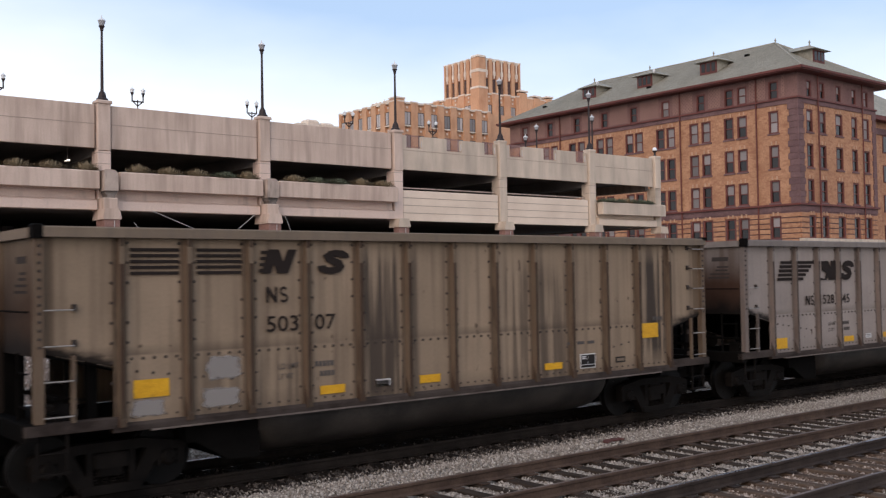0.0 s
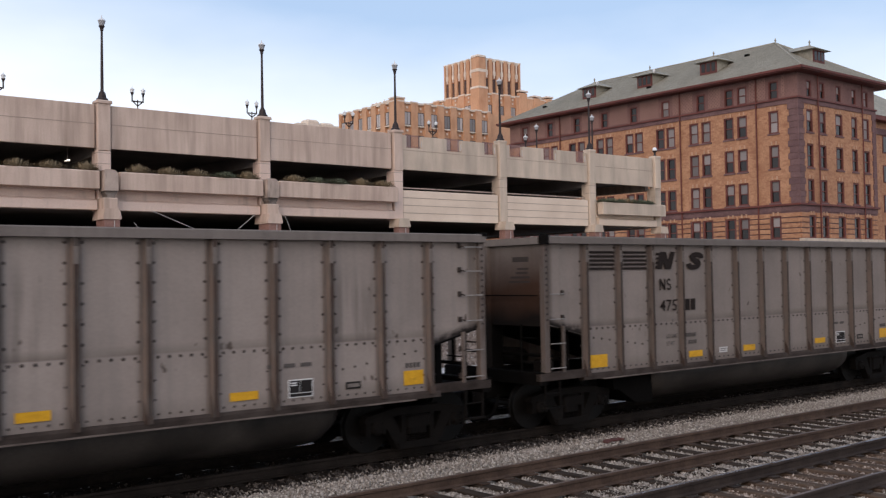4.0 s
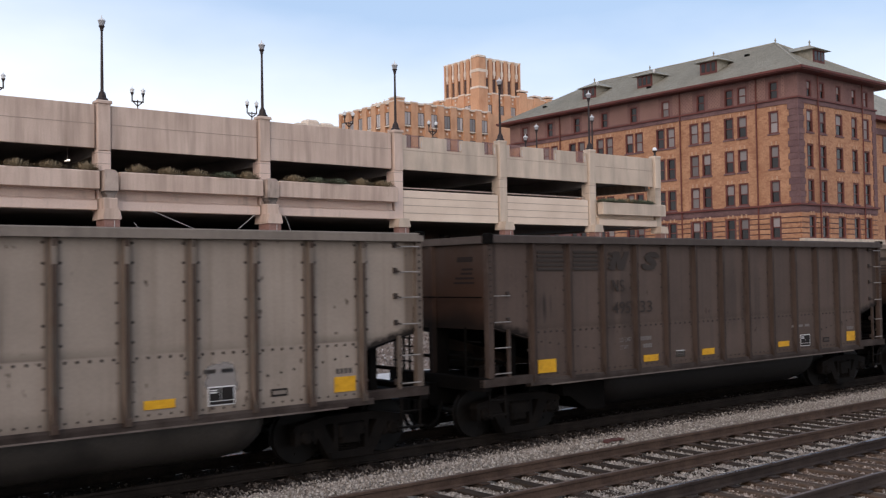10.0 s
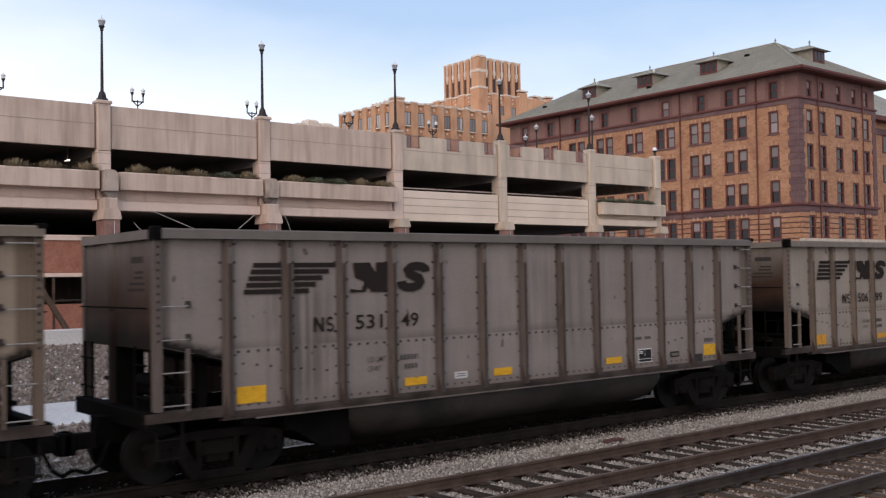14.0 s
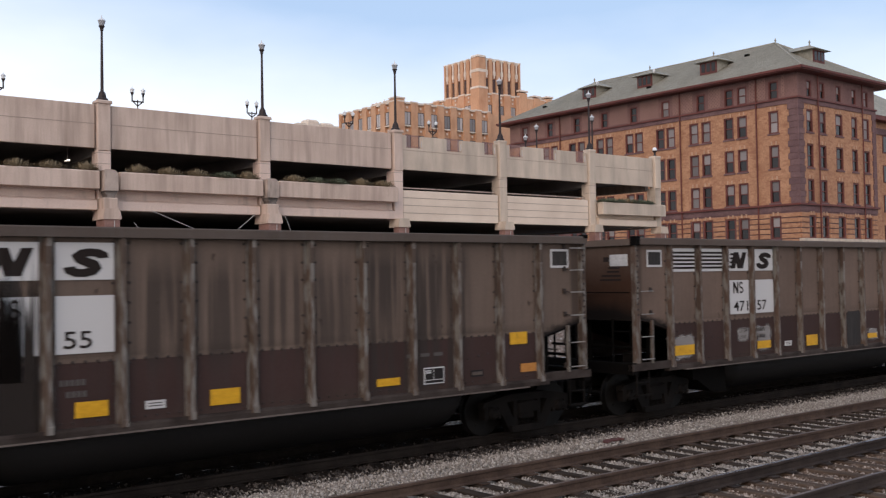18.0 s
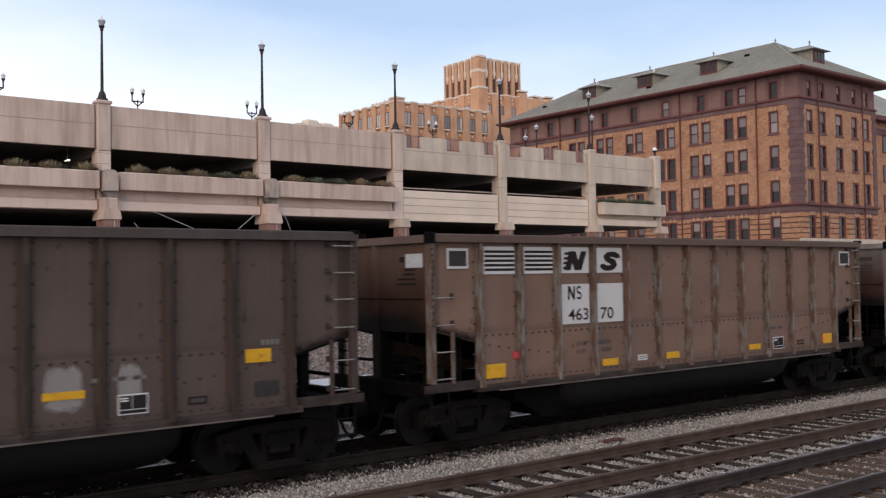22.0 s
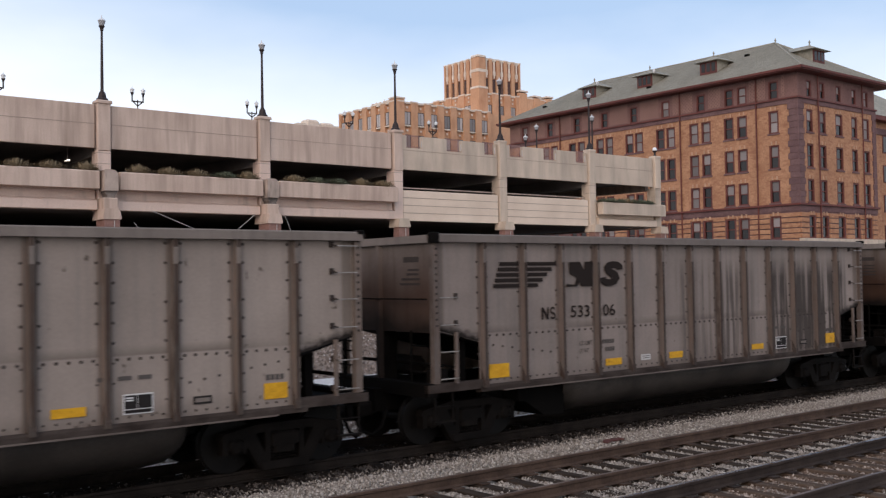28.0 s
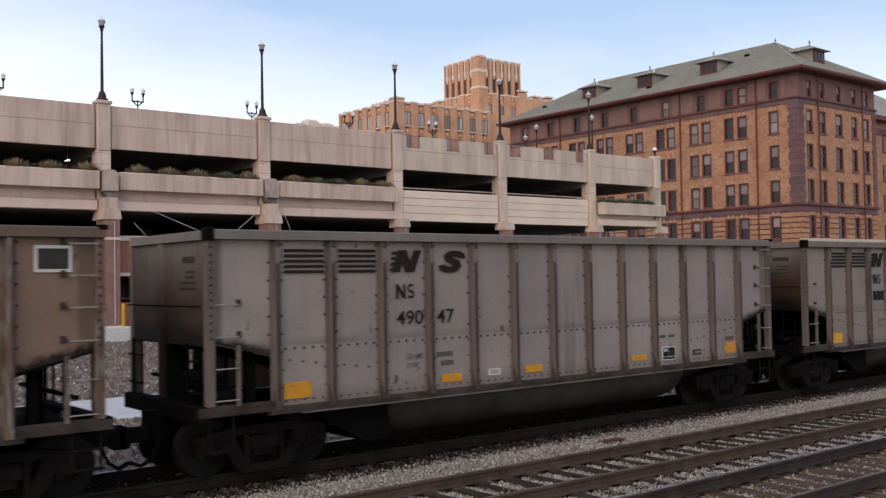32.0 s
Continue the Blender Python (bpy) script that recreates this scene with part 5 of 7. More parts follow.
def car_meshes():
    M = {}
    n, rim = -HALF, 1.42     # near and far faces of the body
    # side sheets, one per bay; those at the ends are cut off along the slope sheets
    for k in range(14):
        a, b = EDGES[k], EDGES[k + 1]
        g, marks = Geo(), 0
        if k in (0, 13):
            zc, zi = (2.38, 2.1)
            poly = [(a, zc), (b, zi), (b, ZT - 0.12), (a, ZT - 0.12)] if k == 0 else [(a, zi), (b, zc), (b, ZT - 0.12), (a, ZT - 0.12)]
            g.prism(poly, n + 0.07, n + 0.09, "y")
        else:
            g.box(a, b, n + 0.07, n + 0.09, ZS + 0.1, ZT - 0.12)
            g.box(a, b, n + 0.06, n + 0.07, 1.32, 2.275)
            marks = len(g.f)
            for q in range(5):
                x = a + 0.17 + (b - a - 0.34) * q / 4
                g.lathe([(0.018, -0.016), (0.027, 0)], (x, n + 0.06, 2.22), "y", 6)
                g.lathe([(0.014, -0.014), (0.021, 0)], (x, n + 0.06, ZS + 0.19), "y", 6)
            if k in (1, 2, 12, 11):
                for q in range(3):
                    x = a + 0.25 + q * 0.24
                    s = (x - 1.17) if k < 6 else (13.51 - x)
                    g.lathe([(0.016, -0.015), (0.024, 0)], (x, n + 0.06, 2.07 - 0.14 * s), "y", 6)
        M["panel", k] = rivet_slot(g.mesh("side_sheet", None), marks)
    # ribs: a hat section with side flanges and rivets
    for k, x in enumerate(RIBS):
        g = Geo().prism([(x - 0.05, n + 0.07), (x - 0.034, n - 0.04), (x + 0.034, n - 0.04), (x + 0.05, n + 0.07)], ZS + 0.08, ZT - 0.14, "z")
        g.box(x - 0.095, x + 0.095, n + 0.056, n + 0.07, ZS + 0.1, ZT - 0.14)
        caps = len(g.f)
        # bent gusset where the rib meets the chord
        g.prism([(n - 0.03, ZT - 0.14), (n - 0.042, ZT - 0.3), (n - 0.042, ZT - 0.52), (n + 0.06, ZT - 0.56), (n + 0.06, ZT - 0.14)], x - 0.037, x + 0.037, "x")
        marks = len(g.f)
        # rusty foot at the sill, and rivets along both flanges
        g.prism([(n - 0.048, ZS + 0.07), (n - 0.046, ZS + 0.17), (n + 0.06, ZS + 0.42), (n + 0.06, ZS + 0.07)], x - 0.055, x + 0.055, "x")
        for q in range(9):
            z = ZS + 0.4 + q * 0.285
            for s in (-0.12, 0.12):
                if (k * 7 + q * 3 + (s > 0)) % 8:
                    g.lathe([(0.016, -0.016), (0.025, 0)], (x + s, n + 0.068, z), "y", 6)
        me = rivet_slot(g.mesh("side_rib", None), marks)
        for _ in range(2):
            me.materials.append(RIVET)
        # the front of the rib is rustier than its flanks; the gusset keeps its paint
        me.polygons[3].material_index = 2
        for p in me.polygons[caps:marks]:
            p.material_index = 3
        for p in me.polygons[marks:marks + 6]:
            p.material_index = 2
        M["rib", k] = me
        f = Geo().prism([(x - 0.1, rim - 0.07), (x - 0.06, rim), (x + 0.06, rim), (x + 0.1, rim - 0.07)], ZS + 0.08, ZT - 0.14, "z")
        M["far_rib", k] = f.mesh("side_rib", None)
    M["chord"] = Geo().prism([(n - 0.07, ZT - 0.15), (n + 0.12, ZT - 0.15), (n + 0.12, ZT), (n - 0.05, ZT), (n - 0.07, ZT - 0.02)], -0.03, BODY + 0.03, "x").mesh("top_chord", None)
    M["far_chord"] = Geo().box(-0.03, BODY + 0.03, rim - 0.12, rim + 0.02, ZT - 0.15, ZT).mesh("top_chord", None)
    M["end_chord"] = Geo().box(-0.08, 0.06, n + 0.1, rim - 0.1, ZT - 0.16, ZT - 0.02).mesh("end_chord", None)
    M["gusset"] = Geo().cbox(-0.07, 0.08, n - 0.08, n + 0.1, ZT - 0.17, ZT + 0.03, 0.02).mesh("corner_gusset", None)
    M["sill"] = Geo().prism([(n - 0.015, ZS), (n + 0.14, ZS - 0.02), (n + 0.14, ZS + 0.12), (n + 0.0, ZS + 0.12), (n - 0.015, ZS + 0.08)], 1.05, BODY - 1.05, "x").mesh("side_sill", None)
    M["sill_edge"] = Geo().box(1.6, BODY - 1.6, n - 0.03, n + 0.05, ZS - 0.02, ZS + 0.004).mesh("sill_lip", None)
    far = [(0.05, 2.38), (1.17, 2.1), (1.17, ZS + 0.1)]
    far = far + [(BODY - x, z) for x, z in far[::-1]] + [(BODY - 0.05, ZT - 0.12), (0.05, ZT - 0.12)]
    M["far_wall"] = Geo().prism(far, rim - 0.09, rim - 0.07, "y").mesh("far_side", None)
    # corner post with a rivet strip
    g = Geo().box(-0.03, 0.1, n - 0.01, n + 0.11, 1.42, ZT - 0.15)
    marks = len(g.f)
    for q in range(14):
        g.lathe([(0.02, -0.014), (0.026, 0)], (0.035, n - 0.01, 2.45 + q * 0.115), "y", 6)
    M["post"] = rivet_slot(g.mesh("corner_post", None), marks)
    g = Geo().box(-0.03, 0.1, rim - 0.11, rim + 0.01, 1.42, ZT - 0.15)
    M["far_post"] = g.mesh("corner_post", None)
    # end wall with two posts, slope sheet beneath
    M["end"] = Geo().box(0.0, 0.03, n + 0.1, rim - 0.1, 2.32, ZT - 0.15).mesh("end_sheet", None)
    M["end_print"] = Geo().box(-0.006, 0.0, -0.5, 0.5, -0.5, 0.5).mesh("end_print", None)
    M["column"] = Geo().box(0.0, 0.3, 0.0, 0.26, 1.3, 2.4).mesh("brake_column", None)
    M["placard"] = Geo().box(-0.012, 0.0, -1.35, -0.85, 3.5, 3.75).mesh("end_placard", None)
    M["end_post"] = Geo().prism([(-0.07, -0.05), (0.0, -0.09), (0.0, 0.09), (-0.07, 0.05)], 1.3, ZT - 0.17, "z").mesh("end_post", None)
    M["slope"] = Geo().prism([(0.02, 2.36), (0.08, 2.36), (4.6, 1.24), (4.5, 1.2)], n + 0.09, rim - 0.09, "y").mesh("slope_sheet", None)
    M["platform"] = Geo().box(-0.12, 1.15, n + 0.02, rim - 0.02, 1.26, 1.34).mesh("end_platform", None)
    M["end_sill"] = Geo().cbox(-0.16, 0.05, n + 0.0, rim, 1.18, 1.43, 0.02).mesh("end_sill", None)
    M["step_sill"] = Geo().cbox(-0.16, 1.2, n - 0.005, n + 0.14, 1.26, 1.42, 0.02).mesh("side_step_sill", None)
    # tub below the sill
    half = [(1.31, 1.24), (1.34, 1.14), (1.33, 1.0), (1.27, 0.86), (1.15, 0.72), (0.98, 0.6), (0.76, 0.51), (0.5, 0.455), (0.2, 0.43)]
    prof = [(-y, z) for y, z in half] + half[::-1]
    g = Geo()
    m = len(prof)
    rings = [(3.52, 0.78, 0.985), (3.95, 0.99, 1.0), (4.1, 1, 1), (BODY - 3.5, 1, 1), (BODY - 3.15, 0.95, 0.975), (BODY - 2.97, 0.8, 0.9), (BODY - 2.9, 0.5, 0.75)]
    vs = [(x, y * s, 1.24 + (z - 1.24) * d) for x, d, s in rings for y, z in prof]
    fs = [(j * m + i, j * m + i + 1, (j + 1) * m + i + 1, (j + 1) * m + i) for j in range(len(rings) - 1) for i in range(m - 1)]
    fs += [tuple(range(m)), tuple(range(len(vs) - 1, len(vs) - m - 1, -1))]
    M["tub"] = g.add(vs, fs).mesh("tub", None, True)
    # black slope sheets that close the tub: long and shallow at the front, short at the rear
    M["tub_end"] = Geo().prism([(2.25, 1.24), (2.3, 0.88), (2.46, 0.87), (2.98, 0.55), (3.54, 0.52), (3.54, 1.22)], -1.24, 1.24, "y").mesh("tub_end", None)
    M["tub_tail"] = Geo().prism([(2.62, 1.24), (2.7, 1.0), (2.95, 0.9), (2.95, 1.22)], -0.95, 0.95, "y").mesh("tub_end", None)
    M["floor"] = Geo().box(1.1, BODY - 1.1, n + 0.1, rim - 0.1, 1.24, 1.3).mesh("floor_pan", None)
    M["draft"] = Geo().box(-0.35, 2.4, -0.18, 0.18, 0.84, 1.26).mesh("draft_sill", None)
    g = Geo().cbox(-0.82, -0.3, -0.09, 0.09, 0.78, 1.02, 0.03).cbox(-0.9, -0.66, -0.2, 0.16, 0.72, 1.06, 0.05)
    M["coupler"] = g.mesh("coupler", None)
    g = Geo()
    pts = [(-0.3, -0.5, 0.95), (-0.45, -0.52, 0.6), (-0.62, -0.48, 0.48), (-0.79, -0.42, 0.55)]
    for p, q in zip(pts[:-1], pts[1:]):
        g.tube(p, q, 0.032, 6)
    M["hose"] = g.mesh("air_hose", None)
    # ladder: one stile, rungs, steps below
    M["stile"] = Geo().box(0.46, 0.52, n - 0.02, n + 0.03, 1.4, 2.32).mesh("ladder_stile", None)
    g = Geo().tube((0.08, n - 0.06, 0), (0.48, n - 0.06, 0), 0.012, 6)
    bare = len(g.f)
    g.tube((0.48, n - 0.06, 0), (0.52, n + 0.05, 0.03), 0.013, 6).box(0.49, 0.555, n + 0.03, n + 0.075, -0.02, 0.075)
    M["rung"] = rivet_slot(g.mesh("ladder_rung", None), bare)
    g = Geo().box(0.0, 0.035, n + 0.04, n + 0.07, 0.73, 1.3).box(0.4, 0.435, n + 0.04, n + 0.07, 0.73, 1.3)
    g.box(-0.02, 0.455, n + 0.0, n + 0.09, 0.715, 0.745).tube((0.0, n + 0.05, 1.0), (0.43, n + 0.05, 1.0), 0.016, 6)
    M["stirrup"] = g.mesh("stirrup_step", None)
    g = Geo()
    for yy in (0.82, 1.2, -0.95):
        g.tube((-0.07, yy, 1.4), (-0.07, yy, 2.36), 0.024, 6)
    for z in (1.62, 2.09):
        g.tube((-0.07, 0.75, z), (-0.07, 1.4, z), 0.016, 6)
        g.tube((-0.07, -1.4, z), (-0.07, -0.95, z), 0.016, 6)
    g.tube((-0.09, n + 0.12, 2.93), (-0.09, 1.35, 2.93), 0.014, 6)
    for yy in (-1.2, -0.4, 0.45, 1.2):
        g.tube((-0.09, yy, 2.93), (0.01, yy, 2.93), 0.012, 5)
    M["end_rail"] = g.mesh("end_handrail", None)
    M["brace"] = Geo().box(0.78, 0.92, n + 0.28, n + 0.42, 1.3, 2.3).mesh("end_brace", None)
    M["stand"] = Geo().tube((0.62, n + 0.7, 1.34), (0.62, n + 0.7, 2.2), 0.04, 6).mesh("brake_stand", None)
    M["pipe"] = Geo().tube((0.3, n + 0.15, 1.72), (0.3, rim - 0.15, 1.72), 0.035, 6).mesh("brake_pipe", None)
    # brake gear on the leading platform
    M["reservoir"] = Geo().lathe([(0.17, -0.45), (0.19, -0.4), (0.19, 0.4), (0.17, 0.45)], (0.75, 0.35, 1.62), "y", 12).mesh("air_reservoir", None)
    M["valve"] = Geo().cbox(0.35, 0.62, n + 0.4, n + 0.75, 1.34, 1.62, 0.03).mesh("brake_valve", None)
    M["rod"] = Geo().tube((0.2, n + 0.3, 1.5), (1.1, n + 0.9, 1.55), 0.03, 6).mesh("brake_rod", None)
    M["lever"] = Geo().tube((0.3, n + 0.5, 1.75), (1.0, n + 0.5, 1.6), 0.02, 6).mesh("brake_lever", None)
    M["bolster"] = Geo().cbox(-0.2, 0.2, -1.1, 1.1, 0.52, 0.86, 0.04).mesh("truck_bolster", None)
    # truck side frame, with windows between column and journals
    g = Geo()
    for s in (-1, 1):
        yy = s * 1.0
        y0, y1 = yy - 0.09, yy + 0.09
        g.prism([(-1.16, 0.8), (-1.12, 0.9), (-0.5, 1.01), (0.5, 1.01), (1.12, 0.9), (1.16, 0.8), (0.72, 0.79), (0.48, 0.87), (-0.48, 0.87), (-0.72, 0.79)], y0, y1, "y")
        g.prism([(-0.42, 0.27), (0.42, 0.27), (0.46, 0.4), (-0.46, 0.4)], y0 - 0.02, y1 + 0.02, "y")
        for d in (-1, 1):
            g.prism([(d * 0.54, 0.86), (d * 0.78, 0.8), (d * 0.44, 0.27), (d * 0.27, 0.36)], y0, y1, "y")
            g.box(*sorted((d * 0.27, d * 0.36)), y0, y1, 0.4, 0.88)
            g.box(*sorted((d * 0.7, d * 0.77)), y0, y1, 0.57, 0.82)
            g.box(*sorted((d * 1.02, d * 1.12)), y0, y1, 0.57, 0.84)
            g.lathe([(0.09, -0.13), (0.13, -0.1), (0.13, 0.1), (0.09, 0.13)], (d * 0.89, yy, 0.69), "y", 12)
            for e in (0, 1, 2):
                g.lathe([(0.02, -0.15), (0.02, -0.12)], (d * 0.89 + 0.07 * math.cos(e * 2.1 + 1.6), yy, 0.69 + 0.07 * math.sin(e * 2.1 + 1.6)), "y", 6)
        # spring nest under the bolster end
        for c in (-0.2, -0.067, 0.067, 0.2):
            for e in range(5):
                g.lathe([(0.045, -0.014), (0.058, 0.0), (0.045, 0.014)], (c, yy, 0.425 + e * 0.044), "z", 8)
        g.cbox(-0.26, 0.26, yy - 0.13, yy + 0.13, 0.64, 0.85, 0.03)
        if s < 0:
            M["frame_near"] = g.mesh("truck_side_frame", None)
            g = Geo()
        else:
            M["frame_far"] = g.mesh("truck_side_frame", None)
    g = Geo().tube((0, -1.0, 0), (0, 1.0, 0), 0.08, 10)
    for s in (-0.72, 0.72):
        o = -0.05 if s < 0 else 0.05
        g.lathe([(0.46, -0.06), (0.47, -0.055), (0.46, 0.05), (0.485, 0.06), (0.485, 0.07), (0.40, 0.07)], (0, s, 0), "y", 28)
        g.lathe([(0.12, -0.1), (0.12, 0.1)], (0, s, 0), "y", 12)
        for k in range(3):
            a = k * 2.094
            g.lathe([(0.03, -0.075), (0.03, -0.06)], (0.3 * math.cos(a), s, 0.3 * math.sin(a)), "y", 6)
    M["wheelset"] = g.mesh("wheelset", None)
    # flat markings, a hair proud of the sheet
    y = n + 0.055
    M["patch"] = Geo().prism([(0.0, 0.12), (0.1, 0.0), (0.55, 0.03), (0.9, 0.0), (1.0, 0.15), (0.97, 0.6), (1.0, 0.88), (0.86, 1.0), (0.4, 0.97), (0.12, 1.0), (0.0, 0.84), (0.03, 0.5)], -0.002, 0.002, "y").mesh("marking", None)
    M["mark"] = Geo().box(0, 1, -0.004, 0.004, 0, 1).mesh("marking", None)
    return M


LIP = surf("worn_sill_edge", (0.085, 0.064, 0.053), (0.16, 0.128, 0.11), 1.2, stretch=(2, 1, 1), rough=0.7, bump=0.1)
CM = car_meshes()
SHEET = -HALF + 0.052      # just proud of the side sheet


def mark(car, name, x0, x1, z0, z1, mat, lift=0.0, label="", key="mark"):
    ob = part(name, CM[key], mat, car, label)
    ob.matrix_basis = Matrix.Translation((x0, SHEET - lift, z0)) @ Matrix.Diagonal((x1 - x0, 1, z1 - z0, 1))
    return ob


TEXTS = {}


def lettering(car, text, x0, x1, z0, z1, mat, lift=0.004):
    """Painted characters in the built-in font, stretched to a box on the side sheet."""
    if text not in TEXTS:
        cu = bpy.data.curves.new("lettering", "FONT")
        cu.body = text
        cu.offset = 0.03 if len(text) == 1 else 0.008
        cu.resolution_u = 3
        tmp = new("lettering_source", cu)
        me = bpy.data.meshes.new_from_object(tmp)
        bpy.data.objects.remove(tmp)
        co = np.empty(len(me.vertices) * 3)
        me.vertices.foreach_get("co", co)
        co = co.reshape(-1, 3)
        lo, hi = co.min(0), co.max(0)
        w = (co - lo) / np.maximum(hi - lo, 1e-6)
        co = np.stack([w[:, 0], np.zeros(len(w)), w[:, 1]], 1)
        me.vertices.foreach_set("co", co.reshape(-1))
        me.materials.clear()
        me.materials.append(None)
        me.name = "lettering"
        TEXTS[text] = me
    ob = part("lettering", TEXTS[text], mat, car)
    ob.matrix_basis = Matrix.Translation((x0, SHEET - 0.006 - lift, z0)) @ Matrix.Diagonal((x1 - x0, 1, z1 - z0, 1))
    return ob


def ribbon(path, w):
    """The outline of a band of half-width w along a path, as one polygon."""
    near, away = [], []
    for k, (x, z) in enumerate(path):
        (x0, z0), (x1, z1) = path[max(0, k - 1)], path[min(len(path) - 1, k + 1)]
        h = math.hypot(x1 - x0, z1 - z0)
        dx, dz = (z1 - z0) / h * w * 1.1, (x1 - x0) / h * w
        near.append((x - dx, z + dz))
        away.append((x + dx, z - dz))
    return near + away[::-1]


CURL = [(0.9, 0.66), (0.88, 0.77), (0.76, 0.84), (0.56, 0.86), (0.37, 0.82), (0.27, 0.72), (0.34, 0.61), (0.52, 0.53), (0.7, 0.45), (0.76, 0.33), (0.68, 0.2), (0.5, 0.14), (0.28, 0.15), (0.15, 0.22), (0.11, 0.35)]


def slanted_mark(kind):
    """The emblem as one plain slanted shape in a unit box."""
    if kind == "block":
        poly = [(0.1, 0.98), (0.52, 1), (0.686, 0.64), (0.7, 1), (1, 1), (0.98, 0), (0.56, 0), (0.47, 0.2), (0.4, 0), (0, 0), (0.02, 0.12), (0.3, 0.06), (0.4, 0.36), (0.14, 0.5)]
    elif kind == "zig":
        poly = [(0, 0), (0.26, 0), (0.343, 0.415), (0.43, 0), (0.75, 0), (1, 1), (0.75, 1), (0.607, 0.49), (0.5, 1), (0.2, 1)]
        for k in (3, 2, 1, 0):
            z = 0.06 + 0.25 * k
            out = -0.02 - 0.02 * (3 - k)
            poly += [(0.2 * (z + 0.13), z + 0.13), (out + 0.02, z + 0.13), (out, z), (0.2 * z, z)]
    else:
        poly = ribbon([(x + 0.1 * (z - 0.5), z) for x, z in CURL], 0.14)
    return Geo().prism(poly, -0.003, 0.003, "y").mesh("emblem", None)


def bow(cx, cz, rx, rz, a0, a1, steps=9):
    return [(cx + rx * math.cos(radians(a0 + (a1 - a0) * k / steps)), cz + rz * math.sin(radians(a0 + (a1 - a0) * k / steps))) for k in range(steps + 1)]


SLIM_S = bow(0.5, 0.715, 0.34, 0.225, 30, 250) + bow(0.5, 0.275, 0.38, 0.215, 70, -150)


def round_mark(kind):
    """Two plain cream strokes: an open ring, and a stem with a bow and a leg."""
    if kind == "ring":
        return Geo().prism(ribbon(bow(0.52, 0.5, 0.4, 0.4, 42, 318, 16), 0.1), -0.002, 0.002, "y").mesh("emblem", None)
    g = Geo().box(0.0, 0.22, -0.002, 0.002, 0, 1).prism([(0.42, 0.46), (0.66, 0.46), (1.0, 0), (0.74, 0)], -0.002, 0.002, "y")
    return g.prism(ribbon([(0.22, 0.91)] + bow(0.56, 0.68, 0.3, 0.23, 90, -90, 8) + [(0.22, 0.45)], 0.09), -0.002, 0.002, "y").mesh("emblem", None)


def slim_mark():
    g = Geo().prism([(0, 0), (0.1, 0), (0.1, 0.66), (0.37, 0), (0.49, 0), (0.49, 1), (0.39, 1), (0.39, 0.34), (0.12, 1), (0, 1)], -0.002, 0.002, "y")
    g.prism([(0.58 + 0.42 * x, z) for x, z in ribbon(SLIM_S, 0.075)], -0.002, 0.002, "y")
    return g.mesh("emblem", None)


CM["ring"], CM["bow"] = round_mark("ring"), round_mark("bow")
CM["block"], CM["zig"], CM["curl"], CM["slim"] = slanted_mark("block"), slanted_mark("zig"), slanted_mark("curl"), slim_mark()


def emblem(car, key, x0, x1, z0, z1, mat, lift=0.004):
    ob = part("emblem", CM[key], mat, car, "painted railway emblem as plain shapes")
    ob.matrix_basis = Matrix.Translation((x0, SHEET - 0.006 - lift, z0)) @ Matrix.Diagonal((x1 - x0, 1, z1 - z0, 1))


def flip(k):
    """Turns an end part to the trailing end."""
    return Matrix.Translation((BODY, 0, 0)) @ Matrix.Diagonal((-1, 1, 1, 1))


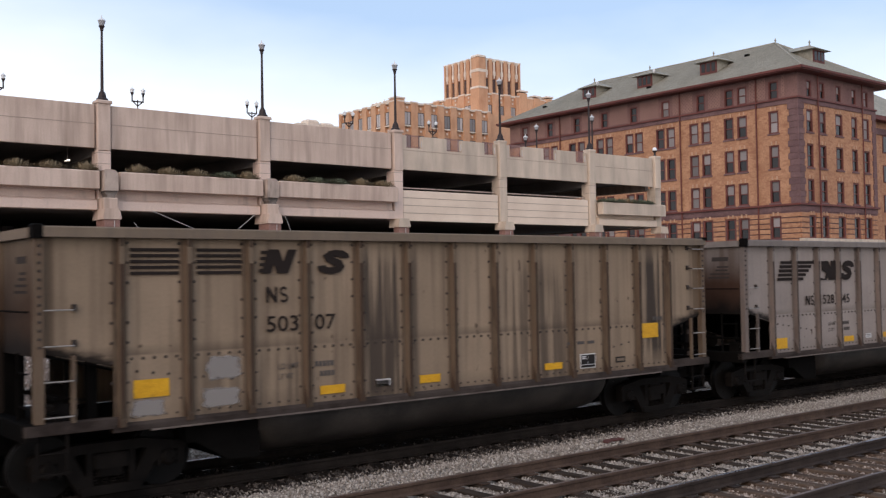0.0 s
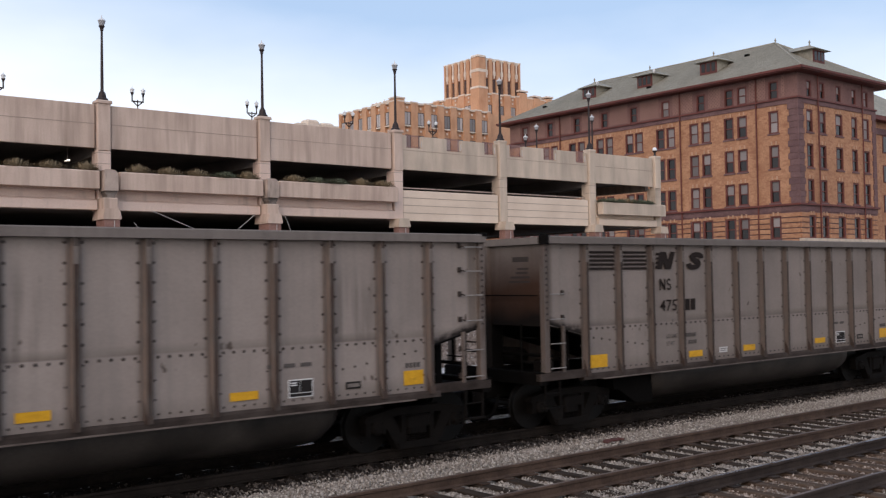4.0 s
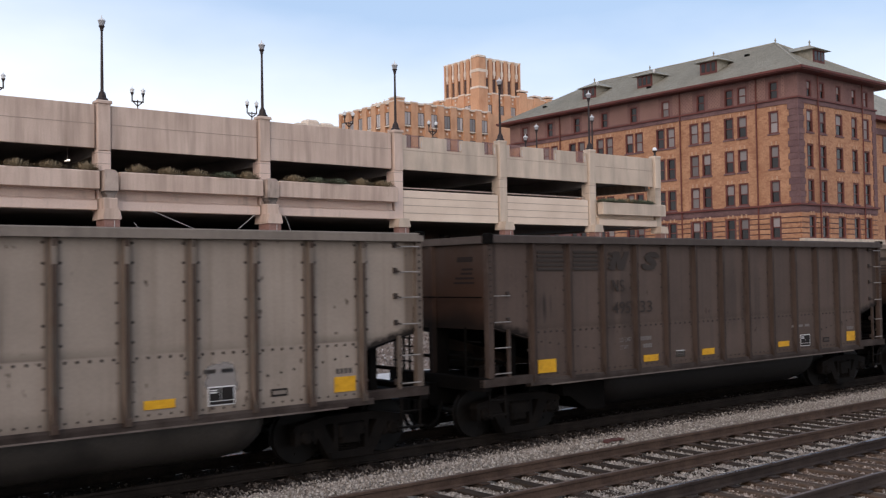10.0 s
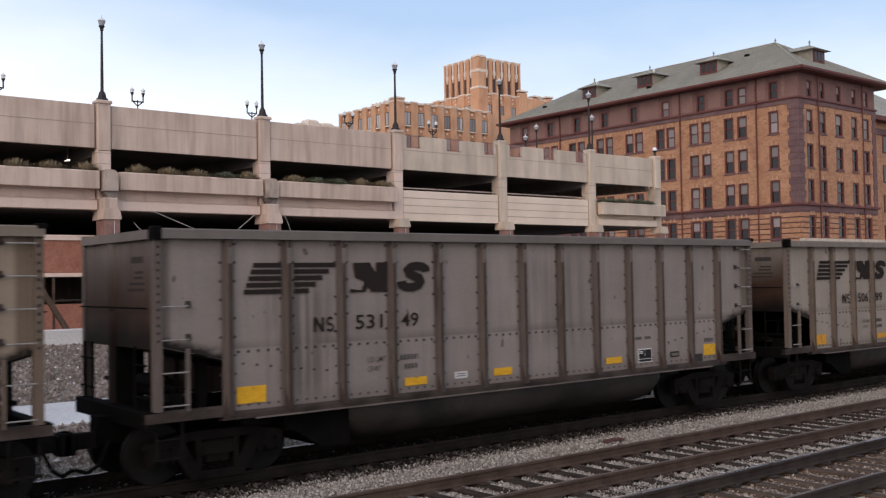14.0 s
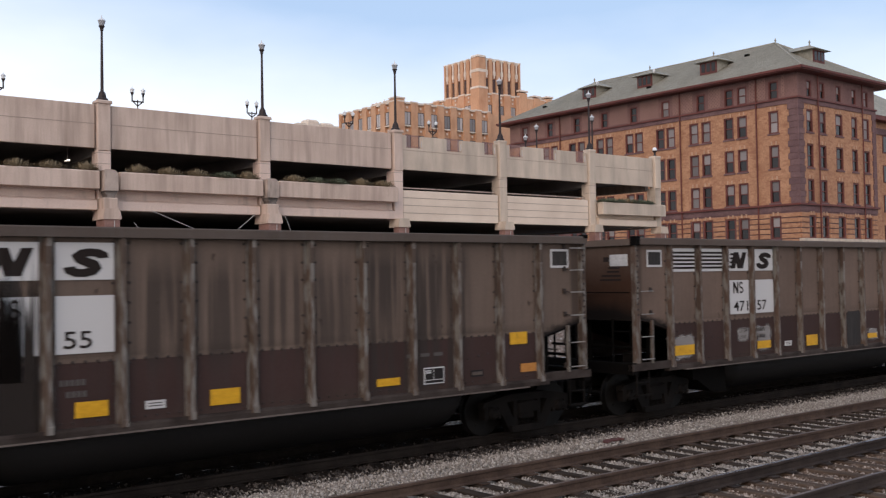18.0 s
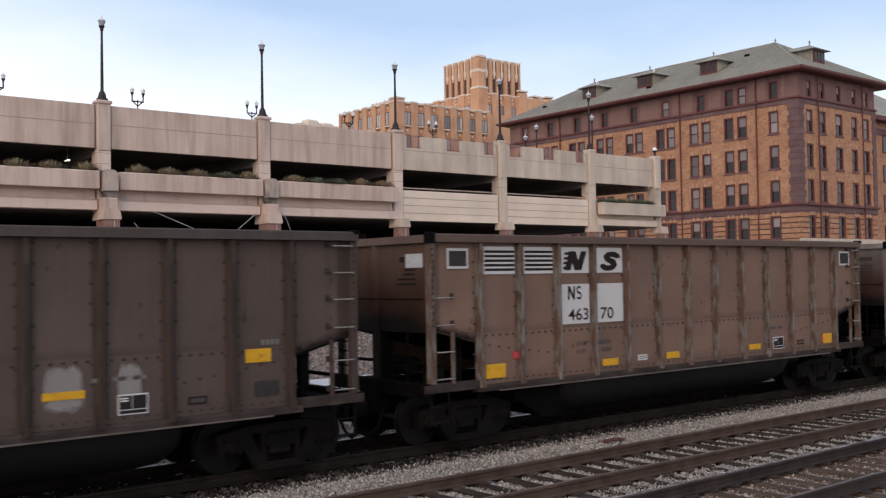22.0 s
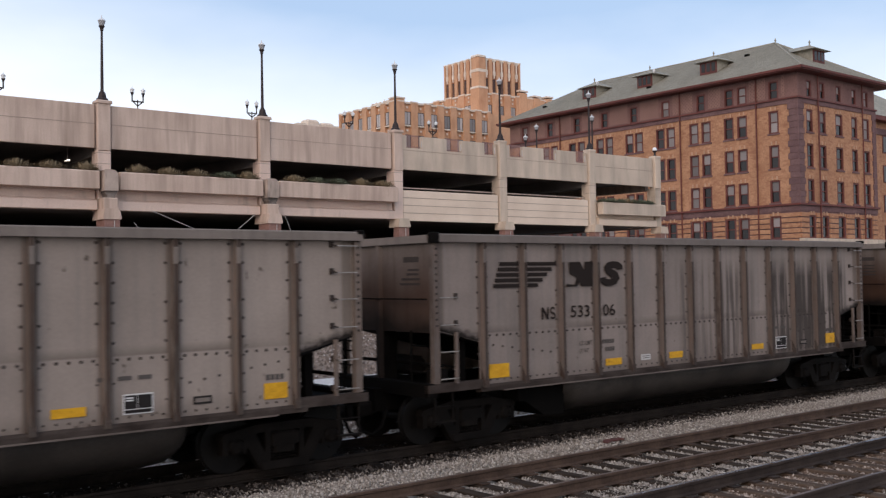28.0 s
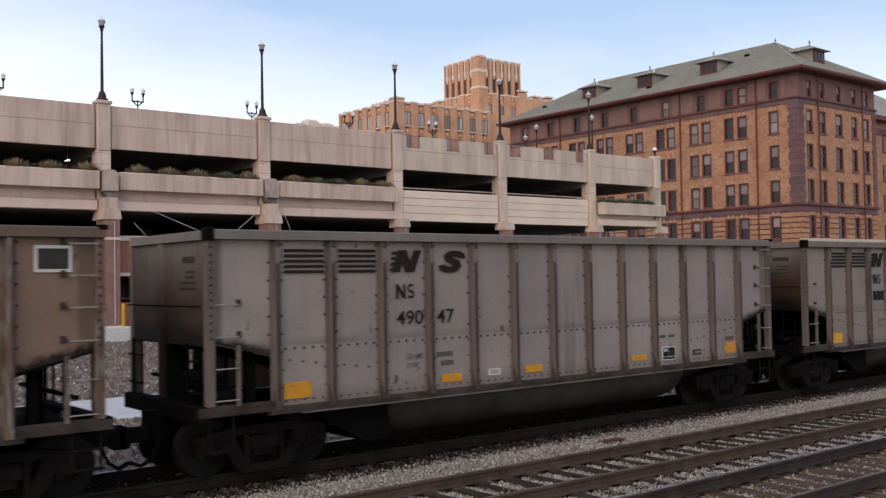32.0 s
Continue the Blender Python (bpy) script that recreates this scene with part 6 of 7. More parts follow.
def coal_car(spec, idx):
    style, number, tone = spec["style"], spec["number"], spec["paint"]
    car = thing("coal_gondola", spec["label"], "freight car", "coal train cars")
    base, trim, dark = tone, spec["trim"], BLACK_STEEL
    for k in range(14):
        part("side_sheet", CM["panel", k], base, car)
    for k in range(13):
        m = Matrix.Translation((C_RIBS[k] - RIBS[k], 0, 0)) if style == "C" else None
        rib = part("side_rib", CM["rib", k], trim, car, at=m)
        for slot, mt in ((2, spec["face"]), (3, spec["gusset"])):
            rib.material_slots[slot].link = "OBJECT"
            rib.material_slots[slot].material = mt
        part("side_rib", CM["far_rib", k], trim, car, at=m)
    part("top_chord", CM["chord"], spec["chord"], car, "dull top chord")
    part("top_chord", CM["far_chord"], spec["chord"], car, "dull top chord")
    part("side_sill", CM["sill"], trim if style == "C" else GRIME_SILL, car)
    part("sill_lip", CM["sill_edge"], LIP, car)
    part("far_side", CM["far_wall"], base, car)
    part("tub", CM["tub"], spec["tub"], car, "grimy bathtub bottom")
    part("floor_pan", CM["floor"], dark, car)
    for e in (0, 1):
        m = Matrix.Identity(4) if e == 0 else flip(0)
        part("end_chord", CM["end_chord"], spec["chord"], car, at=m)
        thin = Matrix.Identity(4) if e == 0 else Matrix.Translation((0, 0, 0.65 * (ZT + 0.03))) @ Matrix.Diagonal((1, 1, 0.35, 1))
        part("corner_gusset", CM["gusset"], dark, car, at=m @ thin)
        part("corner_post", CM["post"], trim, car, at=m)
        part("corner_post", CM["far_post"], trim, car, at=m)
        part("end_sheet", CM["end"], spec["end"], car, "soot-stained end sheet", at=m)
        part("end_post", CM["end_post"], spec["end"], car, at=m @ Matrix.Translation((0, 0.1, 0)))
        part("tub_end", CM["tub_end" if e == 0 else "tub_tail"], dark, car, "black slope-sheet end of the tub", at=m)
        if e == 0:
            part("brake_column", CM["column"], dark, car)
            for y0, y1, z0, z1 in ((-1.12, -0.66, 3.6, 3.7), (-1.12, -0.8, 3.44, 3.48), (-1.1, -0.76, 3.36, 3.4), (-1.15, -0.6, 3.27, 3.31), (-1.15, -0.55, 3.18, 3.22)):
                part("end_print", CM["end_print"], spec["end_ink"], car, at=Matrix.Translation((0, (y0 + y1) / 2, (z0 + z1) / 2)) @ Matrix.Diagonal((1, y1 - y0, z1 - z0, 1)))
        if spec["back"] and e == 0:
            part("end_placard", CM["placard"], BARE, car, "small pale end placard", at=m)
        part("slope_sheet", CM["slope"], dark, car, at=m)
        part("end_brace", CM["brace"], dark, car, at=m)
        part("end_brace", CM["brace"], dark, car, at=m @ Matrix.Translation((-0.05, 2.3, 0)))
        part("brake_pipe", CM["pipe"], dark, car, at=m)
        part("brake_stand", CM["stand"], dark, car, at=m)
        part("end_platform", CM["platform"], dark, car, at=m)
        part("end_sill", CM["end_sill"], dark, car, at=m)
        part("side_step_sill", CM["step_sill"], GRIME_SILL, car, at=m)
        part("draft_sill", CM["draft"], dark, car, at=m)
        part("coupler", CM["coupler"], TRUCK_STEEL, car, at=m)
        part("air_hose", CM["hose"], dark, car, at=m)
        part("ladder_stile", CM["stile"], trim, car, at=m)
        for z in ((1.5, 1.98, 2.46, 2.95) if e == 0 else (1.5, 1.98, 2.52, 2.98, 3.42, 3.86)):
            part("ladder_rung", CM["rung"], spec["rung"], car, at=m @ Matrix.Translation((0, 0, z)))
        part("stirrup_step", CM["stirrup"], TRUCK_STEEL, car, at=m)
        part("end_handrail", CM["end_rail"], dark, car, at=m)
        c = 1.19 if e == 0 else BODY - 1.19
        mt = Matrix.Translation((c, 0, 0))
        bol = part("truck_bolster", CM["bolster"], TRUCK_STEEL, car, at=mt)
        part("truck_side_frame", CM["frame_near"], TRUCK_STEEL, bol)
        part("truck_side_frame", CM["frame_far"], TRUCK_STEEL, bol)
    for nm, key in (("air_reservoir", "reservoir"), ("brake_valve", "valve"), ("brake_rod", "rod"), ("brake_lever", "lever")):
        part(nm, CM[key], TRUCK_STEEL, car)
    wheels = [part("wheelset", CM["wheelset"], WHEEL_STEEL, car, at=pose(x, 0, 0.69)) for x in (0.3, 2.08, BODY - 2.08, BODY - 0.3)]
    letter(car, spec)
    return car, wheels


def digits(car, text, x0, x1, z0, z1, ink):
    """A car number, or plain bars of its size where it cannot be read."""
    if text is None:
        return
    if text:
        lettering(car, text, x0, x1, z0, z1, ink, 0.006)
    else:
        for k in range(3 if x0 < 4 else 2):
            mark(car, "number_bar", x0 + k * 0.2, x0 + k * 0.2 + 0.15, z0, z1, ink, 0.004)


def letter(car, spec):
    style, (a, b) = spec["style"], spec["number"]
    ink, back = spec["ink"], spec["back"]
    if style == "A":
        for p in (0, 1):
            x0 = RIBS[p] + 0.15
            if back:
                mark(car, "white_panel", x0 - 0.02, RIBS[p + 1] - 0.12, 3.36, 3.88, back)
            for k in range(5):
                mark(car, "stripe", x0, RIBS[p + 1] - 0.13, 3.42 + k * 0.085, 3.468 + k * 0.085, ink, 0.006)
        if back:
            for p in (2, 3):
                mark(car, "white_panel", RIBS[p] + 0.11, RIBS[p + 1] - 0.11, 3.36, 3.88, back)
                mark(car, "white_panel", RIBS[p] + 0.11, RIBS[p + 1] - 0.11, 2.34, 3.14, back)
        emblem(car, "zig", 3.44, 4.08, 3.42, 3.8, ink, 0.006)
        emblem(car, "curl", 4.5, 5.06, 3.4, 3.8, ink, 0.006)
        emblem(car, "slim", 3.52, 3.92, 2.83 if back else 2.96, 3.1 if back else 3.21, ink, 0.006)
        digits(car, a, 3.52, 4.1, 2.41 if back else 2.5, 2.65 if back else 2.75, ink)
        digits(car, b, 4.47 if back else 4.41, 4.86 if back else 4.81, 2.41 if back else 2.5, 2.65 if back else 2.75, ink)
    elif style == "B":
        for p in (0, 1):
            for k in range(5):
                f = k / 4
                if p == 0:
                    x0, x1 = 1.44 + 0.16 * f, RIBS[1] - 0.1
                else:
                    x0, x1 = RIBS[1] + 0.13, 2.6 + 0.51 * f
                mark(car, "stripe", x0, x1, 3.1 + k * 0.104, 3.172 + k * 0.104, ink, 0.004)
        emblem(car, "block", 3.38, 4.16, 3.09, 3.59, ink)
        emblem(car, "curl", 4.4, 5.04, 3.08, 3.6, ink)
        emblem(car, "slim", 2.68, 3.07, 2.46, 2.7, ink)
        digits(car, a, 3.49, 4.04, 2.47, 2.71, ink)
        digits(car, b, 4.44, 4.81, 2.47, 2.71, ink)
    else:
        for s, x in (("50", 1.23), ("75", 2.19), ("99", 3.2)):
            lettering(car, s[0], x, x + 0.24, 2.27, 2.55, CREAM)
            lettering(car, s[1], x + 0.36, x + 0.6, 2.27, 2.55, CREAM)
        ring = Geo()
        for r0, r1, a0, a1 in ((0.3, 0.22, -20, 240), (0.16, 0.09, -20, 300)):
            for k in range(12):
                t0, t1 = (radians(a0 + (a1 - a0) * q / 12) for q in (k, k + 1))
                ring.prism([(r0 * math.cos(t0), r0 * math.sin(t0)), (r0 * math.cos(t1), r0 * math.sin(t1)), (r1 * math.cos(t1), r1 * math.sin(t1)), (r1 * math.cos(t0), r1 * math.sin(t0))], -0.003, 0.003, "y")
        ring.box(-0.55, 0.0, -0.003, 0.003, -0.2, -0.12).box(-0.55, 0.05, -0.003, 0.003, -0.36, -0.26)
        part("emblem", ring, CREAM, car, "cream ring emblem as plain shapes", at=Matrix.Translation((0.58, SHEET - 0.008, 3.36)))
        for k in range(7):
            mark(car, "worn_lettering", 0.16 + k * 0.11, 0.24 + k * 0.11, 3.74, 3.88, CREAM)
        emblem(car, "ring", 2.2, 2.48, 2.79, 3.08, CREAM)
        emblem(car, "bow", 2.53, 2.76, 2.8, 3.07, CREAM)
        mark(car, "reporting_mark", 2.44, 2.53, 3.15, 3.23, CREAM)
    # load limit data, too small to read
    pale = CREAM if style == "C" else (WHITE if spec.get("data_white") else ink)
    shift = -1.3 if style == "C" else 0.0
    drop = 0.27 if style == "C" else 0.0
    for x0, x1, z in ((3.73 + shift, 4.1 + shift, 1.9), (3.73 + shift, 4.0 + shift, 1.74), (4.41 + shift, 4.76 + shift, 1.9), (4.5 + shift, 4.76 + shift, 1.74)):
        k = 0
        x = x0
        if x0 < 4.2 + shift:
            lettering(car, "LD LMT" if z > 1.8 else "LT WT", x0, x1, z - drop, z + 0.09 - drop, spec["print"], 0.0)
            continue
        while x < x1:
            mark(car, "small_print", x, x + 0.055, z - drop, z + 0.085 - drop, spec["print"])
            x += 0.075
    # reflectors
    for x0, x1, z0, z1 in spec["yellow"]:
        mark(car, "yellow_reflector", x0, x1, z0, z1, spec["reflector"], 0.008)
    if style == "C":
        mark(car, "dark_repaint", 1.22, 1.6, 1.62, 1.78, SMEAR, 0.002)
    else:
        mark(car, "white_sticker", 5.62, 5.92, 1.48, 1.6, WHITE, 0.002)
    for k in range(0 if style == "C" else 2):
        mark(car, "sticker_line", 5.66, 5.88, 1.515 + k * 0.04, 1.53 + k * 0.04, spec["print"], 0.007)
    mark(car, "stencil_frame", 10.67, 11.12, 1.43, 1.72, STENCIL, 0.005)
    mark(car, "stencil_field", 10.69, 10.875, 1.507, 1.702, BLACK, 0.01)
    mark(car, "stencil_field", 10.887, 11.1, 1.507, 1.702, BLACK, 0.01)
    mark(car, "stencil_field", 10.69, 11.1, 1.446, 1.495, BLACK, 0.01)
    for k in range(2):
        mark(car, "small_print", 10.71, 10.82, 1.62 + k * 0.035, 1.64 + k * 0.035, STENCIL, 0.013)
    for k in range(3):
        mark(car, "small_print", 10.3 + k * 0.3, 10.5 + k * 0.3, 1.92, 1.98, spec["print"])
    if style != "C" and not back:
        zr = spec["yellow"][4][3] + 0.05
        for k in range(4):
            mark(car, "class_mark", 12.98 + k * 0.085, 13.04 + k * 0.085, zr, zr + 0.085, spec["print"])
    mark(car, "routing_box", 11.75, 12.05, 1.48, 1.6, BLACK, 0.002)
    mark(car, "routing_paper", 11.78, 12.02, 1.51, 1.57, spec["chord"], 0.007)
    if back:
        for x0 in (0.42, 13.85):
            mark(car, "square_frame", x0, x0 + 0.5, 3.47, 3.84, WHITE)
            mark(car, "square_field", x0 + 0.045, x0 + 0.455, 3.515, 3.795, SMEAR, 0.006)
    for kind, x0, x1, z0, z1 in spec["extras"]:
        nm, mt, key, lift = {"P": ("pale_patch", PALE, "mark", 0.0), "W": ("white_patch", WHITE, "mark", 0.002), "D": ("dark_smear", SMEAR, "patch", 0.003), "T": ("primer_spot", PRIMER, "mark", 0.007),
                             "B": ("grey_blue_patch", BLUEGREY, "mark", 0.002), "O": ("faded_reflector", ORANGE, "mark", 0.006), "C": ("tan_placard", TAN_PLACARD, "mark", 0.002), "R": ("red_tag", REDTAG, "mark", 0.006),
                             "L": ("placard_line", CARRED, "mark", 0.008), "S": ("coal_stain", COAL_RUN, "mark", 0.016)}[kind]
        mark(car, nm, x0, x1, z0, z1, mt, lift, key=key)


GREY, LIGHT, TAN, DARK, RED = (0.30, 0.29, 0.28), (0.37, 0.36, 0.35), (0.34, 0.29, 0.22), (0.115, 0.10, 0.093), (0.118, 0.026, 0.022)
INK = plain("faded_black_paint", (0.022, 0.0165, 0.0145), 0.85, spec=0.08)
INK_DIM = plain("nearly_lost_paint", (0.045, 0.037, 0.033), 0.85, spec=0.08)
PRINT = plain("faint_grey_paint", (0.085, 0.074, 0.068), 0.85, spec=0.08)
PRINT_DIM = plain("faint_light_paint", (0.15, 0.132, 0.122), 0.7)
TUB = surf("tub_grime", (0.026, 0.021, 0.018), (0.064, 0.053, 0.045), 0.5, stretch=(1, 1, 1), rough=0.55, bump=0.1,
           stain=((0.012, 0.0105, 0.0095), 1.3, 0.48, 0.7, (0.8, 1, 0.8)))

def smear_mat():
    """Coal water runs: streaks that thin out towards the top and the sides of their patch."""
    m, n, l, b = start("coal_smear")
    b.inputs["Base Color"].default_value, b.inputs["Roughness"].default_value = (0.028, 0.022, 0.019, 1), 0.85
    b.inputs["Specular IOR Level"].default_value = 0.05
    tc = put(n, l, "ShaderNodeTexCoord")
    inf = put(n, l, "ShaderNodeObjectInfo")
    off = put(n, l, "ShaderNodeMath", {0: inf.outputs["Random"], 1: 50.0}, operation="MULTIPLY")
    xyz = put(n, l, "ShaderNodeSeparateXYZ", {0: tc.outputs["Object"]})
    mp = put(n, l, "ShaderNodeMapping", {"Vector": tc.outputs["Object"], "Scale": (5.0, 1.0, 0.5)})
    ns = put(n, l, "ShaderNodeTexNoise", {"Vector": mp.outputs[0], "W": off.outputs[0], "Scale": 1.6, "Detail": 5.0}, noise_dimensions="4D")
    lo = put(n, l, "ShaderNodeMapRange", {0: xyz.outputs[0], 1: 0.0, 2: 0.25})
    hi = put(n, l, "ShaderNodeMapRange", {0: xyz.outputs[0], 1: 1.0, 2: 0.75})
    up = put(n, l, "ShaderNodeMapRange", {0: xyz.outputs[2], 1: 1.0, 2: 0.1})
    side = put(n, l, "ShaderNodeMath", {0: lo.outputs[0], 1: hi.outputs[0]}, operation="MULTIPLY")
    s1 = put(n, l, "ShaderNodeMath", {0: side.outputs[0], 1: up.outputs[0]}, operation="MULTIPLY")
    s2 = put(n, l, "ShaderNodeMath", {0: s1.outputs[0], 1: 0.55, 2: -0.18}, operation="MULTIPLY_ADD")
    s3 = put(n, l, "ShaderNodeMath", {0: s2.outputs[0], 1: ns.outputs["Fac"]}, operation="ADD")
    al = put(n, l, "ShaderNodeMapRange", {0: s3.outputs[0], 1: 0.44, 2: 0.58, 3: 0.0, 4: 0.84})
    l.new(al.outputs[0], b.inputs["Alpha"])
    return m


def patch_mat(name, c):
    """A worn repaint patch with a soft, broken edge."""
    m, n, l, b = start(name)
    b.inputs["Base Color"].default_value, b.inputs["Roughness"].default_value = rgba(c), 0.75
    b.inputs["Specular IOR Level"].default_value = 0.2
    tc = put(n, l, "ShaderNodeTexCoord")
    inf = put(n, l, "ShaderNodeObjectInfo")
    off = put(n, l, "ShaderNodeMath", {0: inf.outputs["Random"], 1: 50.0}, operation="MULTIPLY")
    xyz = put(n, l, "ShaderNodeSeparateXYZ", {0: tc.outputs["Object"]})
    ns = put(n, l, "ShaderNodeTexNoise", {"Vector": tc.outputs["Object"], "W": off.outputs[0], "Scale": 3.5, "Detail": 5.0}, noise_dimensions="4D")
    edge = None
    for k in (0, 2):
        for e0, e1 in ((0.0, 0.22), (1.0, 0.78)):
            q = put(n, l, "ShaderNodeMapRange", {0: xyz.outputs[k], 1: e0, 2: e1})
            edge = q if edge is None else put(n, l, "ShaderNodeMath", {0: edge.outputs[0], 1: q.outputs[0]}, operation="MULTIPLY")
    s = put(n, l, "ShaderNodeMath", {0: edge.outputs[0], 1: 0.6, 2: -0.2}, operation="MULTIPLY_ADD")
    s = put(n, l, "ShaderNodeMath", {0: s.outputs[0], 1: ns.outputs["Fac"]}, operation="ADD")
    al = put(n, l, "ShaderNodeMapRange", {0: s.outputs[0], 1: 0.42, 2: 0.7, 3: 0.0, 4: 0.62})
    l.new(al.outputs[0], b.inputs["Alpha"])
    return m


PALE = patch_mat("pale_worn_patch", (0.30, 0.27, 0.25))
COAL_RUN = smear_mat()
SMEAR = surf("dark_repaint", (0.021, 0.018, 0.0165), (0.045, 0.038, 0.034), 2.5, stretch=(3, 1, 0.5), rough=0.8, bump=0)
PEELED = surf("peeled_pale_paint", (0.10, 0.075, 0.06), (0.36, 0.30, 0.26), 3.0, stretch=(3, 1, 3), rough=0.8, bump=0)
TAN_PLACARD = surf("faded_tan_placard", (0.2, 0.115, 0.08), (0.27, 0.165, 0.12), 3.0, rough=0.8, bump=0)
PRIMER = patch_mat("tan_primer", (0.20, 0.155, 0.12))
BLUEGREY = surf("blue_grey_repaint", (0.13, 0.135, 0.16), (0.17, 0.17, 0.19), 2, rough=0.6, bump=0)
ORANGE = surf("faded_orange_reflector", (0.38, 0.15, 0.03), (0.46, 0.20, 0.05), 3, rough=0.5, bump=0)
AMBER = surf("amber_reflector", (0.46, 0.20, 0.014), (0.58, 0.27, 0.02), 3, rough=0.45, bump=0, stain=((0.14, 0.07, 0.02), 2.5, 0.58, 0.74, (1.2, 1, 0.6)))
REDTAG = plain("red_tag", (0.45, 0.05, 0.05), 0.5)
CARRED = plain("deep_red_paint", (0.16, 0.05, 0.04), 0.6)
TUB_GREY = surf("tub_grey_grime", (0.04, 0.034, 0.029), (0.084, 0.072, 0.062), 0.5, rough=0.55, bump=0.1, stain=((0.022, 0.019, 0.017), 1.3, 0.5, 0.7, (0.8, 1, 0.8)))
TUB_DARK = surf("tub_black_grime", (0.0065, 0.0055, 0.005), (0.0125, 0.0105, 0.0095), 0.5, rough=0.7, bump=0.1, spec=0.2)

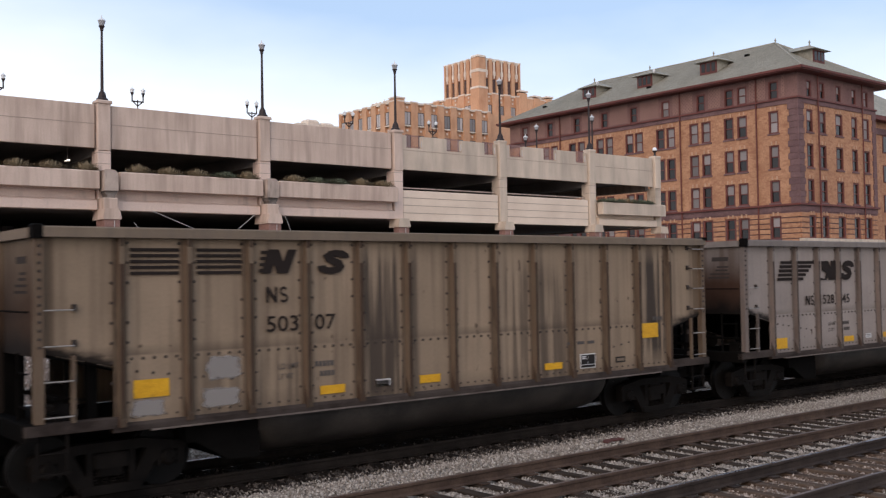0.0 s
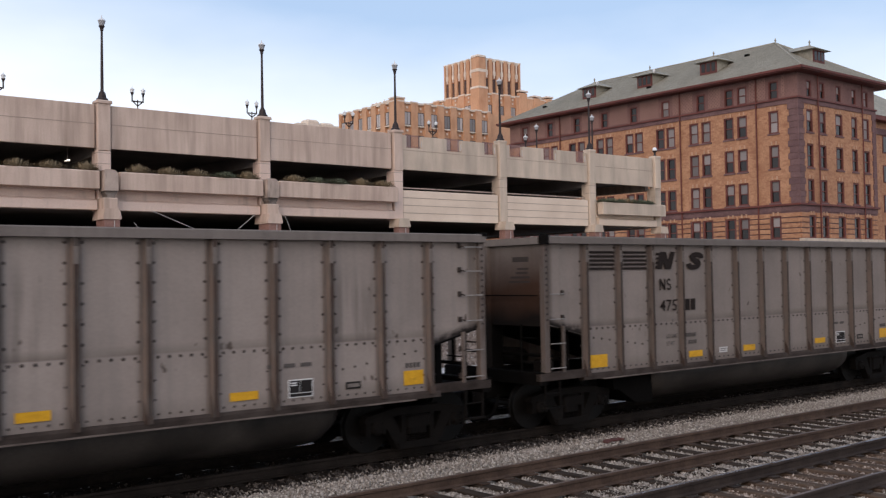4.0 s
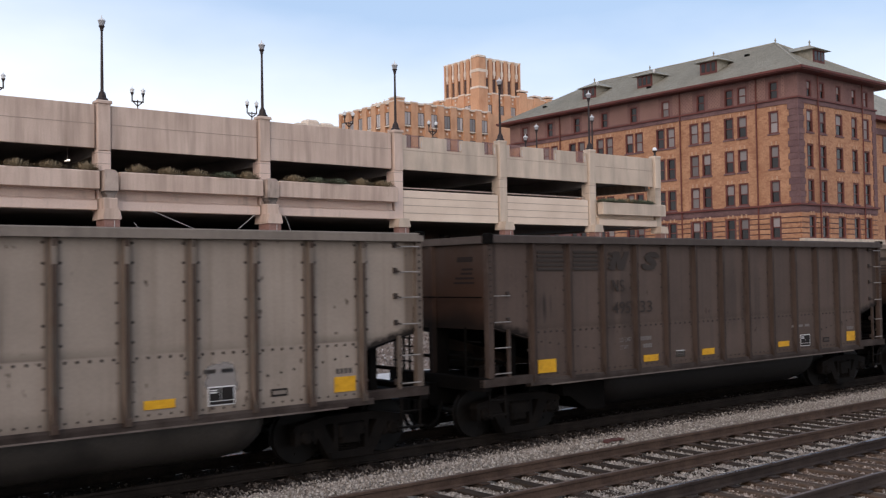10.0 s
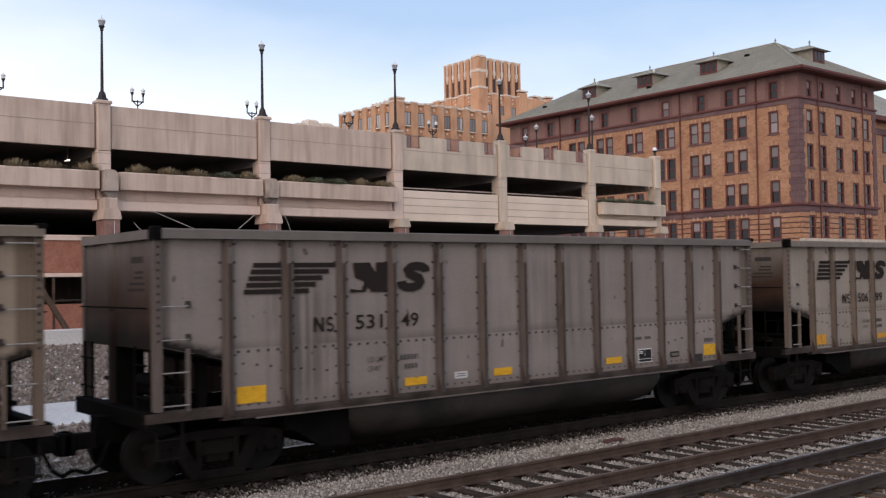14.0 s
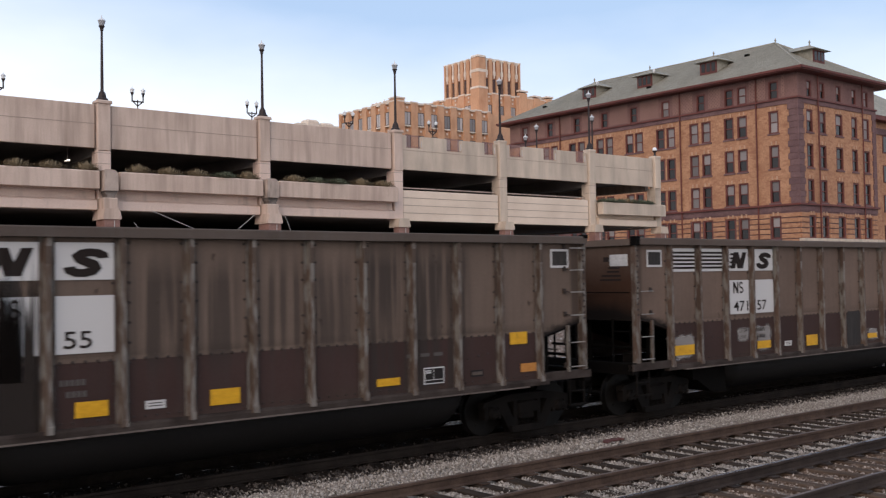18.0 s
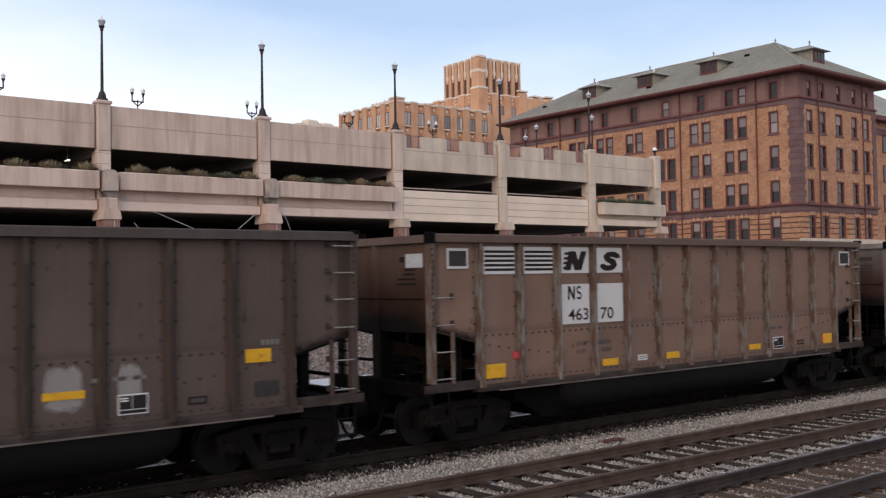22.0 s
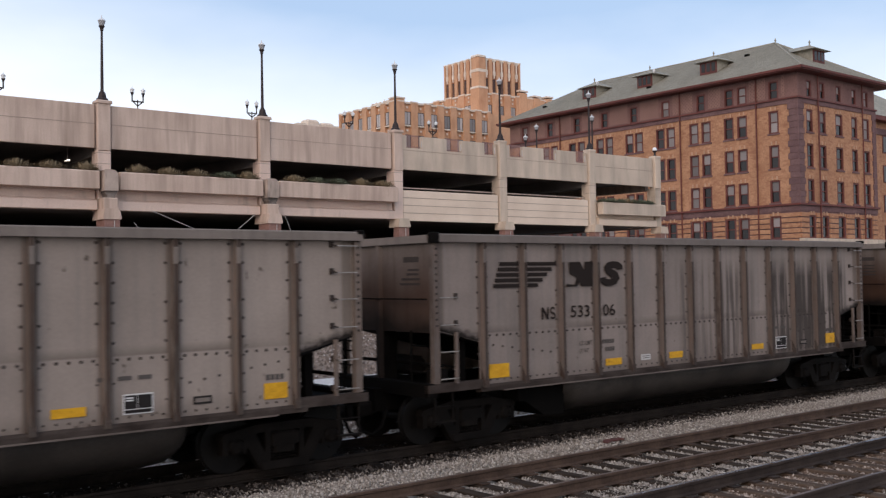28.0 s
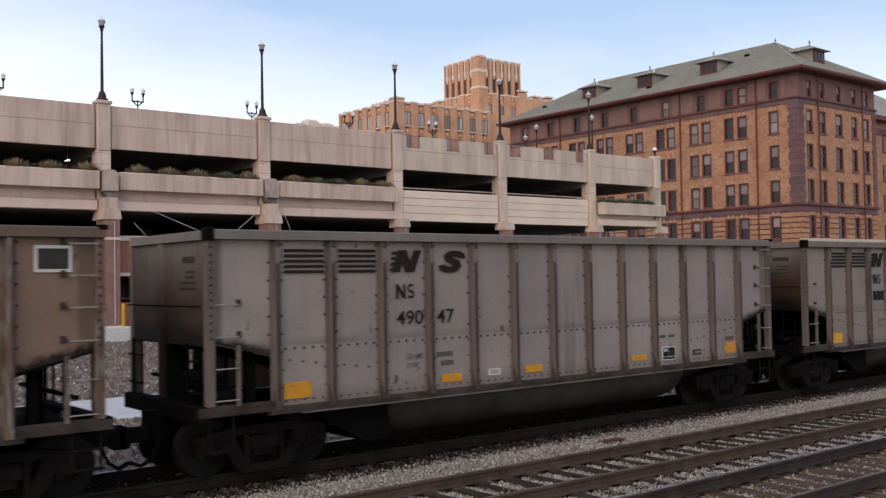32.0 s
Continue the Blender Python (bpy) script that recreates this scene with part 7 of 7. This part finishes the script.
# style, number, base colour, runs of dirt, streaks, wording
CARS = [
    (-1, "A", ("", ""), DARK, 0.5, (), "dark grimy"),
    (0, "A", ("503", "07"), TAN, 0.8, ((5.3, 6.5, 1.3, 3.9, 0.8), (2.2, 4.3, 1.3, 2.4, 0.35), (8.6, 10.3, 1.3, 3.6, 0.5), (12.5, 13.5, 1.6, 3.9, 0.9)), "rust-tinged tan"),
    (1, "B", ("528", "45"), LIGHT, 0.25, (), "pale grey"),
    (2, "B", ("509", "26"), GREY, 0.35, ((8.75, 9.3, 1.2, 2.2, 2.0), (7.85, 8.05, 2.7, 2.9, 1.8), (1.5, 1.65, 2.4, 3.0, 1.2)), "grey"),
    (3, "B", ("522", "01"), LIGHT, 0.3, ((6.35, 6.9, 2.3, 3.6, 0.3), (11.5, 12.4, 2.3, 3.5, 0.3)), "light grey"),
    (4, "A", ("475", ""), GREY, 0.4, (), "grey"),
    (5, "A", ("486", "79"), LIGHT, 0.2, ((1.15, 3.6, 1.15, 2.2, 0.55), (0.2, 1.3, 2.1, 3.9, 0.3)), "clean grey"),
    (6, "A", ("495", "31"), (0.142, 0.116, 0.104), 0.4, ((1.6, 2.4, 1.3, 3.8, 0.4), (12.6, 13.4, 2.4, 3.6, 0.6)), "dark soot-covered"),
    (7, "B", ("528", "25"), LIGHT, 0.22, (), "light grey"),
    (8, "B", ("506", "93"), (0.38, 0.365, 0.33), 0.3, ((7.4, 7.75, 2.2, 3.6, 0.5),), "pale putty-grey"),
    (9, "A", ("495", "33"), (0.125, 0.105, 0.095), 0.4, ((1.4, 1.7, 2.6, 2.9, 1.4), (3.2, 4.2, 2.1, 3.4, 0.4), (7.3, 9.0, 2.1, 3.4, 0.3)), "dark soot-covered"),
    (10, "B", ("506", "07"), (0.38, 0.36, 0.33), 0.3, ((7.5, 7.66, 3.3, 3.95, 2.0), (7.5, 7.62, 2.6, 2.85, 1.6), (11.5, 12.0, 1.9, 3.7, 0.9), (12.9, 13.1, 2.0, 3.6, 0.6)), "pale putty-grey"),
    (11, "A", ("499", "36"), (0.34, 0.31, 0.258), 0.3, ((6.9, 7.04, 1.3, 2.9, 2.0), (8.25, 8.5, 1.3, 2.6, 2.0), (2.4, 2.7, 2.4, 3.6, 0.3)), "putty-grey"),
    (12, "B", ("531", "49"), (0.305, 0.296, 0.287), 0.4, ((1.9, 3.0, 1.5, 3.4, 0.45), (7.0, 9.0, 2.0, 3.8, 0.25)), "light grey"),
    (13, "B", ("506", "99"), (0.37, 0.355, 0.32), 0.35, (), "pale putty-grey"),
    (14, "A", ("474", "22"), (0.36, 0.34, 0.315), 0.3, ((7.0, 7.5, 2.0, 3.9, 0.7), (7.55, 7.9, 2.0, 3.6, 0.55)), "putty-grey"),
    (15, "A", (None, "55"), (0.18, 0.15, 0.128), 0.3, ((3.25, 4.3, 1.2, 3.6, 2.0), (5.5, 7.1, 2.1, 3.7, 0.7), (7.4, 9.2, 2.2, 3.7, 0.6), (9.5, 11.7, 1.3, 3.9, 0.8)), "two-tone brown"),
    (16, "A", ("471", "57"), (0.20, 0.16, 0.135), 0.15, (), "two-tone brown"),
    (17, "A", (None, "42"), (0.29, 0.28, 0.265), 0.5, ((3.4, 4.25, 1.2, 2.8, 2.2), (8.85, 9.35, 1.2, 2.55, 2.2), (2.2, 3.2, 2.2, 3.9, 0.5), (6.5, 9.0, 2.0, 3.9, 0.4), (10.2, 13.6, 1.9, 3.95, 0.6)), "streaked grey"),
    (18, "A", ("495", ""), (0.125, 0.105, 0.096), 0.3, ((2.3, 3.2, 2.2, 3.9, 0.3),), "dark brown-grey"),
    (19, "A", ("463", "70"), (0.24, 0.172, 0.138), 0.2, (), "brown"),
    (20, "B", ("513", "56"), (0.38, 0.375, 0.37), 0.2, ((10.7, 11.6, 1.4, 3.5, 0.5), (11.5, 13.9, 1.3, 3.6, 1.0)), "pale grey"),
    (21, "C", ("50", "75"), RED, 0.55, ((3.3, 3.6, 1.9, 3.4, 1.3), (5.1, 5.9, 1.3, 3.9, 0.8), (6.0, 10.0, 1.2, 3.9, 0.5)), "oxide red"),
    (22, "B", ("513", "77"), (0.39, 0.385, 0.375), 0.28, ((8.9, 9.3, 1.2, 2.2, 1.6), (8.8, 9.2, 2.3, 3.9, 0.5)), "pale grey"),
    (23, "A", ("517", "41"), (0.38, 0.365, 0.345), 0.28, ((1.2, 2.2, 1.2, 1.9, 0.4),), "light grey"),
    (24, "B", ("533", "06"), (0.325, 0.31, 0.30), 0.6, ((6.9, 9.8, 1.4, 3.6, 0.45), (8.4, 9.4, 1.3, 3.5, 0.4), (10.4, 14.0, 1.3, 3.6, 0.85)), "light grey"),
    (25, "A", ("488", "04"), (0.37, 0.358, 0.345), 0.3, ((8.7, 9.1, 1.2, 2.85, 2.2), (3.38, 3.54, 1.2, 3.5, 2.2), (7.43, 7.58, 1.2, 2.9, 1.6)), "grey"),
    (26, "A", ("465", "39"), (0.255, 0.192, 0.148), 0.3, ((7.6, 8.4, 1.9, 3.6, 0.9), (7.1, 7.6, 1.2, 2.4, 1.2)), "brown"),
    (27, "A", ("490", "47"), (0.35, 0.345, 0.335), 0.22, ((7.4, 8.1, 1.3, 3.6, 0.3),), "grey"),
    (28, "A", ("", ""), (0.33, 0.32, 0.30), 0.3, (), "grey"),
]
BROWN_CARS = (15, 16, 19, 26)
PLAIN_YELLOW = ((1.3, 1.8, 1.42, 1.68), (4.5, 4.98, 1.44, 1.58), (6.56, 7.02, 1.46, 1.6), (9.66, 10.14, 1.47, 1.6), (12.94, 13.36, 1.45, 1.7))


def yellow_set(first=0, second=0, third=0, fourth=0, fifth=0):
    """The five reflectors of a side, with those given set elsewhere."""
    return tuple(g or p for g, p in zip((first, second, third, fourth, fifth), PLAIN_YELLOW))


YELLOWS = {0: yellow_set((1.36, 1.9, 1.65, 1.91), fifth=(12.58, 13.14, 1.95, 2.26)), 2: yellow_set() + ((7.59, 8.1, 1.42, 1.55),), 6: yellow_set() + ((7.65, 8.08, 1.43, 1.56),),
           7: yellow_set(third=(6.62, 7.11, 1.38, 1.6)), 14: yellow_set(third=(6.62, 7.13, 1.5, 1.72)), 15: yellow_set((1.35, 1.83, 1.43, 1.9), (4.62, 5.08, 1.45, 1.67), (6.62, 7.11, 1.44, 1.68), fifth=(12.73, 13.17, 2.02, 2.25)),
           16: yellow_set((1.3, 2.0, 1.5, 1.72), (4.45, 5.0, 1.48, 1.66), (6.6, 7.11, 1.43, 1.7)), 18: yellow_set((1.37, 1.9, 1.64, 1.87), (4.6, 5.15, 1.48, 1.6), (6.65, 7.2, 1.48, 1.6), (9.62, 10.2, 1.72, 1.83), (12.7, 13.15, 2.04, 2.25)),
           21: ((1.18, 1.67, 1.87, 2.11), (4.6, 5.1, 1.44, 1.57), (6.42, 6.91, 1.48, 1.61), (8.61, 9.12, 1.46, 1.6), (12.76, 13.25, 2.05, 2.28)), 25: yellow_set((1.26, 1.76, 1.65, 1.9), fifth=(12.6, 13.08, 2.04, 2.26))}
EXTRAS = {2: (("S", 8.8, 9.25, 1.25, 2.2),), 17: (("S", 3.45, 4.2, 1.26, 2.9), ("S", 8.88, 9.3, 1.26, 2.6)), 11: (("S", 8.26, 8.5, 1.28, 2.75), ("S", 6.94, 7.08, 1.27, 3.0), ("S", 2.6, 2.86, 1.5, 2.1)), 22: (("S", 8.97, 9.25, 1.3, 2.25),), 0: (("P", 2.45, 3.1, 1.79, 2.2), ("P", 2.38, 3.1, 1.4, 1.72), ("P", 1.3, 1.86, 1.36, 1.64), ("W", 5.62, 5.9, 1.48, 1.58)),
          5: (("P", 7.6, 8.28, 1.3, 2.2), ("T", 7.71, 8.24, 1.85, 2.17), ("P", 10.6, 11.2, 1.5, 2.15)), 6: (("P", 4.64, 5.1, 1.6, 2.05), ("P", 5.8, 6.0, 1.6, 1.9), ("P", 7.7, 8.0, 1.57, 1.95)),
          7: (("B", 9.57, 10.28, 1.6, 2.2),), 8: (("P", 10.6, 11.2, 1.6, 2.1),), 9: (("W", 5.62, 5.92, 1.48, 1.62),),
          10: (("P", 6.52, 7.22, 1.28, 2.2), ("T", 6.55, 7.2, 1.78, 2.26), ("P", 7.5, 8.1, 1.4, 2.2), ("T", 7.52, 7.98, 1.92, 2.17), ("P", 10.6, 11.2, 1.6, 2.15)),
          12: (("D", 12.6, 12.9, 1.3, 1.5),), 15: (("S", 3.3, 4.22, 1.3, 3.75), ("S", 3.4, 3.95, 2.0, 3.5), ("O", 13.0, 13.4, 1.48, 1.64), ("P", 3.36, 3.5, 2.5, 3.1)),
          16: (("P", 1.25, 2.08, 1.38, 1.98), ("P", 3.62, 4.15, 1.66, 2.04), ("P", 4.37, 5.08, 1.4, 2.08), ("P", 9.62, 10.26, 1.4, 1.76), ("P", 12.67, 13.44, 1.39, 1.92), ("D", 8.58, 9.28, 1.3, 2.25)),
          18: (("P", 3.6, 4.2, 1.4, 2.15), ("P", 4.52, 5.2, 1.4, 2.2), ("P", 5.66, 6.2, 1.4, 2.2), ("P", 6.6, 7.2, 1.4, 2.2), ("P", 7.62, 8.15, 1.4, 2.2), ("P", 9.6, 10.22, 1.5, 2.2), ("P", 10.64, 11.05, 1.4, 2.2), ("D", 6.68, 7.15, 1.33, 1.46),
               ("D", 12.85, 13.3, 1.5, 1.75)),
          19: (("R", 2.0, 2.15, 1.75, 1.88), ("R", 12.85, 12.95, 1.5, 1.66)),
          21: (("C", 7.4, 8.25, 3.32, 3.72), ("L", 7.45, 8.2, 3.5, 3.53), ("L", 7.45, 8.2, 3.42, 3.45), ("L", 7.5, 7.62, 3.57, 3.68), ("L", 7.68, 7.8, 3.57, 3.68), ("L", 7.86, 7.98, 3.57, 3.68), ("L", 8.04, 8.16, 3.57, 3.68), ("O", 9.73, 10.2, 1.52, 1.62)),
          26: (("S", 7.56, 8.04, 1.27, 3.6), ("S", 7.6, 7.95, 1.27, 2.9), ("S", 7.16, 7.44, 1.27, 2.2)), 25: (("S", 8.74, 9.06, 1.3, 2.9), ("P", 1.24, 1.82, 1.42, 2.0), ("B", 12.62, 13.3, 1.5, 2.0), ("P", 6.5, 7.05, 1.4, 1.6))}
TRAIN = []
for i, style, number, base, amount, streaks, word in CARS:
    brown = i in BROWN_CARS
    dim = base[0] < 0.15 and style != "C"
    dirt = (0.12, 0.085, 0.06) if i in (0, 8, 10, 11, 14) else ((0.05, 0.043, 0.04) if base[0] < 0.22 else (0.15, 0.135, 0.125))
    lower = (2.2, (0.05, 0.029, 0.025)) if i in (15, 16) else ((2.21, (0.125, 0.088, 0.064)) if i == 26 else None)
    cool = i == 7
    base = tuple(c * f for c, f in zip(base, (0.69, 0.635, 0.6) if cool else (0.738, 0.63, 0.57)))
    pm = paint("car_paint", base, dirt, amount, streaks, lower, i * 3.7 + 5, ribs=0.55)
    k = 0.55 if brown else (0.6 if dim else (0.44 if i in (0, 8, 10, 11, 12, 14, 17) else 0.52))
    tm = paint("rib_paint", tuple(c * k * w + 0.006 for c, w in zip(base, (1.06, 0.98, 0.92) if brown or dim else (1.06, 0.97, 0.93))), (0.03, 0.023, 0.019), 0.85, (), None, i * 2.1 + 1, mottle=(0.17, 0.155, 0.135) if brown else tuple(c * (0.48 if not dim else 0.75) for c in base))
    if style == "C":
        tm = paint("rib_paint", (0.03, 0.015, 0.013), (0.02, 0.014, 0.012), 0.8, (), None, 77, mottle=(0.06, 0.022, 0.018))
    fm = tm if style == "C" else paint("rib_face_worn", tuple(c * 0.72 for c in base), (0.05, 0.036, 0.029), 0.7, (), None, i * 2.7 + 2, mottle=(0.2, 0.183, 0.163)) if brown else paint("rib_face_rust", tuple(c * (0.18 if not dim else 0.38) * w + 0.006 for c, w in zip(base, (1.05, 0.98, 0.93) if brown or dim else (1.2, 0.95, 0.85))), (0.034, 0.022, 0.017), 0.8, (), None, i * 2.7 + 2, mottle=tuple(c * (0.27 if not dim else 0.55) for c in base))
    gm = tm if style == "C" else paint("rib_top_paint", tuple(c * 0.62 for c in base), dirt, 0.6, (), None, i * 1.7 + 9)
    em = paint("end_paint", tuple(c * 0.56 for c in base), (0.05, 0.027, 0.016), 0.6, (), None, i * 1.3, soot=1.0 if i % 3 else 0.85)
    ch = paint("chord_paint", tuple(c * (0.55 if style == "C" or dim or brown or i in (3, 12, 17) else 0.6) + 0.016 for c in base), (0.10, 0.085, 0.075), 0.5, (), None, i * 1.9 + 3)
    if style == "C":
        ch = tm
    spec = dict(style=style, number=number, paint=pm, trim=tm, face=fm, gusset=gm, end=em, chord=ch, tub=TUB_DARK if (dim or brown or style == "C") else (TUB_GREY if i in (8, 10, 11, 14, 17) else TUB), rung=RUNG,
                ink=INK_DIM if dim else INK, end_ink=INK if dim or brown or style == "C" else INK_DIM, back=WHITE if brown else None,
                print=CREAM if style == "C" else (PRINT_DIM if dim else PRINT), reflector=AMBER if i in (13, 26, 27) else YELLOW, yellow=YELLOWS.get(i, PLAIN_YELLOW), extras=EXTRAS.get(i, ()),
                label=f"{word} steel coal gondola with ribbed sides and yellow reflectors")
    made_car, made_wheels = coal_car(spec, i)
    length = LENGTHS[max(i, 0)] if i < len(LENGTHS) else 16.34
    made_car.scale.x = (length - GAP) / BODY
    TRAIN.append((FIRST + sum(LENGTHS[:max(i, 0)]) - (16.3 if i < 0 else 0), made_car, made_wheels))
    if style == "C":
        for x0, x1, z0, z1 in ((4.85, 5.65, 1.03, 1.16), (6.25, 7.3, 1.05, 1.17), (8.35, 8.8, 1.06, 1.19), (9.3, 9.65, 1.08, 1.17), (10.9, 11.4, 1.07, 1.16)):
            peel = part("peeled_patch", CM["patch"], PEELED, made_car, "bare pale patch on the tub")
            peel.matrix_basis = Matrix.Translation((x0, -1.349, z0)) @ Matrix.Diagonal((x1 - x0, 1, z1 - z0, 1))
        lettering(made_car, "G52X", 12.8, 13.24, 1.5, 1.64, CREAM)


# ---- movement ----
def motions():
    for begin, car, wheels in TRAIN:
        at = lambda t: begin - travel(t)
        walk(car, [(t, pose(at(t), TRAIN_Y, 0)) for t in range(0, 33, 2)])
        # wheels turn once for each 2.89 m rolled, keyed frame by frame while the car is near
        seen = [f for f in range(0, 32 * FPS + 1) if -22 < at(f / FPS) < 36]
        if not seen:
            continue
        fs = ([0] if seen[0] > 0 else []) + seen + ([32 * FPS] if seen[-1] < 32 * FPS else [])
        d0 = travel(seen[0] / FPS)
        for x, w in zip((0.3, 2.08, BODY - 2.08, BODY - 0.3), wheels):
            rows = []
            for f in fs:
                g = min(max(f, seen[0]), seen[-1])
                rows.append((f / FPS, pose(x, 0, 0.69, 0, -math.degrees((travel(g / FPS) - d0) / 0.46), 0)))
            walk(w, rows)


motions()
